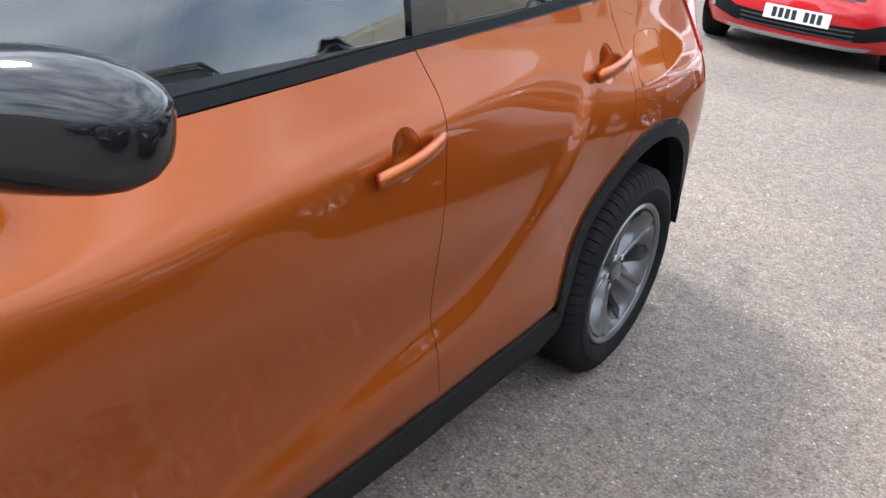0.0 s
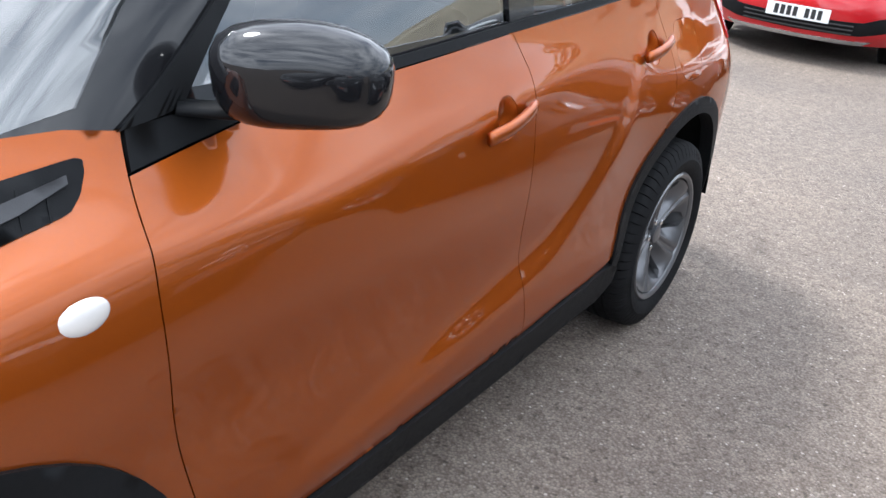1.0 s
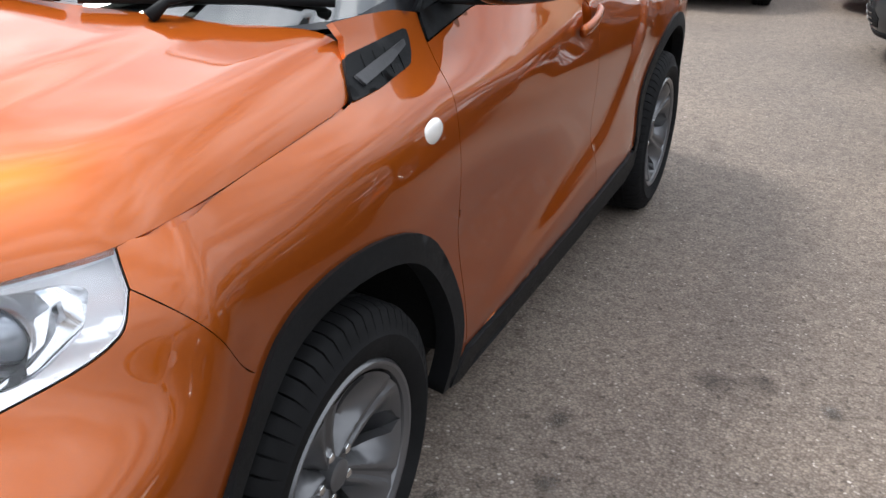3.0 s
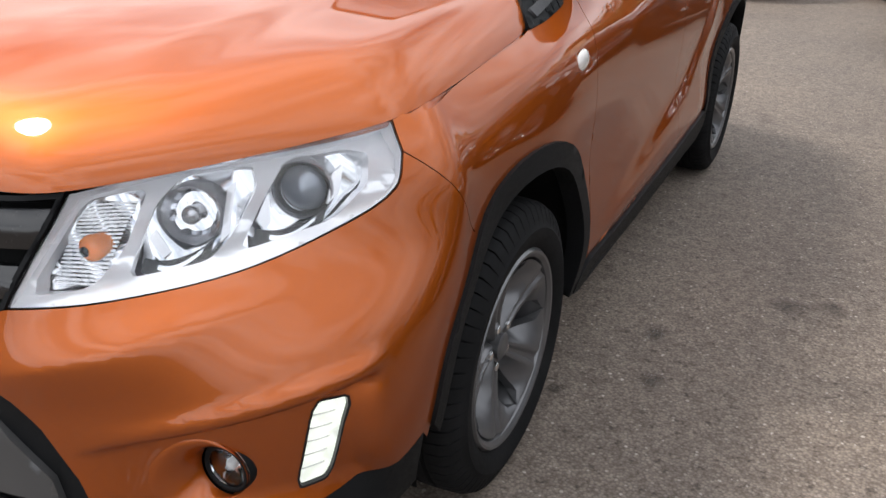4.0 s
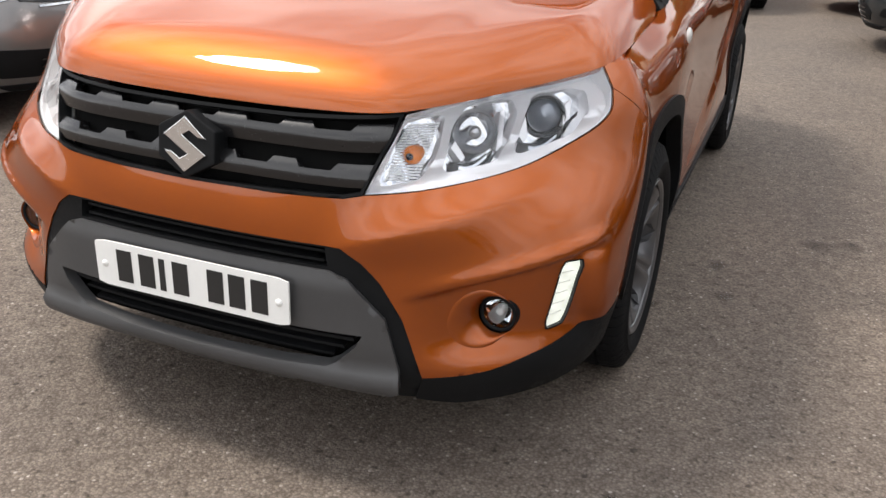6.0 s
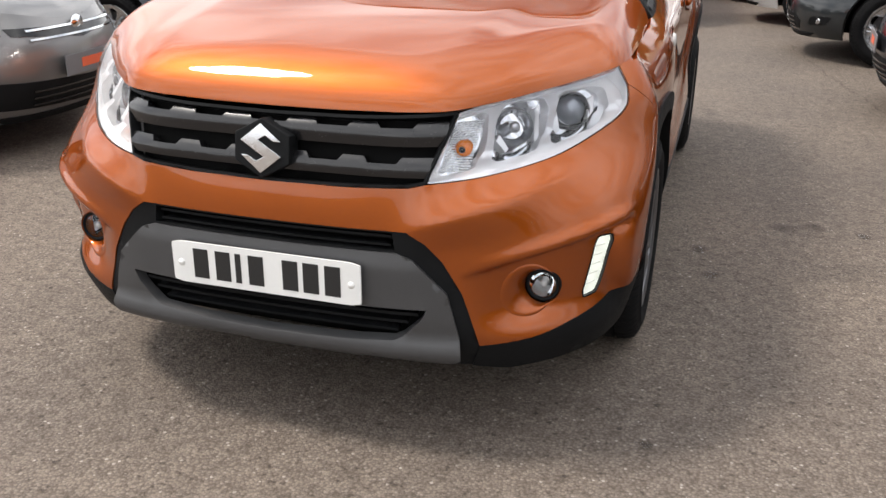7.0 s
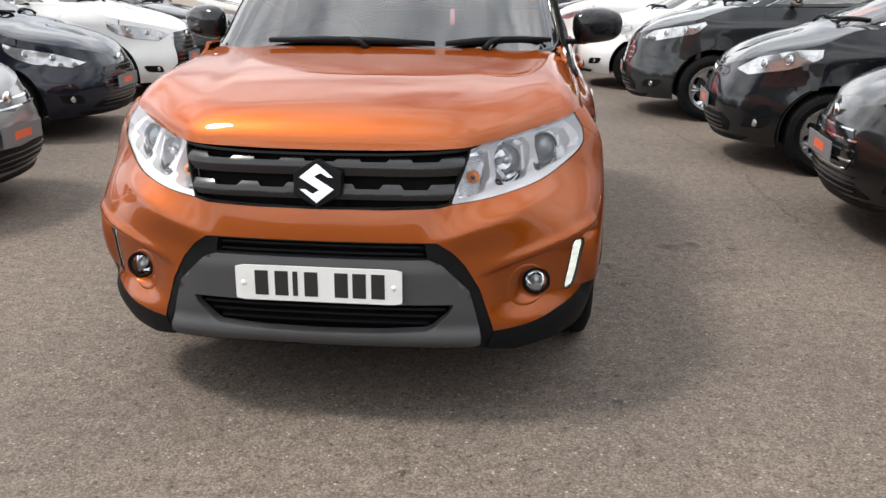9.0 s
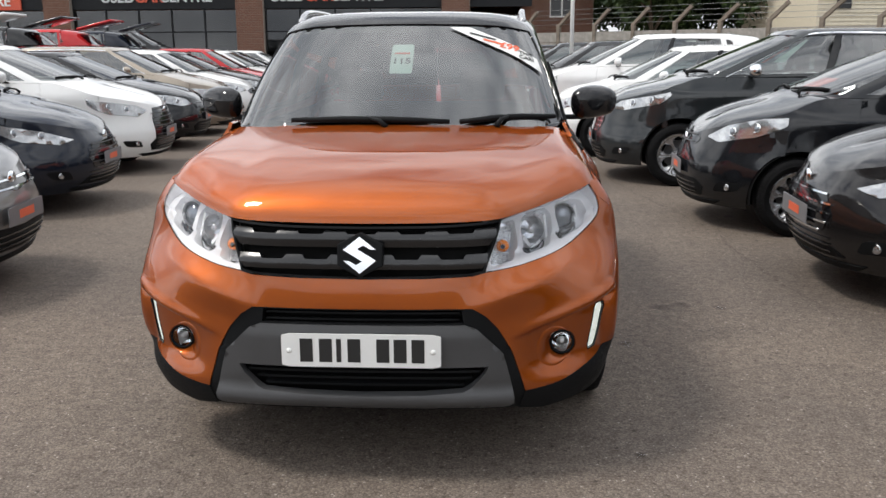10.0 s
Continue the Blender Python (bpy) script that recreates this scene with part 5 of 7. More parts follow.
def add_mirror(car, s, at, half, paint_mat, root, turn=12):
    """A door mirror: housing, lower cap, arm and glass."""
    m = part("door_mirror", mirror_mesh(*half, s), paint_mat, car, "door mirror housing")
    m.location, m.rotation_euler = (s * at[0], at[1], at[2]), (radians(3), radians(-4 * s), radians(-turn * s))
    gv, gf = lathe([(0.0, 0.0005), (0.0, 0.86), (-0.01, 0.90)], 28, "y")
    part("mirror_glass", mesh_of("mirror_glass", [(x * half[0], half[1] * 0.56 + y, z * half[2]) for x, y, z in gv], gf), M_MIRROR, m)
    r2 = [0.022, 0.024, 0.030]
    p0, p1 = Vector((s * root[0], root[1], root[2])), Vector((s * (at[0] - half[0] * 0.45), at[1] + 0.01, at[2] - half[2] * 0.80))
    av, af = tube([p0, p0.lerp(p1, 0.5) + Vector((0, 0, -0.004)), p1], r2, 10)
    av = [(x, y, z - 0.5 * (z - p0.z - (p1.z - p0.z) * (x - p0.x) / (p1.x - p0.x))) for x, y, z in av]
    part("mirror_arm", mesh_of("mirror_arm", av, af), M_TRIM, car)
    return m


def add_wiper(car, pts):
    """A wiper: blade of two strips and a bent arm, lying on the glass."""
    a, b, pivot = (Vector(p) for p in pts)
    bv, bf = tube([a, a.lerp(b, 0.33) + Vector((0, 0, 0.006)), a.lerp(b, 0.66) + Vector((0, 0, 0.006)), b], [0.010, 0.014, 0.014, 0.010], 8)
    w = part("wiper_blade", mesh_of("wiper_blade", bv, bf), M_TRIM, car, "black wiper blade")
    mid = a.lerp(b, 0.5)
    av, af = tube([pivot, pivot.lerp(mid, 0.4) + Vector((0, -0.012, 0.018)), mid + Vector((0, -0.006, 0.012))], [0.014, 0.009, 0.006], 8)
    part("wiper_arm", mesh_of("wiper_arm", av, af), M_TRIM, w)
    return w


def seat(car, x, y, z0, back, tone):
    """A front seat seen through the glass: cushion, backrest, headrest on two posts."""
    cv = box(x - 0.25, x + 0.25, y - 0.25, y + 0.27, z0, z0 + 0.16, 0.05)
    s = part("seat", cv, tone, car)
    bm = box(x - 0.24, x + 0.24, -0.06, 0.06, 0.0, back, 0.05)
    bmesh.ops.rotate(bm, cent=(0, 0, 0), matrix=Matrix.Rotation(radians(-16), 3, "X"), verts=bm.verts)
    bmesh.ops.translate(bm, vec=(0, y + 0.28, z0 + 0.12), verts=bm.verts)
    part("backrest", bm, tone, s)
    hy, hz = y + 0.28 + math.sin(radians(16)) * (back + 0.10), z0 + 0.12 + back * 0.96 + 0.09
    part("headrest", box(x - 0.13, x + 0.13, hy - 0.045, hy + 0.045, hz - 0.085, hz + 0.085, 0.035), tone, s)


def cabin(car, hw, ws0, belt, rear, tone=None):
    """Dashboard, steering wheel and seats."""
    tone = tone or M_CLOTH
    part("dashboard", box(-hw + 0.16, hw - 0.16, ws0 + 0.10, ws0 + 0.62, belt - 0.42, belt - 0.035, 0.06), M_DASH, car)
    wv, wf = [], []
    for i in range(28):
        a = 2 * math.pi * i / 28
        for k in range(8):
            b = 2 * math.pi * k / 8
            r = 0.175 + 0.016 * math.cos(b)
            wv.append((r * math.cos(a), 0.016 * math.sin(b), r * math.sin(a)))
    wf = [(i * 8 + k, i * 8 + (k + 1) % 8, ((i + 1) % 28) * 8 + (k + 1) % 8, ((i + 1) % 28) * 8 + k) for i in range(28) for k in range(8)]
    w = part("steering_wheel", mesh_of("steering_wheel", wv, wf), M_DASH, car)
    w.location, w.rotation_euler = (-0.34, ws0 + 0.72, belt - 0.06), (radians(-24), 0, 0)
    part("steering_boss", box(-0.07, 0.07, -0.03, 0.04, -0.06, 0.06, 0.02), M_DASH, w)
    for x in (-0.35, 0.35):
        seat(car, x, ws0 + 1.02, belt - 0.62, 0.56, tone)
    part("rear_seat", box(-hw + 0.2, hw - 0.2, rear - 0.95, rear - 0.80, belt - 0.6, belt + 0.02, 0.05), tone, car)
    part("cabin_floor", box(-hw + 0.10, hw - 0.10, ws0 + 0.2, rear - 0.3, belt - 0.85, belt - 0.80, 0.0), M_VOID, car)


# ---------------------------------------------------------------- fittings of the orange car
for s in (1, -1):
    add_mirror(CAR, s, (0.892, 1.532, 1.168), (0.128, 0.068, 0.082), M_BLACKPAINT, (0.745, 1.43, 1.108), -38)
for spots in (((-0.42, 0.029), (0.24, 0.025), (-0.02, 0.006)), ((0.28, 0.025), (0.735, 0.032), (0.42, 0.006))):
    add_wiper(CAR, [HOUSE.surf([q], 0.016)[0][0] for q in spots])
cabin(CAR, 0.76, 0.95, 1.09, 3.6)
cowl_half = [(0.0, 0.002), (0.4, 0.002), (0.74, 0.002), (0.80, 0.012), (0.765, 0.050), (0.62, 0.044), (0.35, 0.040), (0.0, 0.038)]
panel("scuttle", HOUSE, cowl_half[1:-1] + [(0.0, 0.038)] + [(-u, v) for u, v in cowl_half[-2:0:-1]] + [(0.0, 0.002)], M_TRIM, CAR, "black band under the windscreen foot", step=0.03, thick=0.004, off=-0.012)
# headlining and the rear-view mirror
part("rear_view_mirror", box(-0.13, 0.13, 1.60, 1.63, 1.40, 1.46, 0.02), M_DASH, CAR)
# price banner and stock tag on the windscreen
ban = [(0.235, 0.452), (0.345, 0.452), (0.735, 0.285), (0.742, 0.215)]
banner = panel("sale_banner", HOUSE, ban, M_WHITE, CAR, "white price banner across the windscreen corner", step=0.03, thick=0.001, off=0.003)


def on_glass(parent, me, u, v, turn, mat, name, off=0.005):
    p, n = HOUSE.surf([(u, v)], off)
    q = HOUSE.raw(np.array([u + 0.01]), np.array([v]))[0] - HOUSE.raw(np.array([u - 0.01]), np.array([v]))[0]
    zax = Vector(n[0]).normalized()
    xax = (Vector(q) - zax * Vector(q).dot(zax)).normalized()
    m = Matrix((xax, zax.cross(xax), zax)).transposed().to_4x4()
    m.translation = p[0]
    o = part(name, me, mat, parent)
    o.matrix_local = m @ pose(0, 0, 0, 0, 0, turn)
    return o


on_glass(banner, text_mesh("banner_price", "£99", 0.062), 0.535, 0.347, -25, M_REDPRINT, "banner_price")
on_glass(banner, text_mesh("banner_words", "THIS\nCAR!", 0.034), 0.637, 0.300, -25, M_INK, "banner_words")
for k, (w, x) in enumerate(((0.062, 0.405), (0.050, 0.445))):
    b = solid([(-w, -0.0055), (w, -0.0055), (w, 0.0055), (-w, 0.0055)], 0.001, 0.0, "z")
    on_glass(banner, b, x - 0.0 + 0.012 * k, 0.402 - 0.03 * k, -25, M_INK if k == 0 else M_REDPRINT, "banner_bar")


# ---------------------------------------------------------------- the other parked cars
M_TAG = plain("pale_green_card", (0.60, 0.72, 0.68), 0.6, vary=0.04)
tag = panel("stock_tag", HOUSE, rounded([(-0.045, 0.235), (0.062, 0.235), (0.062, 0.375), (-0.045, 0.375)], 2, 0.06), M_TAG, CAR, "pale green stock tag behind the windscreen", step=0.03, thick=0.001, off=-0.012)
on_glass(tag, text_mesh("tag_number", "115", 0.058), 0.008, 0.290, 0, M_INK, "tag_number", -0.010)
on_glass(tag, solid([(-0.035, -0.006), (0.035, -0.006), (0.035, 0.006), (-0.035, 0.006)], 0.001, 0.0, "z"), 0.008, 0.328, 0, M_REDPRINT, "tag_bar", -0.010)
M_DEALER = plain("dealer_plate_grey", (0.17, 0.17, 0.18), 0.5, vary=0.08)
M_LAMPBACK = plain("lamp_reflector", (0.52, 0.53, 0.54), 0.14, metal=0.75, coat=1.0, vary=0.12, vary_scale=30)
PAINTS = {
    "red": paint("red_paint", (0.42, 0.012, 0.016), 0.2), "silver": paint("silver_paint", (0.20, 0.197, 0.195), 0.7), "navy": paint("dark_blue_paint", (0.006, 0.009, 0.018), 0.2),
    "white": paint("white_paint", (0.78, 0.78, 0.77), 0.0, 0.4, 0.03), "black": paint("black_paint", (0.006, 0.006, 0.007), 0.1), "gold": paint("champagne_paint", (0.34, 0.29, 0.23), 0.6),
    "grey": paint("dark_grey_paint", (0.020, 0.023, 0.025), 0.24), "charcoal": paint("charcoal_paint", (0.008, 0.009, 0.011), 0.2), "brown": paint("black_brown_paint", (0.010, 0.009, 0.009), 0.2),
}


def make_car(label, colour, at, turn, L=4.0, hw=0.86, H=1.48, zb=0.70, belt=0.97, axf=0.80, wb=2.50, R=0.31, rim=0.20, ws0=0.95, ws1=1.75, re=3.4, sweep=1.0, lamp=None, grille=None,
             low=None, spokes=7, wide=(0.014, 0.024), chrome=False, plate="dealer", fog=0.70, nose_dip=0.0, open_tail=False, detail=True, rails=False, cards=(), plate_drop=0.0):
    """A parked car: its panels, lamps, glass and wheels from a few main sizes. The nose is at the origin of its own frame."""
    car = thing("car", label, "car", pose(at[0], at[1], 0, 0, 0, turn), "cars parked in the yard")
    mat = PAINTS[colour]
    k = hw / 0.87
    fu = [u * k for u in FU]
    sy = [0.80, 0.97, 1.36, 0.48 * L, 0.60 * L, 0.73 * L, L - 0.72, L - 0.40]
    d = fu[-1] - 0.60
    T = L + d - 0.72 * k
    us = fu + [y + d for y in sy] + [T + 0.52, T + 0.80, T + 1.45]
    along = lambda u: fu[-1] + (u - fu[-1]) * (1.55 + d - fu[-1]) / (1.55 + 0.72 * k - fu[-1])
    zs = [0.19, 0.32, 0.48, 0.62, zb, belt - 0.12, belt, belt + 0.09]
    lean = [0.08, 0.015, 0.0, 0.03, 0.085, 0.17, 0.30, 0.40]
    spread = [1.0, 0.9, 0.95, 1.15, 1.40, 1.45, 1.3, 1.25]
    wid = [0.955, 0.982, 1.0, 0.998, 0.990, 0.978, 0.925, 0.875]
    xf, yf = (0, 0.26, 0.485, 0.64, 0.79, 0.905, 0.965), (0, 0.014, 0.055, 0.13, 0.25, 0.385, 0.53)
    taper = (0.985, 0.998, 1.0, 1.0, 1.0, 1.0, 0.995, 0.97)
    net = []
    for z, ln, sp, wd in zip(zs, lean, spread, wid):
        far = min(0.53 * sp * sweep, 0.66 - ln)
        row = [(x * hw * wd, ln + y / 0.53 * far, z) for x, y in zip(xf, yf)] + [(hw * wd * t, y, z) for t, y in zip(taper, sy)]
        tl = L - 0.5 * max(0, z - 0.75)
        net.append(row + [(hw * wd * 0.90, tl - 0.16, z), (hw * wd * 0.66, tl - 0.04, z), (0, tl, z)])
    axr = axf + wb
    body = Shell(us, zs, net, lambda u, z: 0.010 * smoothstep(1.1, 1.5, u) * np.exp(-((z - 0.40) / 0.07) ** 2) + 0.012 * np.exp(-((z - belt + 0.16) / 0.05) ** 2) * smoothstep(1.0, 1.4, u))
    wsu = ws0 + 0.22 + d
    zl = lambda u: zb + (belt + 0.03 - zb) * float(np.clip((np.abs(u) - 0.10) / (wsu * 0.92 - 0.10), 0, 1) ** 1.25) - nose_dip * float(1 - smoothstep(0.0, 0.5, np.abs(u)))
    up = lambda pts: [(y + d, z) for y, z in pts]
    ra = R + 0.055
    arch = lambda yc, a0, a1, dr=0.0, n=18: [(body.find(1, y, z) if y < 0.9 else y + d, z) for y, z in arc(yc, R - 0.006, ra + dr, ra + dr, a0, a1, n)]
    uj = body.find(1, axf - 0.16, 0.62)
    lipline = [(u, zl(u)) for u in np.linspace(uj, -uj, 40)]
    aj = math.degrees(math.acos(-0.16 / ra))
    left_low = arch(axf, 180 + 18, aj)
    fasc = [(-u, v) for u, v in left_low[::-1]] + [(0, 0.20)] + left_low
    fasc = [(-0.5 * k, 0.20), (0.5 * k, 0.20)] + left_low + lipline[1:-1] + [(-u, v) for u, v in left_low[::-1]]
    panel("front_bumper", body, fasc, mat, car, step=0.045, thick=0.012)
    ls = [0.0, 0.05, 0.12, 0.30, 0.58, 0.85]
    bu = np.linspace(0, wsu, 12)
    rows = []
    for q, s in enumerate((0, 0.03, 0.10, 0.32, 0.66, 1.0)):
        row = []
        for u in bu:
            p = body.surf([(u, zl(u))])[0][0]
            f = u / wsu
            c = np.array((0, 0.42 + (ws0 - 0.42) * f, 0))
            xy = p[:2] * (1 - s) + c[:2] * s
            cz = zb + (belt + 0.06 - zb) * (0.45 + 0.55 * f)
            rise = (0, 0.09, 0.26, 0.60, 0.90, 1.0)[q]
            row.append((xy[0] if s < 1 else 0.0, xy[1], p[2] + (cz - p[2]) * rise + 0.010 * rise))
        rows.append(row)
    bon = Shell(list(bu), ls, rows)
    bo = [(u, 0.0) for u in np.linspace(-wsu, wsu, 50)] + [(wsu, v) for v in np.linspace(0, 0.85, 10)[1:]] + [(u, 0.85) for u in np.linspace(wsu, -wsu, 40)[1:]] + [(-wsu, v) for v in np.linspace(0.85, 0, 10)[1:-1]]
    panel("bonnet", bon, bo, mat, car, step=0.05, thick=0.015)
    # cabin shell
    bz = belt + 0.03
    hb, ht = hw * 0.885, hw * 0.70
    zt = H - 0.075
    mid_y = [ws0 + 0.55, 0.48 * L, 0.62 * L, 0.74 * L, re - 0.45, re - 0.12]
    top_y = [ws1 + 0.22, 0.52 * L, 0.63 * L, 0.73 * L, re - 0.50, re - 0.22]
    hu = fu + [y + d for y in (1.55, 0.48 * L, 0.62 * L, 0.74 * L, L - 0.75, L - 0.45)] + [T + 0.5, T + 0.8, T + 1.45]
    base = [(x * hb, ws0 - 0.05 + y * 0.62, bz) for x, y in zip((0, 0.29, 0.56, 0.75, 0.88, 0.955, 0.985), (0, 0.01, 0.06, 0.15, 0.28, 0.42, 0.62))] + [(hb * t, y, bz + 0.06 * i / 5) for i, (t, y) in enumerate(zip((1, 1, 1, 0.99, 0.97, 0.92), mid_y))]
    base += [(hb * 0.82, re + 0.25, bz + 0.06), (hb * 0.55, re + 0.32, bz + 0.06), (0, re + 0.34, bz + 0.06)]
    top = [(x * ht, ws1 + y * 0.45, zt) for x, y in zip((0, 0.31, 0.58, 0.77, 0.90, 0.965, 0.99), (0, 0.01, 0.06, 0.13, 0.22, 0.32, 0.42))] + [(ht * t, y, zt + (0.0, 0.01, 0.015, 0.01, -0.01, -0.04)[i]) for i, (t, y) in enumerate(zip((1, 1.01, 1.01, 1, 0.97, 0.92), top_y))]
    top += [(ht * 0.82, re - 0.10, zt - 0.05), (ht * 0.55, re - 0.04, zt - 0.05), (0, re - 0.02, zt - 0.05)]
    base, top = np.array(base), np.array(top)
    cen = np.array([(0, min(max(p[1], ws1 + 0.35), re - 0.5), H) for p in top])
    hn = [base, base * 0.48 + top * 0.52 + np.array([0.012, 0, 0.004]) * np.sign(base[:, :1] + 1e-9) * np.array([1, 0, 1]), top, top * 0.90 + cen * 0.10 + (0, 0, 0.028), top * 0.72 + cen * 0.28 + (0, 0, 0.030), top * 0.35 + cen * 0.65 + (0, 0, 0.015), cen]
    hn[1][0, 0] = hn[1][-1, 0] = 0
    house = Shell(hu, [0, 0.24, 0.46, 0.52, 0.64, 0.86, 1.10], hn)
    scr = [(0, 0.02), (0.5 * k, 0.02), (0.80 * k, 0.03), (0.76 * k, 0.44), (0.45 * k, 0.455), (0, 0.46)]
    scr = scr[1:] + [(-u, v) for u, v in scr[-2:0:-1]] + [(0, 0.02)]
    w1 = [(along(1.02 * k + 0.10), 0.03), (0.52 * L + d - 0.03, 0.03), (0.53 * L + d - 0.05, 0.43), (along(1.62 * k + 0.12), 0.43), (along(1.25 * k + 0.10), 0.22)]
    w2 = [(0.52 * L + d + 0.05, 0.03), (0.72 * L + d, 0.04), (0.71 * L + d, 0.42), (0.53 * L + d + 0.03, 0.43)]
    w3 = [(0.74 * L + d, 0.06), (0.84 * L + d, 0.12), (0.80 * L + d, 0.38), (0.735 * L + d, 0.41)]
    rw = [(T + 0.60, 0.04), (T + 1.44, 0.04), (T + 1.44, 0.42), (T + 0.62, 0.40)]
    E = T + 1.448
    holes = [scr] + [flipped(w, s) for w in (w1, w2, w3, rw) for s in (1, -1)]
    panel("roof", house, [(-E, 0.0), (E, 0.0), (E, 1.10), (-E, 1.10)], mat, car, step=0.07, thick=0.02, holes=holes)
    panel("windscreen", house, scr, M_GLASS, car, step=0.09, thick=0.0, off=-0.004).visible_shadow = False
    for s in (1, -1):
        S = lambda pts: flipped(pts, s)
        for w, mt in ((w1, M_GLASS), (w2, M_GLASS), (w3, M_DARKGLASS), (rw, M_DARKGLASS)):
            panel("side_window" if w is not rw else "rear_window", house, S(w), mt, car, step=0.12, thick=0.0, off=-0.005).visible_shadow = False
        pil = [(0.52 * L + d - 0.03, 0.02), (0.52 * L + d + 0.05, 0.02), (0.53 * L + d + 0.03, 0.44), (0.53 * L + d - 0.05, 0.44)]
        panel("door_pillar", house, S(pil), M_GLOSSTRIM, car, step=0.08, thick=0.008, off=0.003)
        if chrome:
            line = [(along(0.98 * k + 0.08), 0.005), (along(1.25 * k + 0.08), 0.235), (along(1.60 * k + 0.10), 0.445), (0.53 * L + d, 0.452), (0.75 * L + d, 0.43), (0.75 * L + d, 0.445), (0.53 * L + d, 0.470), (along(1.58 * k + 0.10), 0.462), (along(1.20 * k + 0.07), 0.238), (along(0.94 * k + 0.06), 0.005)]
            panel("chrome_strip", house, S(line), M_CHROME, car, step=0.06, thick=0.006, off=0.006)
        top_b = belt + 0.028
        d1, d2 = axf + ra + 0.08, 0.505 * L
        sh1 = smooth_line(up([(d1, 0.24), (d1 - 0.05, 0.5), (d1 - 0.06, 0.80), (d1 - 0.02, top_b)]), 3)
        sh2 = up([(d2, 0.24), (d2 - 0.03, 0.70), (d2 + 0.03, top_b)])
        sh3 = up([(axr - ra * 0.6, R + ra * 0.80), (axr + 0.02, 0.85), (axr - 0.02, top_b)])
        wing = [(uj, zl(uj))] + arch(axf, aj, -12) + sh1 + [(u, zl(u)) for u in np.linspace(wsu, uj, 10)[:-1]]
        panel("front_wing", body, S(wing), mat, car, step=0.05, thick=0.012, gap=0.002)
        jz = zl(uj)
        panel("wing_joint", body, S([(uj - 0.035, 0.62), (uj + 0.035, 0.62), (uj + 0.035, jz - 0.004), (uj - 0.035, jz - 0.004)]), mat, car, step=0.05, thick=0.0, off=-0.003)
        panel("front_door", body, S(sh1 + up([(d2 - 0.3, top_b)]) + sh2[::-1]), mat, car, step=0.055, thick=0.012, gap=0.003)
        panel("rear_door", body, S(sh2 + up([(axr - 0.25, top_b)]) + sh3[::-1] + arch(axr, 127, 198)), mat, car, step=0.055, thick=0.012, gap=0.003)
        panel("rear_quarter", body, S(sh3 + up([(L - 0.42, top_b + 0.04)]) + [(T + 0.5, top_b), (T + 0.52, 0.24)] + arch(axr, -18, 127)), mat, car, step=0.055, thick=0.012, gap=0.002)
        panel("rear_end", body, S([(T + 0.52, 0.22), (T + 1.448, 0.22), (T + 1.448, top_b + 0.05), (T + 0.5, top_b)]), mat, car, step=0.09, thick=0.012)
        tlz = [(T + 0.30, 0.80), (T + 0.62, 0.74), (T + 0.66, 0.94), (T + 0.32, 0.97)]
        panel("tail_lamp", body, S(tlz), M_REDLENS, car, step=0.06, thick=0.01, off=0.006)
        panel("sill", body, S(up([(axf + ra - 0.02, 0.20), (axr - ra + 0.02, 0.20), (axr - ra + 0.02, 0.245), (axf + ra - 0.02, 0.245)])), M_TRIM, car, step=0.08, thick=0.03, off=-0.004)
        arch_liner(car, s * (hw - 0.32), s * (hw - 0.025), axf, R - 0.006, ra - 0.01, ra - 0.01)
        arch_liner(car, s * (hw - 0.32), s * (hw - 0.025), axr, R - 0.006, ra - 0.01, ra - 0.01)
        inner = up([(d1 - 0.1, 0.24), (axr - ra - 0.05, 0.24), (axr - ra + 0.1, 0.8), (axr, top_b - 0.03), (d1, top_b - 0.03)])
        panel("inner_side", body, S(inner), M_VOID, car, step=0.2, thick=0.0, off=-0.03)
        for ax in (axf, axr):
            add_wheel(car, s * (hw - 0.108), ax, R, rim, 0.195, M_SILVERALLOY, spokes, wide, 0.006, 13 * len(car.children))
        add_mirror(car, s, (hw + 0.075, ws0 + 0.62, belt + 0.10), (0.095, 0.075, 0.070), M_CHROME if chrome and colour == "grey" else mat, (hw * 0.90, ws0 + 0.60, belt + 0.04))
        for yh in (d2 - 0.20, axr - 0.22):
            q = body.surf([(s * (yh + d), belt - 0.115)])[0][0]
            hv, hf = tube([(q[0] - s * 0.004, yh - 0.09, q[2]), (q[0] + s * 0.028, yh - 0.05, q[2] + 0.004), (q[0] + s * 0.030, yh + 0.05, q[2] + 0.006), (q[0] - s * 0.004, yh + 0.09, q[2] + 0.006)], 0.012, 8)
            part("door_handle", mesh_of("door_handle", hv, hf), mat, car)
        lp = [(u if u < 0.92 else 0.92 + 0.5 * (u - 0.92), z) for u, z in lamp] if lamp else [(0.46, 0.66), (0.62, 0.64), (0.80, 0.70), (0.98, 0.78), (0.96, 0.83), (0.72, 0.80), (0.50, 0.74)]
        hl2 = panel("headlamp", body, S([(u * k, z) for u, z in lp]), M_LAMPBACK, car, "clear headlamp", step=0.03, thick=0.012, off=0.005)
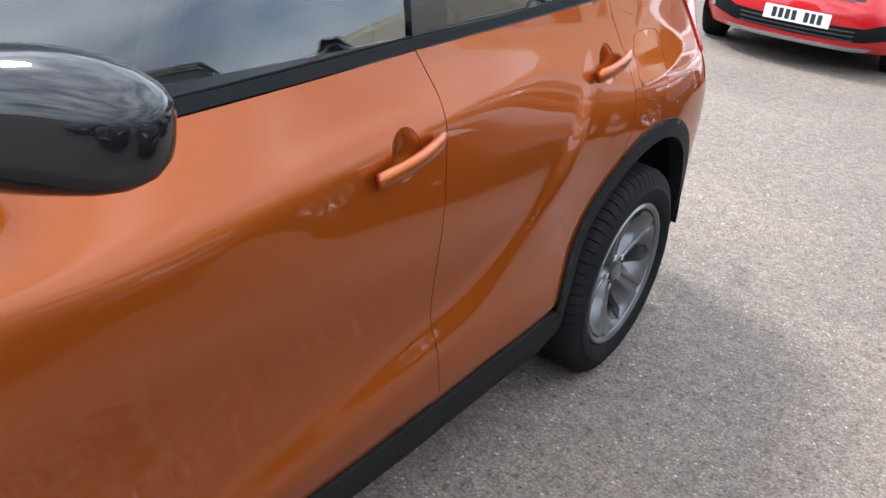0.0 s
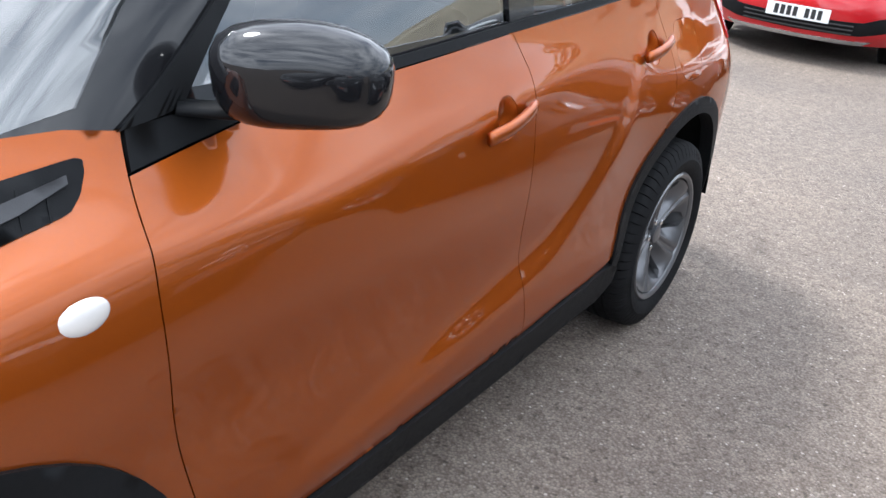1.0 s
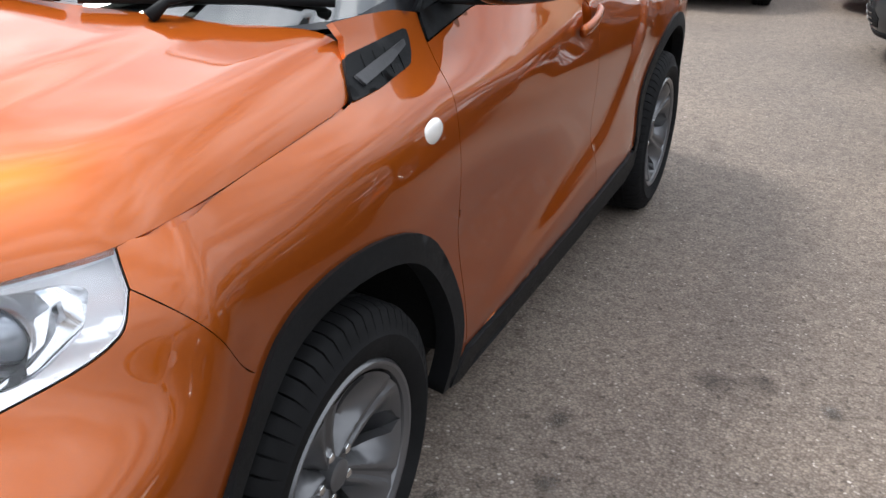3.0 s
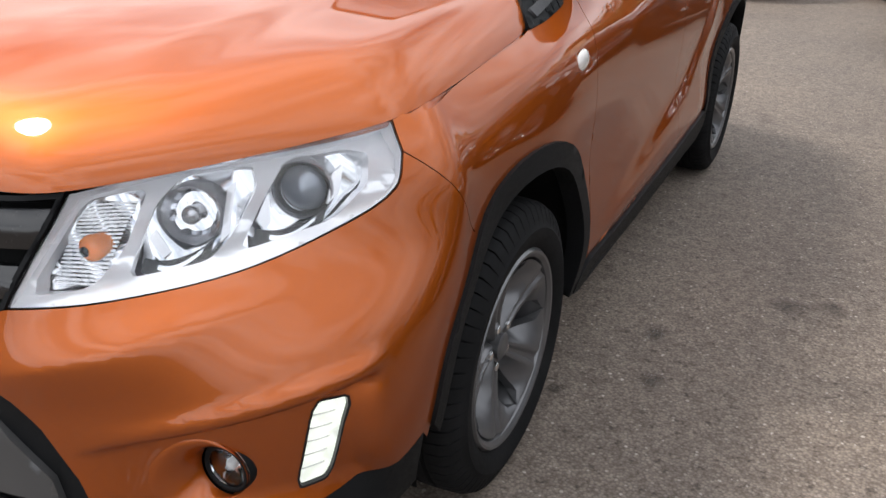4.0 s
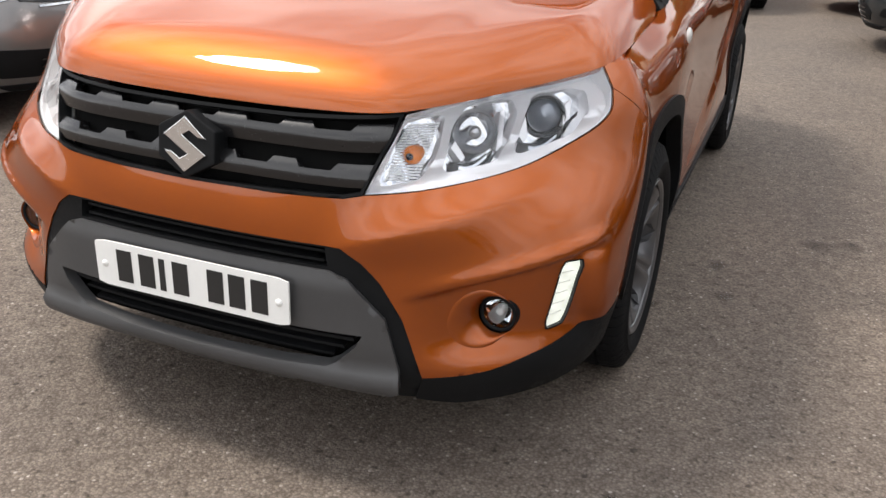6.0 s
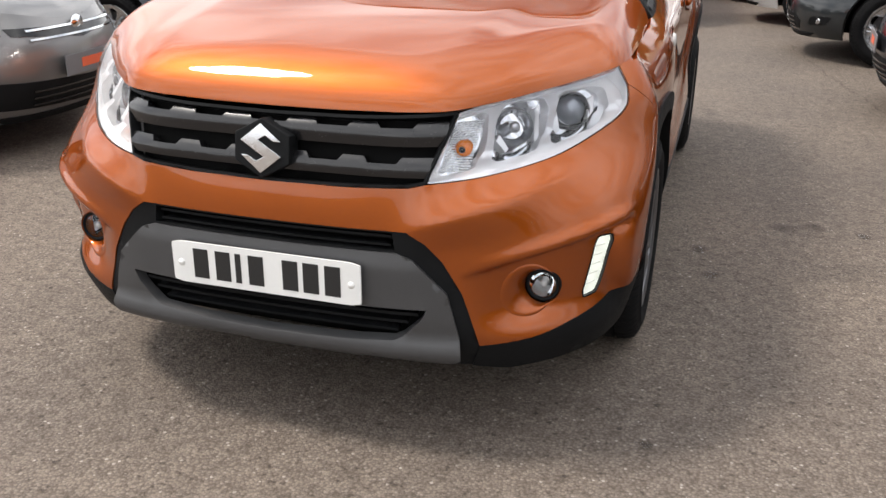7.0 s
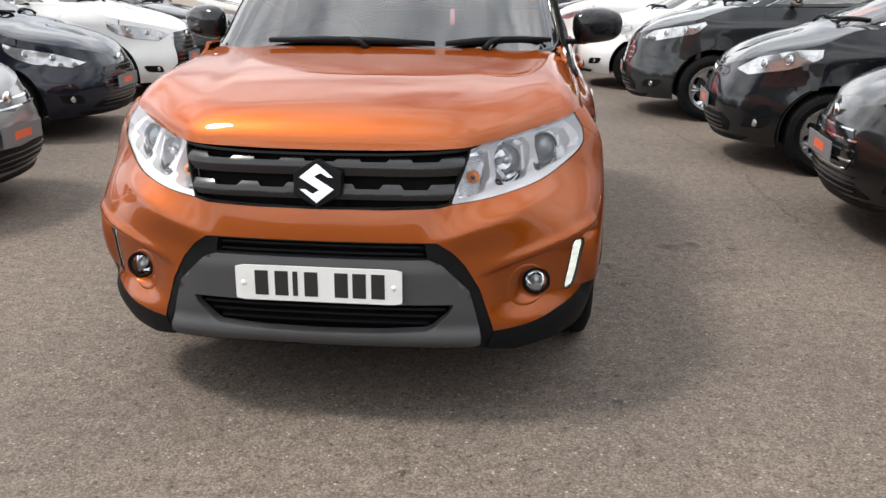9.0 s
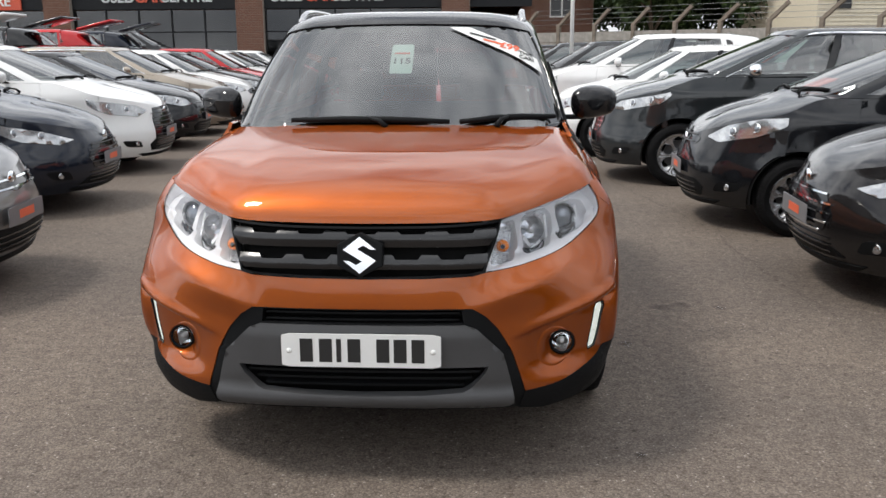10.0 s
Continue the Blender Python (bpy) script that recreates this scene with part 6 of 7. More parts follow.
        if detail:
            cu, cz = sum(u for u, _ in lp) / len(lp), sum(z for _, z in lp) / len(lp)
            panel("headlamp_edge", body, S(inset([(u * k, z) for u, z in lp], -0.003)), M_VOID, hl2, step=0.03, thick=0.008, off=0.003)
            for du in (-0.09, 0.05):
                uu = (cu + du) * k
                zc = cz + 0.25 * du
                p, n = body.surf([(s * uu, zc)], 0.004)
                gv, gf = lathe([(0.004, 0.036), (-0.006, 0.035), (-0.004, 0.030), (0.002, 0.027)], 24, "y")
                o = part("lamp_ring", mesh_of("lamp_ring", gv, gf), M_CHROME, hl2)
                o.location, o.rotation_euler = p[0], (radians(-12), 0, radians(34 * s))
                gv, gf = lathe([(0.004, 0.030), (-0.002, 0.026), (-0.006, 0.015), (-0.007, 0.0005)], 20, "y")
                part("lamp_projector", mesh_of("lamp_projector", gv, gf), M_BALL, o)
            fz = 0.36
            panel("side_intake", body, S(rounded([(0.60 * k, 0.315), (0.76 * k, 0.330), (0.80 * k, 0.405), (0.64 * k, 0.395)], 1, 0.15)), M_TRIM, car, step=0.04, thick=0.008, off=0.003)
            p, n = body.surf([(s * fog * k, fz)], 0.002)
            gv, gf = lathe([(0.01, 0.045), (-0.006, 0.044), (-0.004, 0.034), (-0.008, 0.018), (-0.009, 0.0005)], 20, "y")
            o = part("fog_lamp", mesh_of("fog_lamp", gv, gf), M_SILVERALLOY, car)
            o.location, o.rotation_euler, o.scale = p[0], (0, 0, radians(28 * s)), (0.62, 0.8, 0.62)
    g = grille or [(0.0, 0.70), (0.30, 0.69), (0.42, 0.66), (0.40, 0.60), (0.0, 0.58)]
    gh = [(u * k, z) for u, z in g]
    full = lambda h: h + [(-u, v) for u, v in h[::-1] if u > 1e-6]
    gp = panel("grille", body, full(gh), M_GLOSSTRIM, car, "black radiator grille", step=0.04, thick=0.01, off=0.004)
    z0, z1 = min(z for _, z in g), max(z for _, z in g)
    if detail:
        nb = max(2, int((z1 - z0) / 0.045))
        for i in range(nb):
            z = z0 + (z1 - z0) * (i + 0.5) / nb
            ww = max(u for u, q in g) * k * (0.94 if i not in (0, nb - 1) else 0.80)
            panel("grille_slat", body, [(-ww, z - 0.005), (ww, z - 0.005), (ww, z + 0.005), (-ww, z + 0.005)], M_CHROME if chrome else M_SKID, gp, step=0.06, thick=0.006, off=0.010)
        sv, sf = lathe([(0.0, 0.045), (-0.008, 0.042), (-0.012, 0.0005)], 24, "y")
        bd = part("badge", mesh_of("badge", [(x * 1.25, y, z) for x, y, z in sv], sf), M_CHROME, car, "plain chrome badge")
        p, n = body.surf([(0.0, min(z1 + 0.03, zl(0) - 0.04))], 0.006)
        bd.location = p[0]
    lw = low or [(0.0, 0.40), (0.45, 0.40), (0.52, 0.34), (0.48, 0.27), (0.0, 0.26)]
    lg = panel("lower_grille", body, full([(u * k, z) for u, z in lw]), M_TRIM, car, "black lower grille", step=0.04, thick=0.01, off=0.004)
    if detail:
        for z in (0.295, 0.33, 0.365):
            panel("lower_slat", body, [(-0.44 * k, z - 0.005), (0.44 * k, z - 0.005), (0.44 * k, z + 0.005), (-0.44 * k, z + 0.005)], M_BAR if plate == "dealer" else M_SKID, lg, step=0.06, thick=0.006, off=0.010)
    panel("front_lip", body, full([(0.55 * k, 0.215), (0.62 * k, 0.238), (0.0, 0.238)][::-1][:2] + [(0.55 * k, 0.205)]), M_SILVERALLOY if plate == "white" else M_TRIM, car, step=0.05, thick=0.012, off=0.008)
    p = body.surf([(0.0, 0.47 - plate_drop)], 0.012)[0][0]
    zp = -plate_drop
    pl = part("number_plate", box(-0.26, 0.26, p[1] - 0.006, p[1], 0.415 + zp, 0.527 + zp, 0.002), M_DEALER if plate == "dealer" else M_WHITE, car, "grey dealer plate" if plate == "dealer" else "white number plate")
    if plate == "dealer":
        part("plate_bar", box(-0.11, 0.11, p[1] - 0.0075, p[1] - 0.006, 0.445 + zp, 0.495 + zp, 0.0), M_REDPRINT, pl)
    else:
        for i in range(7):
            x = -0.178 + (0.052 * i if i < 4 else 0.052 * i + 0.045)
            part("plate_bar", box(x - 0.018, x + 0.018, p[1] - 0.0075, p[1] - 0.006, 0.432 + zp, 0.511 + zp, 0.0), M_INK, pl)
    part("underbody", box(-hw + 0.14, hw - 0.14, 0.62, L - 0.4, 0.17, 0.25, 0.0), M_VOID, car)
    part("engine_bay", box(-hw * 0.6, hw * 0.6, 0.42, ws0 + 0.1, 0.25, zb - 0.02, 0.0), M_VOID, car)
    cabin(car, hw * 0.88, ws0 - 0.05, belt + 0.02, re + 0.15)
    wp = [house.surf([(u, v)], 0.012)[0][0] for u, v in ((-0.55 * k, 0.050), (0.05 * k, 0.045), (-0.12 * k, 0.012), (0.12 * k, 0.045), (0.62 * k, 0.055), (0.42 * k, 0.012))]
    add_wiper(car, wp[:3])
    add_wiper(car, wp[3:])
    if rails:
        for s in (1, -1):
            rv, rf = tube([(s * ht * 0.93, ws1 + 0.35, zt + 0.03), (s * ht * 0.93, ws1 + 0.5, zt + 0.075), (s * ht * 0.93, re - 0.6, zt + 0.065), (s * ht * 0.9, re - 0.45, zt + 0.015)], 0.016, 8)
            part("roof_rail", mesh_of("roof_rail", rv, rf), M_SILVERALLOY, car)
    for u, v, w, h, mt in cards:
        q = [(u - w / 2, v - h / 2), (u + w / 2, v - h / 2), (u + w / 2, v + h / 2), (u - w / 2, v + h / 2)]
        panel("price_card", house, q, mt, car, "paper card behind the glass", step=0.1, thick=0.001, off=-0.012)
    if open_tail:
        bm = box(-hw * 0.72, hw * 0.72, -0.03, 0.03, 0.0, 0.95, 0.025)
        bmesh.ops.rotate(bm, cent=(0, 0, 0), matrix=Matrix.Rotation(radians(-76), 3, "X"), verts=bm.verts)
        bmesh.ops.translate(bm, vec=(0, re - 0.05, H - 0.02), verts=bm.verts)
        part("open_tailgate", bm, mat, car, "raised tailgate")
    return car


def placed(first, at, turn):
    return copy_thing(first, pose(at[0], at[1], 0, 0, 0, turn))


R_TURN, L_TURN = -93.0, 97.0
# behind the orange car
make_car("red hatchback facing the aisle with a white plate", "red", (-0.14, 8.72), 6.0, L=4.3, hw=0.88, zb=0.70, sweep=1.0, plate="white",
         grille=[(0.0, 0.68), (0.34, 0.66), (0.46, 0.665), (0.44, 0.60), (0.16, 0.59), (0.0, 0.57)], low=[(0.0, 0.385), (0.50, 0.40), (0.62, 0.44), (0.80, 0.47), (0.83, 0.36), (0.66, 0.315), (0.50, 0.285), (0.0, 0.275)], fog=0.74, plate_drop=0.055)
# the row on the orange car's left flank
FORD_LAMP = [(0.50, 0.66), (0.62, 0.625), (0.82, 0.665), (1.06, 0.78), (1.10, 0.84), (0.92, 0.815), (0.68, 0.74)]
FORD_GRILLE = [(0.0, 0.63), (0.34, 0.61), (0.44, 0.50), (0.38, 0.40), (0.0, 0.375)]
BROWN = make_car("black-brown small hatchback with a chrome-slatted grille", "brown", (2.27, 2.70), R_TURN, L=3.97, hw=0.86, zb=0.70, belt=0.99, lamp=FORD_LAMP, grille=FORD_GRILLE, low=[(0.0, 0.31), (0.46, 0.32), (0.52, 0.27), (0.0, 0.245)], chrome=True)
CHARCOAL = make_car("charcoal small hatchback with ten-spoke alloys", "charcoal", (1.99, 4.92), R_TURN, L=3.9, hw=0.85, H=1.51, zb=0.73, belt=1.02, axf=0.78, wb=2.51, R=0.305, rim=0.20, ws0=0.82, ws1=1.75, sweep=1.15,
         lamp=[(0.44, 0.735), (0.56, 0.700), (0.78, 0.755), (0.95, 0.850), (0.96, 0.905), (0.80, 0.895), (0.58, 0.830)], grille=[(0.0, 0.76), (0.30, 0.745), (0.36, 0.70), (0.32, 0.665), (0.0, 0.65)], spokes=10, wide=(0.012, 0.018), cards=((0.2, 0.12, 0.30, 0.10, M_REDPRINT),))
make_car("dark grey crossover with bright window trim", "grey", (1.54, 7.62), R_TURN, L=4.43, hw=0.92, H=1.64, zb=0.80, belt=1.10, axf=0.86, wb=2.61, R=0.335, rim=0.22, ws0=0.95, ws1=1.95, re=3.9, sweep=1.1, chrome=True,
         lamp=[(0.46, 0.80), (0.64, 0.785), (0.90, 0.86), (1.20, 0.955), (1.15, 0.985), (0.86, 0.945), (0.58, 0.88)], grille=[(0.0, 0.78), (0.36, 0.77), (0.42, 0.66), (0.34, 0.54), (0.0, 0.52)], spokes=6, wide=(0.016, 0.040), cards=((2.1, 0.28, 0.16, 0.24, M_TAG), (1.75, 0.24, 0.14, 0.16, M_REDPRINT)))
placed(CHARCOAL, (2.70, 0.32), R_TURN)
placed(BROWN, (3.02, -2.15), R_TURN)
WHITE_HATCH = make_car("white hatchback nose towards the aisle", "white", (1.12, 10.25), R_TURN, L=4.2, hw=0.88, zb=0.71)
make_car("white crossover with black lower trim", "white", (0.75, 12.75), R_TURN, L=4.6, hw=0.91, H=1.68, zb=0.84, belt=1.13, R=0.35, rim=0.225, axf=0.88, wb=2.67, ws0=1.05, ws1=1.95, re=4.0, lamp=[(0.46, 0.80), (0.64, 0.80), (0.92, 0.88), (1.06, 0.95), (0.86, 0.94), (0.56, 0.88)], detail=False)
BLACK_EST = make_car("black estate car nose towards the aisle", "black", (0.35, 15.3), R_TURN, L=4.5, hw=0.89, H=1.60, zb=0.74, belt=1.04, ws0=1.05, ws1=1.85, re=4.0, detail=False)
placed(BLACK_EST, (-0.10, 17.9), R_TURN)
GREY_HATCH = make_car("grey hatchback in the far row", "grey", (-0.4, 20.5), R_TURN, detail=False)
placed(WHITE_HATCH, (-0.7, 23.0), R_TURN)
placed(BLACK_EST, (-1.0, 25.6), R_TURN)
# the row on the other side
make_car("silver hatchback with a grey dealer plate", "silver", (-2.44, 2.42), L_TURN, L=4.3, hw=0.88, H=1.46, zb=0.71, belt=0.98, chrome=True, sweep=1.1,
         lamp=[(0.50, 0.66), (0.64, 0.635), (0.86, 0.68), (1.10, 0.78), (1.08, 0.82), (0.80, 0.755), (0.56, 0.705)], grille=[(0.0, 0.66), (0.30, 0.68), (0.48, 0.69), (0.46, 0.65), (0.18, 0.625), (0.0, 0.60)], low=[(0.0, 0.395), (0.50, 0.42), (0.80, 0.44), (0.82, 0.34), (0.60, 0.28), (0.0, 0.26)])
make_car("dark blue small hatchback with a slatted grille", "navy", (-3.20, 5.45), L_TURN, L=3.97, hw=0.86, zb=0.70, belt=0.99, lamp=FORD_LAMP, grille=FORD_GRILLE, low=[(0.0, 0.31), (0.46, 0.32), (0.52, 0.27), (0.0, 0.245)])
make_car("white hatchback with amber-edged headlamps", "white", (-3.64, 8.22), L_TURN, L=4.28, hw=0.90, H=1.53, zb=0.76, belt=1.05, ws0=1.0, ws1=1.85, R=0.325, rim=0.21, sweep=1.1,
         lamp=[(0.44, 0.74), (0.58, 0.675), (0.80, 0.71), (1.06, 0.83), (1.12, 0.90), (0.86, 0.86), (0.56, 0.80)], grille=[(0.0, 0.77), (0.34, 0.76), (0.42, 0.62), (0.44, 0.40), (0.36, 0.30), (0.0, 0.28)], fog=0.66)
BLACK_SAL = make_car("black saloon nose towards the aisle", "black", (-4.02, 10.9), L_TURN, L=4.5, hw=0.90, H=1.45, zb=0.70, belt=0.98, ws0=1.05, ws1=1.9, re=3.9)
make_car("champagne family car nose towards the aisle", "gold", (-4.25, 13.2), L_TURN, L=4.5, hw=0.90, H=1.53, zb=0.74, belt=1.02, ws0=1.0, ws1=1.85, re=3.9, chrome=True, detail=False)
placed(WHITE_HATCH, (-4.5, 15.6), L_TURN)
placed(BLACK_SAL, (-4.7, 17.9), L_TURN)
make_car("red hatchback in the far row", "red", (-4.85, 19.7), L_TURN, H=1.52, detail=False)
placed(WHITE_HATCH, (-5.1, 22.1), L_TURN)
placed(BLACK_SAL, (-5.3, 24.5), L_TURN)
placed(WHITE_HATCH, (-5.5, 27.0), L_TURN)
placed(WHITE_HATCH, (-4.3, 30.5), 60.0)
# cars standing on the raised display behind that row
deck = thing("display_deck", "low concrete display deck behind the parked row", "platform")
part("slab", box(-24.0, -9.4, 15.2, 30.0, 0.0, 0.55, 0.02), plain("deck_concrete", (0.28, 0.27, 0.25), 0.9, vary=0.15), deck)
for label, colour, x, y in (("white hatchback on the display deck with its tailgate raised", "white", -14.4, 16.4), ("dark hatchback on the display deck with its tailgate raised", "black", -14.2, 18.6),
                            ("red hatchback on the display deck with its tailgate raised", "red", -14.0, 20.9), ("dark blue hatchback on the display deck with its tailgate raised", "navy", -13.8, 23.1)):
    c = make_car(label, colour, (x, y), L_TURN + 180, H=1.50, detail=False, open_tail=True)
    c.matrix_world = pose(x, y, 0.55, 0, 0, L_TURN + 180)
for first, at in ((GREY_HATCH, (-9.7, 25.3)), (BLACK_EST, (-9.7, 27.6))):
    c = placed(first, at, L_TURN)
    c.matrix_world = pose(at[0], at[1], 0.55, 0, 0, L_TURN)


# ---------------------------------------------------------------- the yard's surroundings
M_BRICK = plain("red_brown_brick", (0.165, 0.075, 0.048), 0.85, vary=0.25, grain=0.4, grain_scale=40)
M_MORTAR = plain("pale_mortar", (0.30, 0.26, 0.22), 0.9, vary=0.15)
M_DARKFRAME = plain("dark_grey_frame", (0.014, 0.015, 0.017), 0.5, vary=0.1, spec=0.2)
M_SHOPGLASS = thin_glass("showroom_glass", (0.10, 0.12, 0.13))
M_SIGNTEXT = plain("silver_sign_letters", (0.55, 0.56, 0.58), 0.4, vary=0.05)
M_SIGNRED = plain("red_sign_letters", (0.62, 0.10, 0.05), 0.4, vary=0.05)
M_CREAM = plain("cream_cladding", (0.62, 0.56, 0.43), 0.6, vary=0.08)
M_CONCRETE = plain("weathered_concrete", (0.30, 0.28, 0.25), 0.9, vary=0.22, grain=0.5, grain_scale=60)
M_WIRE = plain("galvanised_wire", (0.30, 0.30, 0.30), 0.5, metal=0.8, vary=0.1)
M_POST = plain("stained_concrete_post", (0.20, 0.165, 0.13), 0.9, vary=0.25, grain=0.4, grain_scale=60)
M_BARK = plain("tree_bark", (0.10, 0.075, 0.05), 0.9, vary=0.3, grain=0.8, grain_scale=30)


def foliage():
    m, nt, p = nodes_of("tree_leaves")
    geo = nt.nodes.new("ShaderNodeNewGeometry")
    r = ramp_node(nt, geo.outputs["Random Per Island"], [(0.0, (0.025, 0.050, 0.014)), (0.5, (0.045, 0.085, 0.022)), (1.0, (0.085, 0.125, 0.035))])
    nt.links.new(r.outputs["Color"], p.inputs["Base Color"])
    p.inputs["Roughness"].default_value = 0.6
    return m


M_LEAF = foliage()


def brick_block(parent, name, x0, x1, y0, y1, z0, z1):
    """A mortar core with its courses of bricks standing proud on the face towards the yard, as one mesh."""
    core = part(name, box(x0, x1, y0, y1, z0, z1, 0.0), M_MORTAR, parent)
    verts, faces = [], []
    h, l = 0.075, 0.225
    z, c = z0, 0
    while z < z1 - 0.02:
        x = x0 - (l / 2 if c % 2 else 0)
        while x < x1:
            a, b = max(x, x0) + 0.006, min(x + l, x1) - 0.006
            if b - a > 0.03:
                k = len(verts)
                q = 0.006 + 0.004 * random.random()
                for yy in (y0 - q, y0 + 0.01):
                    verts += [(a, yy, z + 0.006), (b, yy, z + 0.006), (b, yy, min(z + h, z1) - 0.006), (a, yy, min(z + h, z1) - 0.006)]
                faces += [(k, k + 1, k + 2, k + 3), (k, k + 4, k + 5, k + 1), (k + 3, k + 2, k + 6, k + 7), (k, k + 3, k + 7, k + 4), (k + 1, k + 5, k + 6, k + 2)]
            x += l
        z += h
        c += 1
    tagged(part("brickwork", mesh_of("brickwork", verts, faces, False), M_BRICK, core), kind="stuff")
    return core


def showroom():
    b = thing("showroom_building", "dark glazed car showroom with red-brown brick piers", "building", pose(0, 38, 0))
    for x in (-31.0, -20.2, -11.3, -2.0):
        brick_block(b, "brick_pier", x, x + 1.25, 0.0, 0.8, 0.0, 6.0)
    part("roof", box(-45, 2, 0.1, 18, 6.0, 6.5, 0.0), M_DARKFRAME, b)
    part("rear_wall", box(-45, 2, 17.6, 18, 0, 6.0, 0.0), M_BRICK, b)
    part("side_wall", box(1.6, 2, 0.8, 17.6, 0, 6.0, 0.0), M_BRICK, b)
    part("fascia", box(-45, 2, 0.25, 0.45, 3.35, 6.0, 0.0), M_DARKFRAME, b, "dark fascia panel")
    part("floor_slab", box(-45, 1.6, 0.5, 17.6, -0.05, 0.02, 0.0), M_CONCRETE, b)
    for x0, x1 in ((-29.75, -20.2), (-18.95, -11.3), (-10.05, -2.0)):
        n = 5
        w = (x1 - x0) / n
        for i in range(n):
            f = part("shop_window", box(x0 + i * w + 0.03, x0 + (i + 1) * w - 0.03, 0.34, 0.36, 0.12, 3.30, 0.0), M_SHOPGLASS, b, "dark showroom pane")
            f.visible_shadow = False
            part("window_frame", box(x0 + i * w - 0.03, x0 + i * w + 0.03, 0.28, 0.42, 0.0, 3.35, 0.0), M_DARKFRAME, f)
        part("transom", box(x0, x1, 0.29, 0.41, 2.30, 2.36, 0.0), M_DARKFRAME, b)
        part("window_plinth", box(x0, x1, 0.26, 0.44, 0.0, 0.12, 0.0), M_DARKFRAME, b)
    for x, words in ((-15.2, (("USED", M_SIGNTEXT, -1.57), ("CAR", M_SIGNRED, -0.12), ("CENTRE", M_SIGNTEXT, 1.57))), (-7.4, (("USED", M_SIGNTEXT, -1.57), ("CAR", M_SIGNRED, -0.12), ("CENTRE", M_SIGNTEXT, 1.57)))):
        for wd, mt, dx in words:
            o = part("sign_letters", text_mesh("sign_letters", wd, 0.66, 0.03), mt, b, "raised sign letters")
            o.matrix_local = pose(x + dx, 0.21, 3.86, 90, 0, 0)
    o = part("sign_board", box(-26.6, -21.3, 0.12, 0.22, 3.35, 4.15, 0.01), M_SIGNRED, b, "red sign board with white letters")
    t = part("sign_letters", text_mesh("sign_letters", "CENTRE", 0.62, 0.02), M_WHITE, o)
    t.matrix_local = pose(-22.9, 0.10, 3.72, 90, 0, 0)


def brick_house():
    b = thing("brick_building", "brown brick building with white-framed windows behind the yard", "building", pose(0, 62, 0))
    brick_block(b, "front_wall", -6.0, 7.2, 0.0, 0.5, 1.6, 5.6)
    part("lower_wall", box(-6, 7.2, 0.02, 12, 0, 1.6, 0.0), M_BRICK, b)
    part("body", box(-6, 7.2, 0.5, 12, 1.6, 5.6, 0.0), M_BRICK, b)
    vs = [(-6.4, -0.4, 5.6), (7.6, -0.4, 5.6), (7.6, 12.4, 5.6), (-6.4, 12.4, 5.6), (-6.4, 6, 8.4), (7.6, 6, 8.4)]
    part("roof", mesh_of("roof", vs, [(0, 1, 5, 4), (2, 3, 4, 5), (0, 4, 3), (1, 2, 5), (3, 2, 1, 0)], False), plain("brown_roof_tiles", (0.13, 0.075, 0.05), 0.8, vary=0.25), b)
    for x in (-3.6, 0.4, 5.0):
        w = part("window", box(x - 0.85, x + 0.85, -0.04, 0.1, 3.7, 5.0, 0.0), M_WHITE, b, "white-framed window")
        for dx in (-0.42, 0.42):
            part("pane", box(x + dx - 0.36, x + dx + 0.36, -0.06, -0.035, 3.8, 4.9, 0.0), M_GLOSSTRIM, w)


def cream_shed():
    b = thing("clad_building", "cream boarded building beyond the fence", "building", pose(16.4, 44, 0))
    part("body", box(0, 30, 0.06, 14, 0, 7.0, 0.0), M_CREAM, b)
    for i in range(34):
        vs = [(-0.03, 0.045, 0.2 * i), (30, 0.045, 0.2 * i), (30, 0.0, 0.2 * i), (-0.03, 0.0, 0.2 * i), (-0.03, 0.05, 0.2 * i + 0.2), (30, 0.05, 0.2 * i + 0.2)]
        part("cladding_board", mesh_of("cladding_board", vs, [(0, 1, 2, 3), (3, 2, 5, 4), (0, 3, 4)], False), M_CREAM, b)
    for x0, x1, z0, z1 in ((0.9, 1.6, 3.4, 3.9), (4.6, 7.2, 3.3, 4.6)):
        part("window", box(x0, x1, -0.05, 0.05, z0, z1, 0.0), M_GLOSSTRIM, b, "dark window")


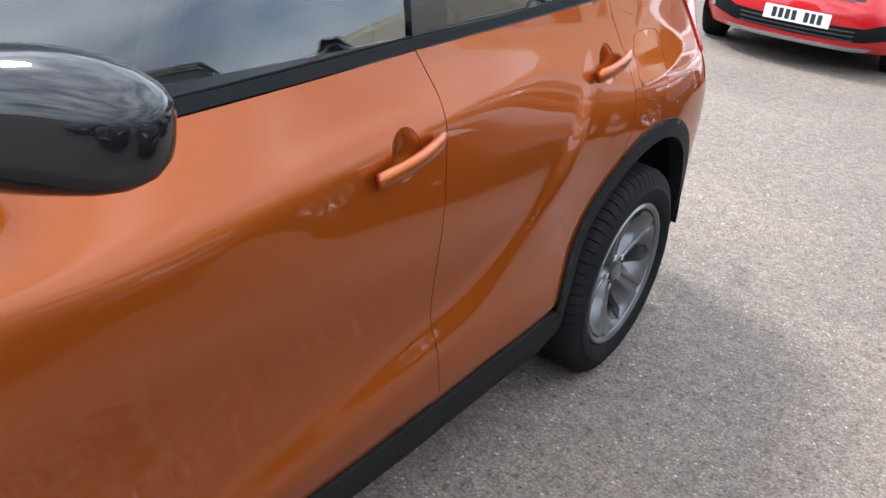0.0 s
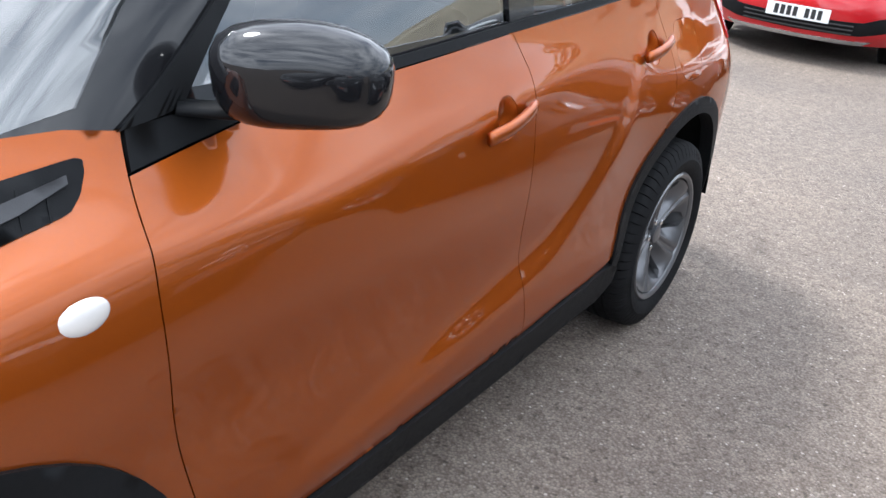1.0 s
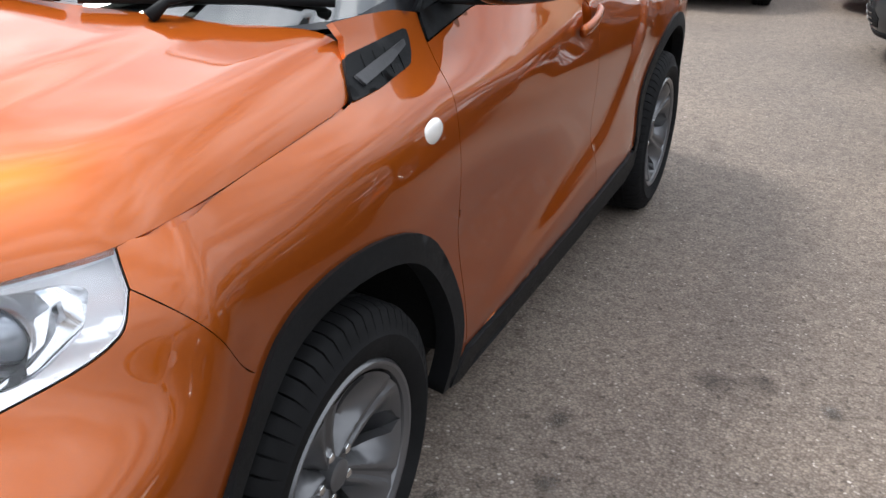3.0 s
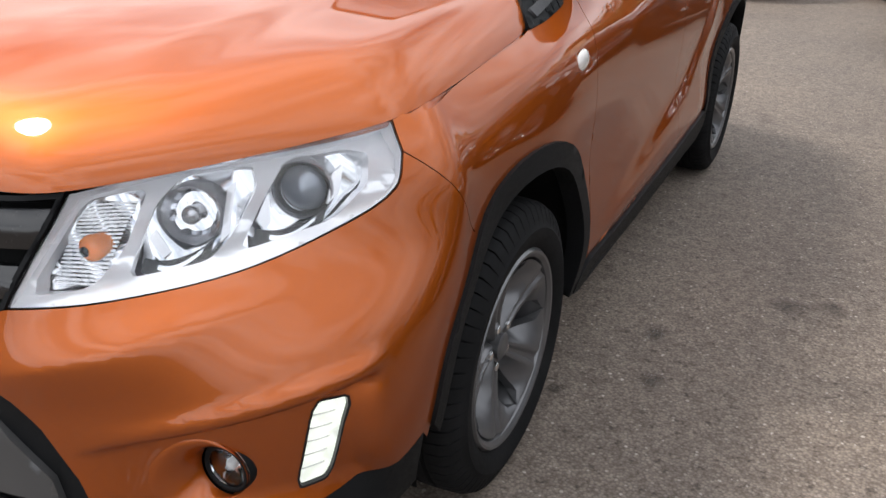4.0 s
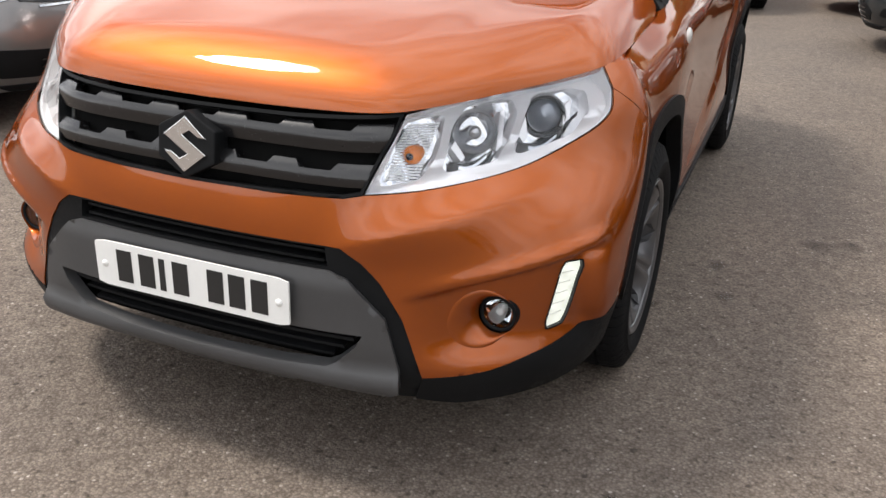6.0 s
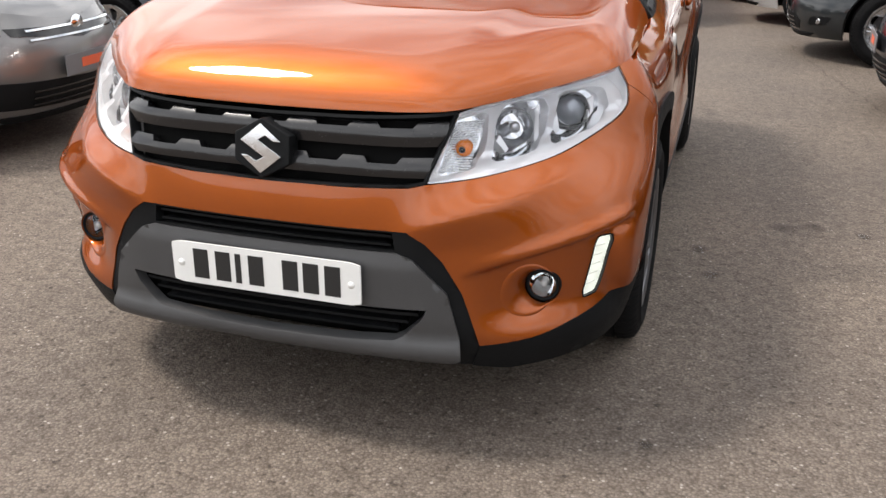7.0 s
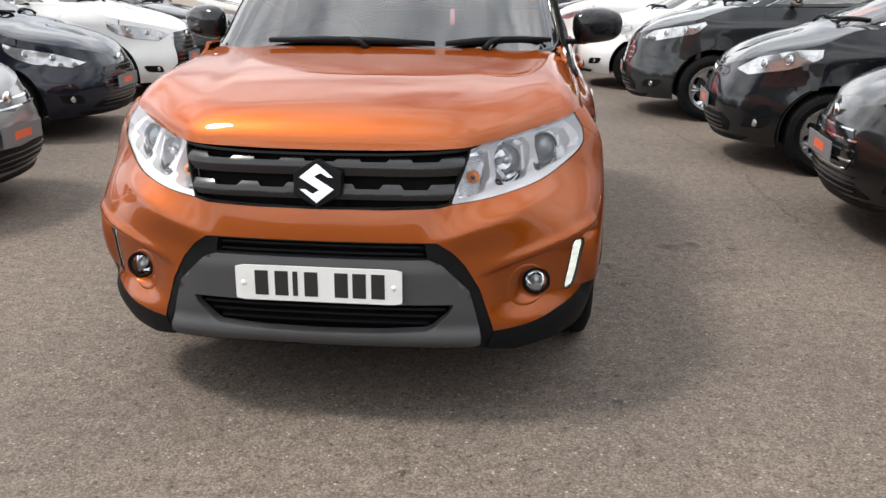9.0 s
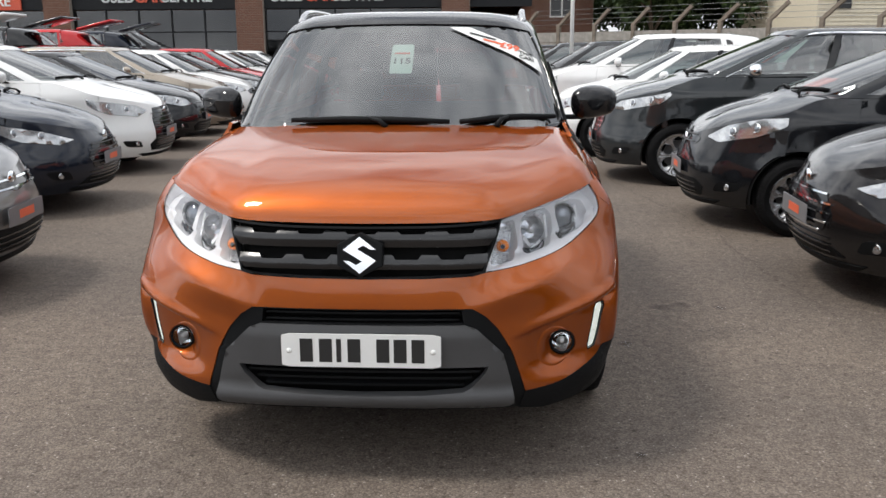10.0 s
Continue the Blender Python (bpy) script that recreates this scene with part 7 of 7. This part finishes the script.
def fence():
    a, c = Vector((3.6, 27.0, 0)), Vector((11.2, 20.0, 0))
    d = (c - a).normalized()
    n = 8
    step = (c - a).length / (n - 1)
    f = thing("security_fence", "concrete panel fence with cranked posts and barbed wire", "fence")
    turn = math.degrees(math.atan2(d.y, d.x))
    for i in range(-2, n + 4):
        p = a + d * step * i
        bm = box(-0.06, 0.06, -0.06, 0.06, 0, 2.25, 0.01)
        b2 = box(-0.05, 0.05, -0.05, 0.05, 0, 0.72, 0.01)
        bmesh.ops.rotate(b2, cent=(0, 0, 0), matrix=Matrix.Rotation(radians(48), 3, "Y"), verts=b2.verts)
        bmesh.ops.translate(b2, vec=(0, 0, 2.2), verts=b2.verts)
        me = bpy.data.meshes.new("tmp")
        b2.to_mesh(me)
        b2.free()
        bm.from_mesh(me)
        bpy.data.meshes.remove(me)
        o = part("post", bm, M_POST, f, "cranked concrete post")
        o.matrix_local = Matrix.Translation(p) @ pose(0, 0, 0, 0, 0, turn)
        if i < n + 3:
            for k in range(6):
                q = part("concrete_panel", box(0.05, step - 0.05, -0.025, 0.025, 0.335 * k + 0.01, 0.335 * k + 0.33, 0.006), M_CONCRETE, f)
                q.matrix_local = Matrix.Translation(p) @ pose(0, 0, 0, 0, 0, turn)
    for k in range(4):
        e = Vector((d.x * 0.17 * k, d.y * 0.17 * k, 2.26 + 0.155 * k))
        wv, wf = tube([a - d * step * 2 + e, c + d * step * 3 + e], 0.006, 5)
        part("barbed_wire", mesh_of("barbed_wire", wv, wf), M_WIRE, f)


def tree(x, y, h, r, seed):
    rnd = random.Random(seed)
    t = thing("tree", "leafy green tree beyond the yard fence", "tree", pose(x, y, 0), "trees behind the yard")
    pts, rad = [(0, 0, 0)], [0.22]
    for i in range(1, 6):
        pts.append((rnd.uniform(-0.2, 0.2) * i * 0.4, rnd.uniform(-0.2, 0.2) * i * 0.4, h * 0.13 * i))
        rad.append(0.22 * (1 - i / 7))
    v, f = tube(pts, rad, 9)
    trunk = part("trunk", mesh_of("trunk", v, f), M_BARK, t)
    tips = []
    for i in range(9):
        b = Vector(pts[2 + i % 4])
        a = rnd.uniform(0, 6.28)
        e = b + Vector((math.cos(a) * r * rnd.uniform(0.5, 0.85), math.sin(a) * r * rnd.uniform(0.5, 0.85), rnd.uniform(0.12, 0.42) * h))
        v, f = tube([b, b.lerp(e, 0.5) + Vector((0, 0, 0.2)), e], [0.09, 0.05, 0.02], 6)
        part("limb", mesh_of("limb", v, f), M_BARK, trunk)
        tips += [e, b.lerp(e, 0.6)]
    tips.append(Vector((0, 0, h * 0.9)))
    vs, fs = [], []
    for e in tips:
        for _ in range(300):
            dv = Vector((rnd.gauss(0, 1), rnd.gauss(0, 1), rnd.gauss(0, 0.8)))
            c = e + dv.normalized() * r * 0.42 * rnd.random() ** 0.45
            s = rnd.uniform(0.16, 0.36)
            n1 = Vector((rnd.gauss(0, 1), rnd.gauss(0, 1), rnd.gauss(0, 1))).normalized()
            n2 = n1.orthogonal().normalized()
            k = len(vs)
            vs += [c + n1 * s, c + n2 * s * 0.6, c - n1 * s, c - n2 * s * 0.6]
            fs.append((k, k + 1, k + 2, k + 3))
    tagged(part("crown", mesh_of("crown", vs, fs, False), M_LEAF, t), kind="stuff")


showroom()
brick_house()
cream_shed()
fence()
for i, (x, y, h, r) in enumerate(((10.5, 58, 9.5, 4.0), (14.0, 62, 10.5, 4.4), (18.5, 66, 10, 4.2), (13.0, 70, 11, 4.5), (22.0, 68, 10, 4.6), (26.0, 72, 11, 4.8), (8.5, 74, 11, 4.0), (17.0, 56, 9.5, 4.4), (30.0, 66, 10, 4.6), (20.5, 60, 10, 4.4), (11.8, 66, 9, 4.4))):
    tree(x, y, h, r, 11 + i)
pole = thing("flag_pole", "thin white pole standing between the parked cars", "pole", pose(2.02, 16.6, 0))
pv, pf = tube([(0, 0, 0), (0, 0, 3), (0, 0, 6.5)], [0.045, 0.040, 0.034], 14)
part("shaft", mesh_of("shaft", pv, pf), M_WHITE, pole)
part("base_plate", box(-0.14, 0.14, -0.14, 0.14, 0, 0.03, 0.006), M_CONCRETE, pole)


def stain_mat():
    m, nt, p = nodes_of("oil_stain")
    tc = nt.nodes.new("ShaderNodeTexCoord")
    gr = nt.nodes.new("ShaderNodeTexGradient")
    gr.gradient_type = "SPHERICAL"
    nt.links.new(tc.outputs["Object"], gr.inputs["Vector"])
    nz = noise_node(nt, 9.0, 4.0, 0.6)
    c = mixed(nt, "MULTIPLY", 1.0, gr.outputs["Color"], nz.outputs["Color"])
    a = ramp_node(nt, c, [(0.12, (0, 0, 0)), (0.34, (0.42, 0.42, 0.42))])
    nt.links.new(a.outputs["Color"], p.inputs["Alpha"])
    p.inputs["Base Color"].default_value, p.inputs["Roughness"].default_value = (0.035, 0.032, 0.030, 1), 0.55
    return m


M_STAIN = stain_mat()
sv = [(math.cos(2 * math.pi * i / 28), math.sin(2 * math.pi * i / 28), 0) for i in range(28)]
STAIN = mesh_of("oil_stain", sv, [tuple(range(28))], False)
STAIN.materials.append(M_STAIN)
for x, y, r in ((0.955, 0.187, 0.04), (0.04, -0.05, 0.0), (1.079, 1.430, 0.075), (0.853, 1.262, 0.055), (1.02, 1.69, 0.075), (0.30, -0.343, 0.035), (1.68, 2.08, 0.07), (0.99, -0.147, 0.04)):
    if r:
        st = tagged(new("oil_stain", STAIN), "small dark oil stain soaked into the tarmac", "stain", "oil stains on the tarmac", "structure")
        st.matrix_world = pose(x, y, 0.0045, 0, 0, 77 * x) @ Matrix.Diagonal((r * 0.85, r * 0.65, r, 1))


# ---------------------------------------------------------------- a worn crack across the tarmac
def crack():
    rnd = random.Random(5)
    line = smooth_line([(1.62, 7.9), (1.74, 7.03), (1.93, 5.72), (2.10, 4.88), (2.17, 3.62), (2.19, 2.80), (2.30, 1.9)], 8)
    vs, fs = [], []
    for i, (x, y) in enumerate(line):
        x, w = x + rnd.uniform(-0.025, 0.025), rnd.uniform(0.004, 0.016)
        vs += [(x - w, y, 0.003), (x + w, y, 0.003)]
        if i:
            fs.append((2 * i - 2, 2 * i - 1, 2 * i + 1, 2 * i))
    m, nt, p = nodes_of("crack_filler")
    nz = noise_node(nt, 24.0, 4.0, 0.7)
    a = ramp_node(nt, nz.outputs["Fac"], [(0.42, (0.0, 0.0, 0.0)), (0.60, (0.30, 0.30, 0.30))])
    nt.links.new(a.outputs["Color"], p.inputs["Alpha"])
    p.inputs["Base Color"].default_value, p.inputs["Roughness"].default_value = (0.045, 0.038, 0.032, 1), 0.9
    tagged(part("tarmac_crack", mesh_of("tarmac_crack", vs, fs, False), m, None), "thin worn crack running across the tarmac", "crack", kind="structure")


crack()
